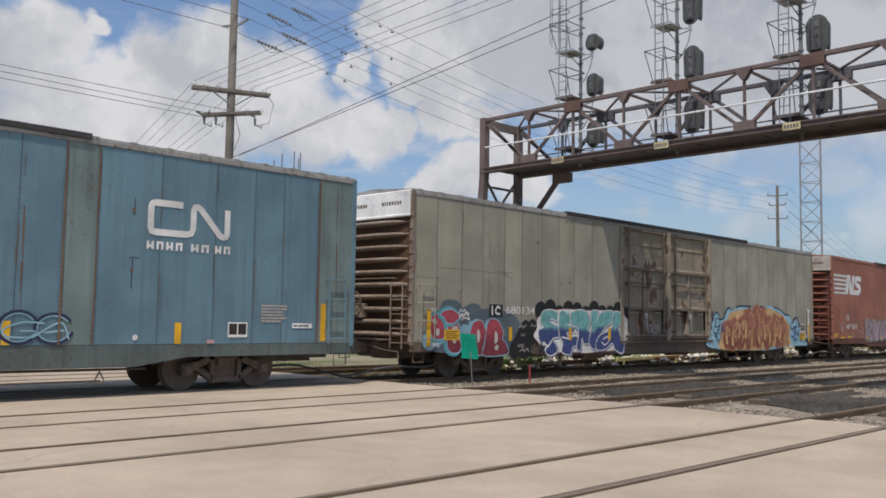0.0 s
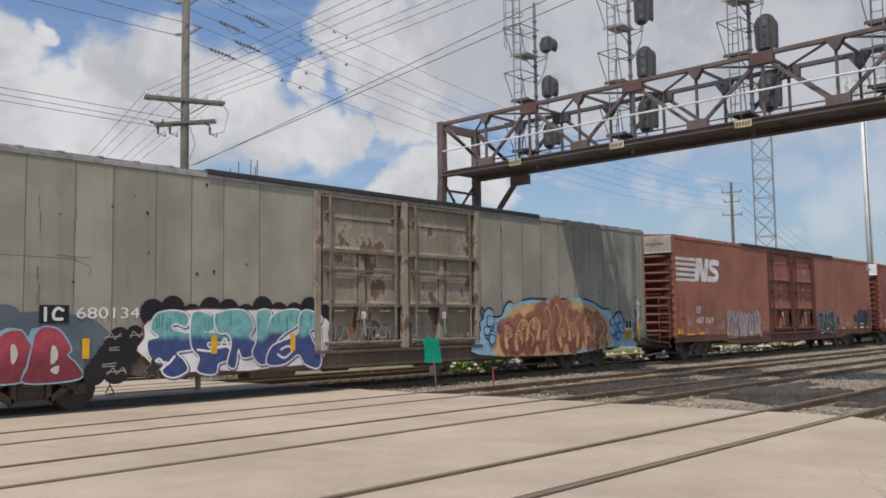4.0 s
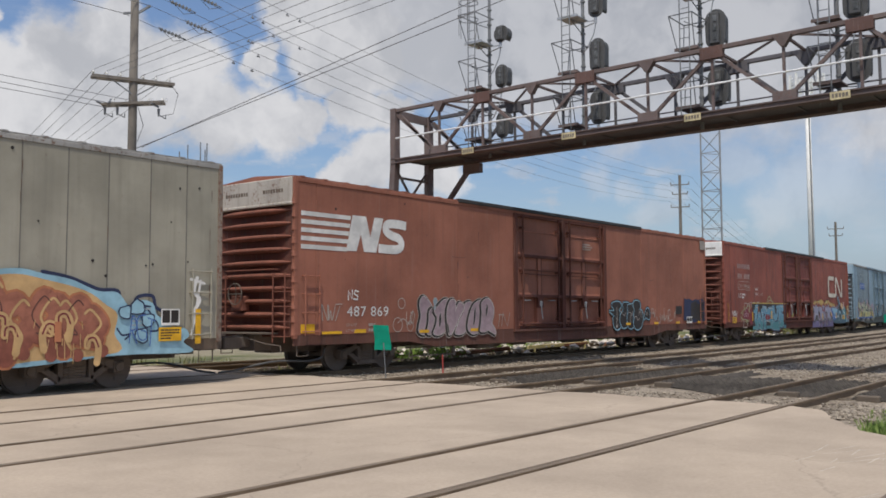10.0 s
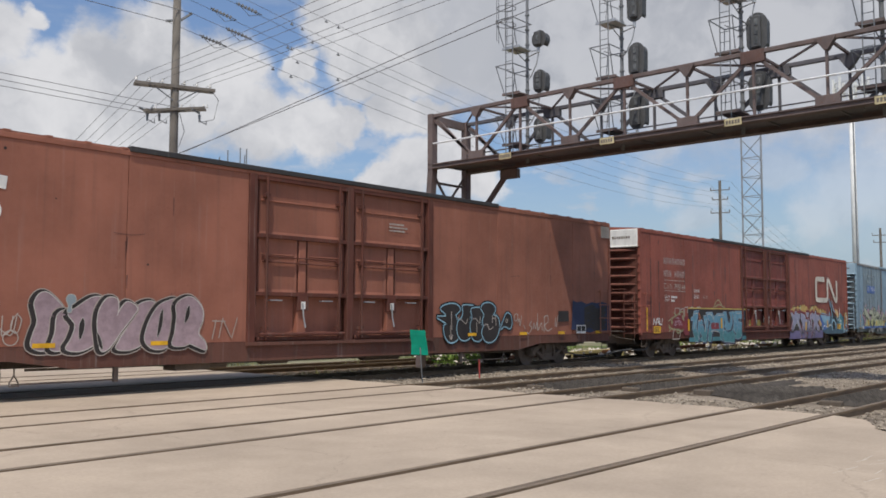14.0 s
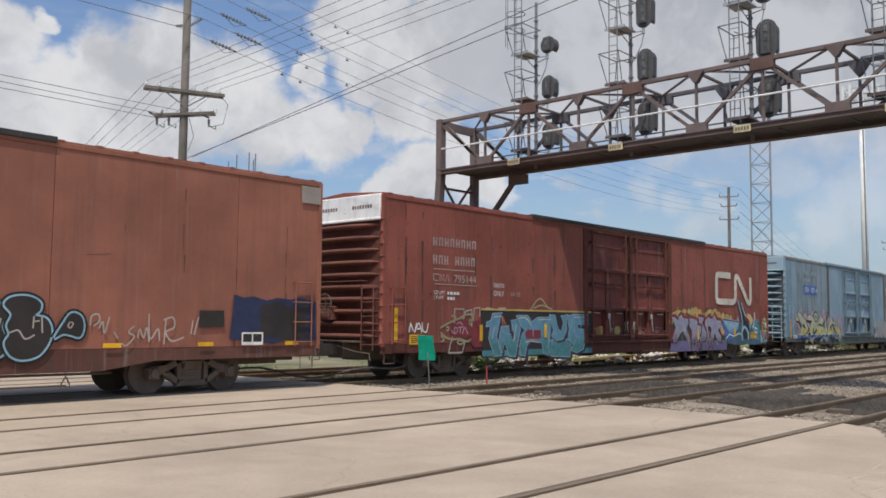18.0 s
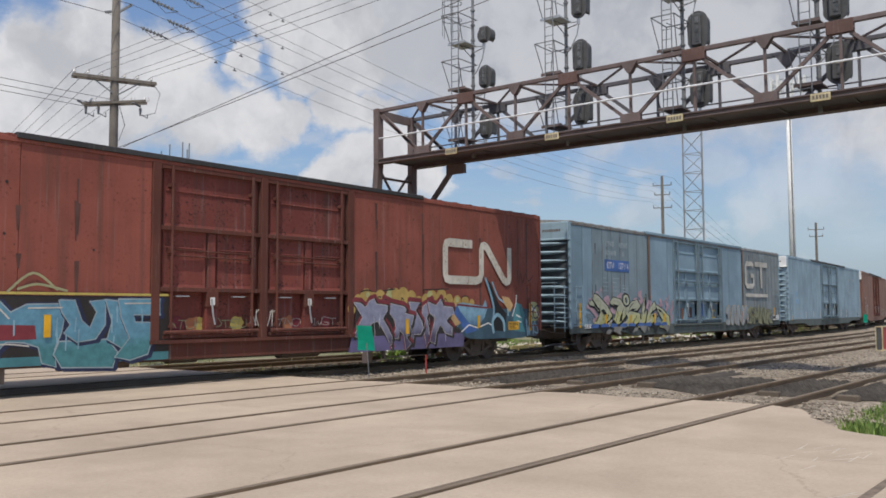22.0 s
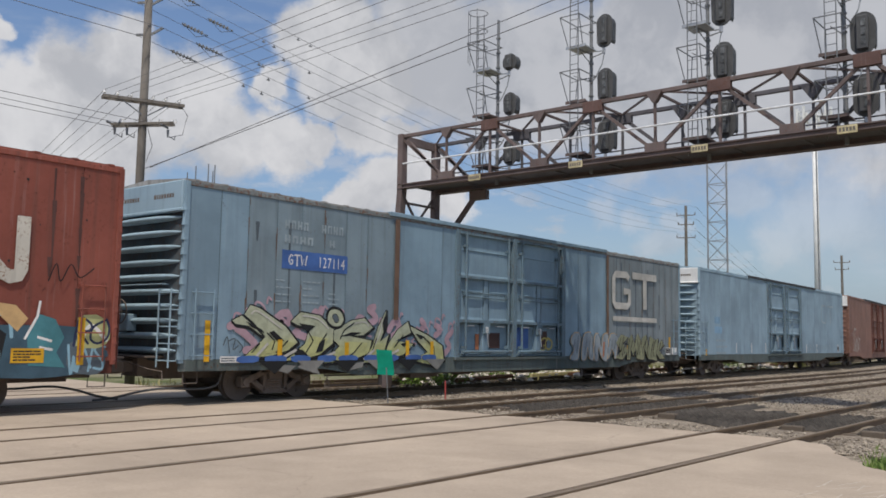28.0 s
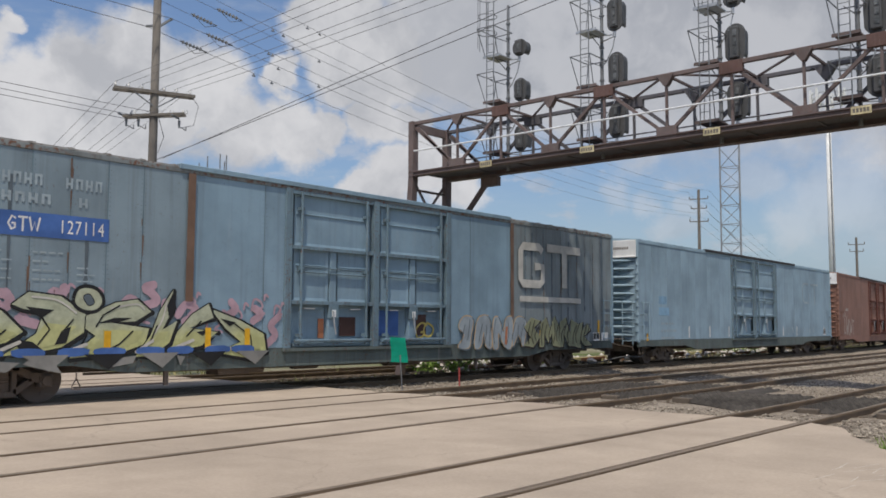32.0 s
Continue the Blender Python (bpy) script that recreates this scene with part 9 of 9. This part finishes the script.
    wild = [[(-11.69, 1.94), (-11.42, 2.06), (-10.88, 1.75), (-10.76, 1.58), (-11.19, 1.82), (-11.58, 1.86)],
            [(-11.33, 2.09), (-11.17, 2.32), (-10.90, 2.26), (-10.05, 1.83), (-9.63, 1.44), (-9.94, 1.24), (-10.45, 1.11), (-11.35, 1.05), (-10.87, 1.39), (-10.67, 1.57), (-11.03, 1.89)],
            [(-5.39, 1.95), (-4.54, 1.68), (-3.85, 1.37), (-3.76, 0.95), (-4.25, 0.80), (-5.18, 0.95), (-4.52, 1.19), (-4.96, 1.50)],
            [(-9.87, 1.96), (-9.56, 2.20), (-8.91, 2.13), (-8.35, 1.76), (-8.41, 1.42), (-8.87, 1.13), (-9.37, 1.04), (-10.03, 0.98), (-9.38, 1.40), (-9.25, 1.80), (-9.67, 1.88)],
            [(-5.44, 2.06), (-5.30, 1.74), (-5.93, 1.51), (-5.18, 1.42), (-5.60, 1.12), (-6.46, 0.96), (-6.24, 1.43), (-5.88, 1.81)],
            [(-8.37, 1.75), (-7.75, 2.03), (-7.24, 2.11), (-6.90, 1.86), (-7.26, 1.65), (-7.82, 1.62), (-6.94, 1.50), (-7.03, 1.17), (-7.61, 0.99), (-8.70, 0.91), (-8.16, 1.35), (-8.38, 1.50)],
            [(-6.38, 2.34), (-6.40, 1.87), (-6.62, 1.47), (-6.25, 1.67), (-6.43, 1.20), (-6.84, 0.91), (-7.25, 0.91), (-6.90, 1.35), (-6.70, 1.86)]]
    sprayed(L, wild, "olive_fade", [(0.12, 0.03, -0.03, "black", "graffiti_shadow"), (0.05, 0, 0, "black", "graffiti_outline")], False, "pale olive wild letter with sharp points")
    eye = [(-8.62, 2.08), (-8.54, 2.27), (-8.34, 2.31), (-8.14, 2.24), (-8.04, 2.05), (-8.16, 1.89), (-8.38, 1.87), (-8.56, 1.95)]
    sprayed(L, [eye], "olive_fade", [(0.15, 0, 0, "black", "graffiti_outline")])
    sprayed(L, [[(-8.44, 2.13), (-8.32, 2.18), (-8.22, 2.03), (-8.33, 1.97)]], "steel", [(0.04, 0, 0, "black", "graffiti_outline")], label="hole of the letter")
    # yellow lower halves, black folds and pale glints
    for pts in ([(-10.47, 1.49), (-9.96, 1.47), (-9.74, 1.40), (-10.09, 1.24), (-10.75, 1.14)], [(-9.20, 1.61), (-8.57, 1.54), (-8.94, 1.20), (-9.61, 1.05)], [(-8.00, 1.48), (-7.09, 1.44), (-7.20, 1.21), (-7.98, 1.02), (-8.34, 1.05), (-7.99, 1.32)],
                [(-6.70, 1.41), (-6.46, 1.44), (-6.65, 1.12), (-7.00, 0.98)], [(-6.01, 1.45), (-5.41, 1.39), (-5.79, 1.15), (-6.24, 1.06)], [(-4.53, 1.46), (-3.97, 1.30), (-3.96, 1.02), (-4.33, 0.96), (-4.29, 1.21)]):
        L.patch(pts, "lime", "graffiti_shading", "")
    for pts in ([(-11.29, 1.93), (-10.79, 1.74), (-10.69, 1.64), (-11.11, 1.79)], [(-10.57, 1.67), (-10.42, 1.72), (-10.07, 1.47), (-10.28, 1.44)], [(-9.61, 1.92), (-9.04, 1.86), (-9.30, 1.69)], [(-8.88, 1.45), (-8.68, 1.54), (-8.77, 1.21), (-9.01, 1.18)],
                [(-8.15, 1.60), (-7.75, 1.72), (-7.34, 1.72), (-7.64, 1.63)], [(-6.37, 2.30), (-6.28, 1.92), (-6.47, 1.74), (-6.52, 2.00)], [(-5.76, 1.42), (-5.42, 1.48), (-5.58, 1.33)], [(-5.12, 1.73), (-4.67, 1.64), (-4.85, 1.55)], [(-9.87, 1.32), (-9.44, 1.24), (-9.17, 1.03), (-9.70, 1.11)]):
        L.patch(pts, "black", "graffiti_shadow", "")
    L.strokes([[(-11.13, 2.11), (-10.93, 2.17), (-10.18, 1.78)], [(-9.49, 2.11), (-8.98, 2.05), (-8.59, 1.81)], [(-7.83, 1.91), (-7.27, 2.01), (-7.07, 1.90)], [(-6.53, 2.09), (-6.63, 1.68), (-6.86, 1.33)]], 0.035, "grey2", "graffiti_highlight")
    L.strokes([[(-10.63, 1.66), (-10.38, 1.47), (-10.46, 1.26)], [(-9.97, 1.47), (-10.15, 1.32), (-10.33, 1.19)], [(-10.86, 1.39), (-11.08, 1.19)], [(-9.30, 1.74), (-9.12, 1.48), (-9.34, 1.19)], [(-8.65, 1.67), (-8.88, 1.40)], [(-7.65, 1.97), (-8.01, 1.77), (-8.15, 1.54)], [(-7.33, 1.44), (-7.62, 1.18), (-7.91, 1.04)],
               [(-6.75, 1.56), (-6.93, 1.18)], [(-5.64, 1.66), (-6.01, 1.33)], [(-4.72, 1.61), (-4.25, 1.33), (-4.19, 0.99)], [(-8.35, 1.35), (-8.52, 1.08)], [(-9.61, 1.40), (-9.83, 1.16)]], 0.035, "black", "graffiti_outline", "", False)
    L.strokes([[(-10.93, 1.11), (-10.62, 1.39)], [(-10.08, 1.08), (-9.70, 1.24)], [(-8.83, 1.02), (-8.35, 1.18)], [(-7.23, 1.01), (-6.85, 1.24)], [(-5.36, 1.09), (-4.51, 1.02), (-4.00, 0.89)], [(-6.37, 1.06), (-5.84, 1.24)]], 0.07, "grey2", "graffiti_highlight", "", False)
    for pts in ([(-10.68, 0.91), (-10.50, 0.96), (-10.04, 0.88), (-9.68, 0.85), (-9.93, 0.67), (-10.31, 0.75)], [(-9.62, 0.82), (-9.37, 1.00), (-9.02, 0.86), (-8.84, 0.62), (-9.35, 0.74)], [(-7.60, 0.90), (-7.23, 0.93), (-7.30, 0.78), (-7.78, 0.71)], [(-6.24, 0.92), (-6.03, 0.88), (-6.15, 0.68)]):
        L.patch(pts, "grey", "graffiti_edge", "grey points under the piece")
    reflectors(L, [(-10.22, 1.0, 1.5), (-7.9, 1.0, 1.45), (-5.45, 0.98, 1.52), (-4.35, 1.05, 1.5)])
    for i in range(9):
        x = -11.2 + 0.85 * i + 0.08 * math.sin(i * 3)
        cloud(L, x - 0.36, x + 0.36, 0.94, 1.12, 2, 150 + i, "royal", "graffiti_shading", "blue foot of the piece" if i == 0 else "", 0.15)
    for i in range(6):
        x = -10.9 + i * 1.25
        L.patch([(x, 0.98), (x + 0.55, 0.66), (x + 0.95, 0.98)], "grey" if i % 2 else "black", "graffiti_edge")
    # rust columns and the grey repainted end with its emblem
    L.rect(-6.08, -5.88, 2.1, EAVE - 0.1, "rust", "rust_strap", "broad rusty seam")
    L.rect(6.28, 6.46, 1.75, EAVE - 0.1, "rust", "rust_strap", "broad rusty seam")
    L.strokes([[(8.15, 4.12), (7.95, 4.27), (7.0, 4.25), (6.86, 4.1), (6.86, 3.15), (7.0, 3.0), (8.0, 3.0), (8.18, 3.12), (8.18, 3.6), (7.7, 3.6)]], 0.27, "grey2", "emblem", "pale painted emblem band", False, False)
    L.rect(8.45, 10.65, 4.14, 4.42, "grey2", "emblem", "pale painted emblem bar")
    L.rect(9.4, 9.72, 2.92, 4.14, "grey2", "emblem", "pale painted emblem bar")
    L.rect(6.8, 10.65, 2.40, 2.58, "grey2", "emblem", "pale painted line")
    sprayed(L, [[(3.58, 1.56), (3.84, 1.86), (4.27, 1.79), (4.18, 1.29), (4.06, 0.91), (3.55, 0.95), (3.85, 1.29)], [(4.37, 0.94), (4.46, 1.65), (4.71, 1.89), (5.12, 1.80), (5.25, 0.93), (4.93, 0.97), (4.83, 1.39), (4.68, 0.94)],
                [(5.32, 0.93), (5.34, 1.75), (5.61, 1.84), (5.87, 1.37), (6.01, 1.81), (6.38, 1.81), (6.31, 0.92), (5.94, 0.92), (5.61, 1.36), (5.58, 0.89)], [(6.38, 0.92), (6.55, 1.82), (7.15, 1.74), (7.00, 0.91), (6.72, 1.28)]], "mist",
            [(0.06, 0, 0, "tan", "graffiti_outline"), (0.05, 0.05, -0.03, "steel", "graffiti_shadow")])
    sprayed(L, [[(7.08, 1.55), (7.47, 1.84), (7.98, 1.75), (7.58, 1.51), (7.98, 1.23), (7.58, 0.90), (7.04, 0.95), (7.47, 1.20)], [(7.98, 0.90), (8.06, 1.67), (8.36, 1.85), (8.58, 1.47), (8.89, 1.90), (9.16, 1.57), (9.16, 0.88), (8.81, 0.93), (8.74, 1.37), (8.51, 1.05), (8.28, 1.31), (8.20, 0.89)],
                [(9.20, 0.88), (9.28, 1.72), (9.60, 1.86), (9.92, 1.26), (10.00, 1.81), (10.37, 1.68), (10.28, 0.87), (9.84, 0.91), (9.52, 1.31), (9.43, 0.88)], [(10.33, 0.86), (10.42, 1.64), (10.75, 1.71), (10.71, 1.37), (11.09, 1.67), (11.30, 1.47), (10.83, 1.22), (11.38, 0.89), (10.91, 0.90), (10.62, 1.14), (10.62, 0.82)]], "moss",
            [(0.13, 0.03, -0.03, "soot", "graffiti_shadow"), (0.05, 0, 0, "olive", "graffiti_outline")], False)
    rnd = random.Random(214)
    L.strokes([[(x, 0.95 + rnd.uniform(0, 0.2)), (x + rnd.uniform(-0.05, 0.1), 1.3), (x + rnd.uniform(0.05, 0.2), 1.6 + rnd.uniform(0, 0.2))] for x in [3.7 + 0.29 * i + rnd.uniform(-0.06, 0.06) for i in range(12)]], 0.03, "steel", "graffiti_outline")
    L.strokes([[(x, 0.92 + rnd.uniform(0, 0.2)), (x + rnd.uniform(-0.12, 0.1), 1.3), (x + rnd.uniform(0.05, 0.25), 1.55 + rnd.uniform(0, 0.25))] for x in [7.3 + 0.25 * i + rnd.uniform(-0.06, 0.06) for i in range(16)]], 0.04, "soot", "graffiti_outline")
    L.strokes([[(5.95 + 0.04 * i, 1.0), (6.0 + 0.04 * i, 1.55)] for i in range(3)], 0.035, "orange", "graffiti_highlight")
    label_board(L, 11.5, 11.95, 1.05, 1.35)
    L.rect(12.1, 12.6, 1.05, 1.35, "white", "notice", "white notice")
    D = Layer(car, -0.155)
    D.rect(0.3, 1.1, 1.3, 2.0, "royal", "paint_patch", "fresh blue paint on the door")
    D.rect(1.75, 2.3, 1.3, 1.9, "brown", "paint_patch", "rusty patch on the door")
    D.rect(-1.95, -1.75, 1.25, 1.75, "orange", "paint_patch", "orange mark on the door")
    D.rect(-1.2, -0.6, 1.3, 1.8, "brown", "paint_patch", "rusty patch on the door")
    scribble(D, 1.9, 2.6, 1.2, 1.7, 2, 66, "yellow", 0.06)


def paint_pale(car):
    L = Layer(car, 0.005)
    L.rect(-11.2, -10.45, 2.52, 2.85, "cyan_pale", "paint_patch", "bright light blue repainted patch"), L.rect(-11.2, -10.2, 2.05, 2.38, "cyan_pale", "paint_patch", "bright light blue repainted patch")
    bars(L, -11.0, -9.5, 1.0, 1.9, 3, "haze", 71, 0.3)
    for x in (-8.2, -5.9, -3.6, 4.2, 6.5, 11.6):
        L.rect(x - 0.05, x + 0.05, 1.1, 1.6, "white", "reflector_strip", "white reflector strip")
    for k in range(9):
        x = 4.4 + 0.62 * k
        L.strokes([[(x, 1.15), (x + 0.12, 1.6), (x + 0.2, 1.25), (x + 0.34, 1.55)]], 0.035, "haze", "graffiti_tag")
    L.strokes([[(8.7, 4.1), (7.9, 4.1), (7.7, 3.9), (7.7, 3.2), (8.0, 3.0), (8.8, 3.0), (8.8, 3.5)], [(9.2, 4.1), (10.6, 4.1)], [(9.9, 4.1), (9.9, 2.95)]], 0.12, "haze", "emblem", "ghost of an old emblem", False)
    label_board(L, 11.5, 11.9, 1.1, 1.5)
    reflectors(L, [(-12.3, 1.0, 1.3)])


def paint_brown(car):
    L = Layer(car, 0.005)
    scribble(L, -11.5, -8.6, 1.0, 2.2, 5, 81, "faded", 0.09)
    scribble(L, -12.0, -10.5, 2.2, 2.6, 2, 82, "faded", 0.05)
    bars(L, -11.0, -10.0, 2.6, 2.9, 1, "faded", 84)
    scribble(L, 4.0, 9.0, 1.0, 1.8, 6, 83, "faded", 0.06)
    L.rect(11.6, 12.1, 1.0, 1.4, "white", "notice", "white notice")


for f, c in ((paint_blue, car_blue), (paint_grey, car_grey), (paint_red, car_red), (paint_darkred, car_darkred), (paint_lightblue, car_lightblue), (paint_pale, car_pale), (paint_brown, car_brown)):
    f(c)


# ---- what moves ----
# metres that the train has gone, second by second
GONE = [0.0, 2.95, 5.89, 8.90, 11.87, 14.81, 17.73, 20.61, 23.50, 26.46, 29.45, 32.47, 35.53, 38.65, 41.92, 45.35, 48.93,
        52.57, 56.28, 60.04, 63.81, 67.57, 71.33, 74.98, 78.33, 81.43, 84.28, 86.98, 89.56, 91.77, 93.74, 95.42, 96.86]


def gone(t):
    i = min(int(t), 31)
    f = t - i
    p = [GONE[min(max(k, 0), 32)] for k in (i - 1, i, i + 1, i + 2)]
    if i == 0:
        p[0] = 2 * p[1] - p[2]
    if i == 31:
        p[3] = 2 * p[2] - p[1]
    a, b = (p[2] - p[0]) / 2, (p[3] - p[1]) / 2
    return (2 * f ** 3 - 3 * f * f + 1) * p[1] + (f ** 3 - 2 * f * f + f) * a + (-2 * f ** 3 + 3 * f * f) * p[2] + (f ** 3 - f * f) * b


def on_track(u):
    """The pose of a car whose middle stands u metres along the track."""
    (x0, y0), (x1, y1) = bend(u - 10.06), bend(u + 10.06)
    return pose((x0 + x1) / 2, TRACKS["train"] + (y0 + y1) / 2, 0, 0, 0, math.degrees(math.atan2(y1 - y0, x1 - x0)))


def slack(t):
    """The cars that run ahead close up by half a metre as the train brakes."""
    f = min(max((t - 25.2) / 2.6, 0.0), 1.0)
    return 0.55 * f * f * (3 - 2 * f)


def motions():
    for car, middle in CARS:
        ahead = 1.0 if middle < 90 else 0.0
        walk(car, [(k * 0.5, on_track(middle - gone(k * 0.5) + ahead * slack(k * 0.5))) for k in range(65)])
    for wheel, x in WHEELS:
        walk(wheel, [(k * 0.1, pose(x, 0, 0.46, 0, -math.degrees(gone(k * 0.1) / 0.457), 0)) for k in range(321)])


motions()
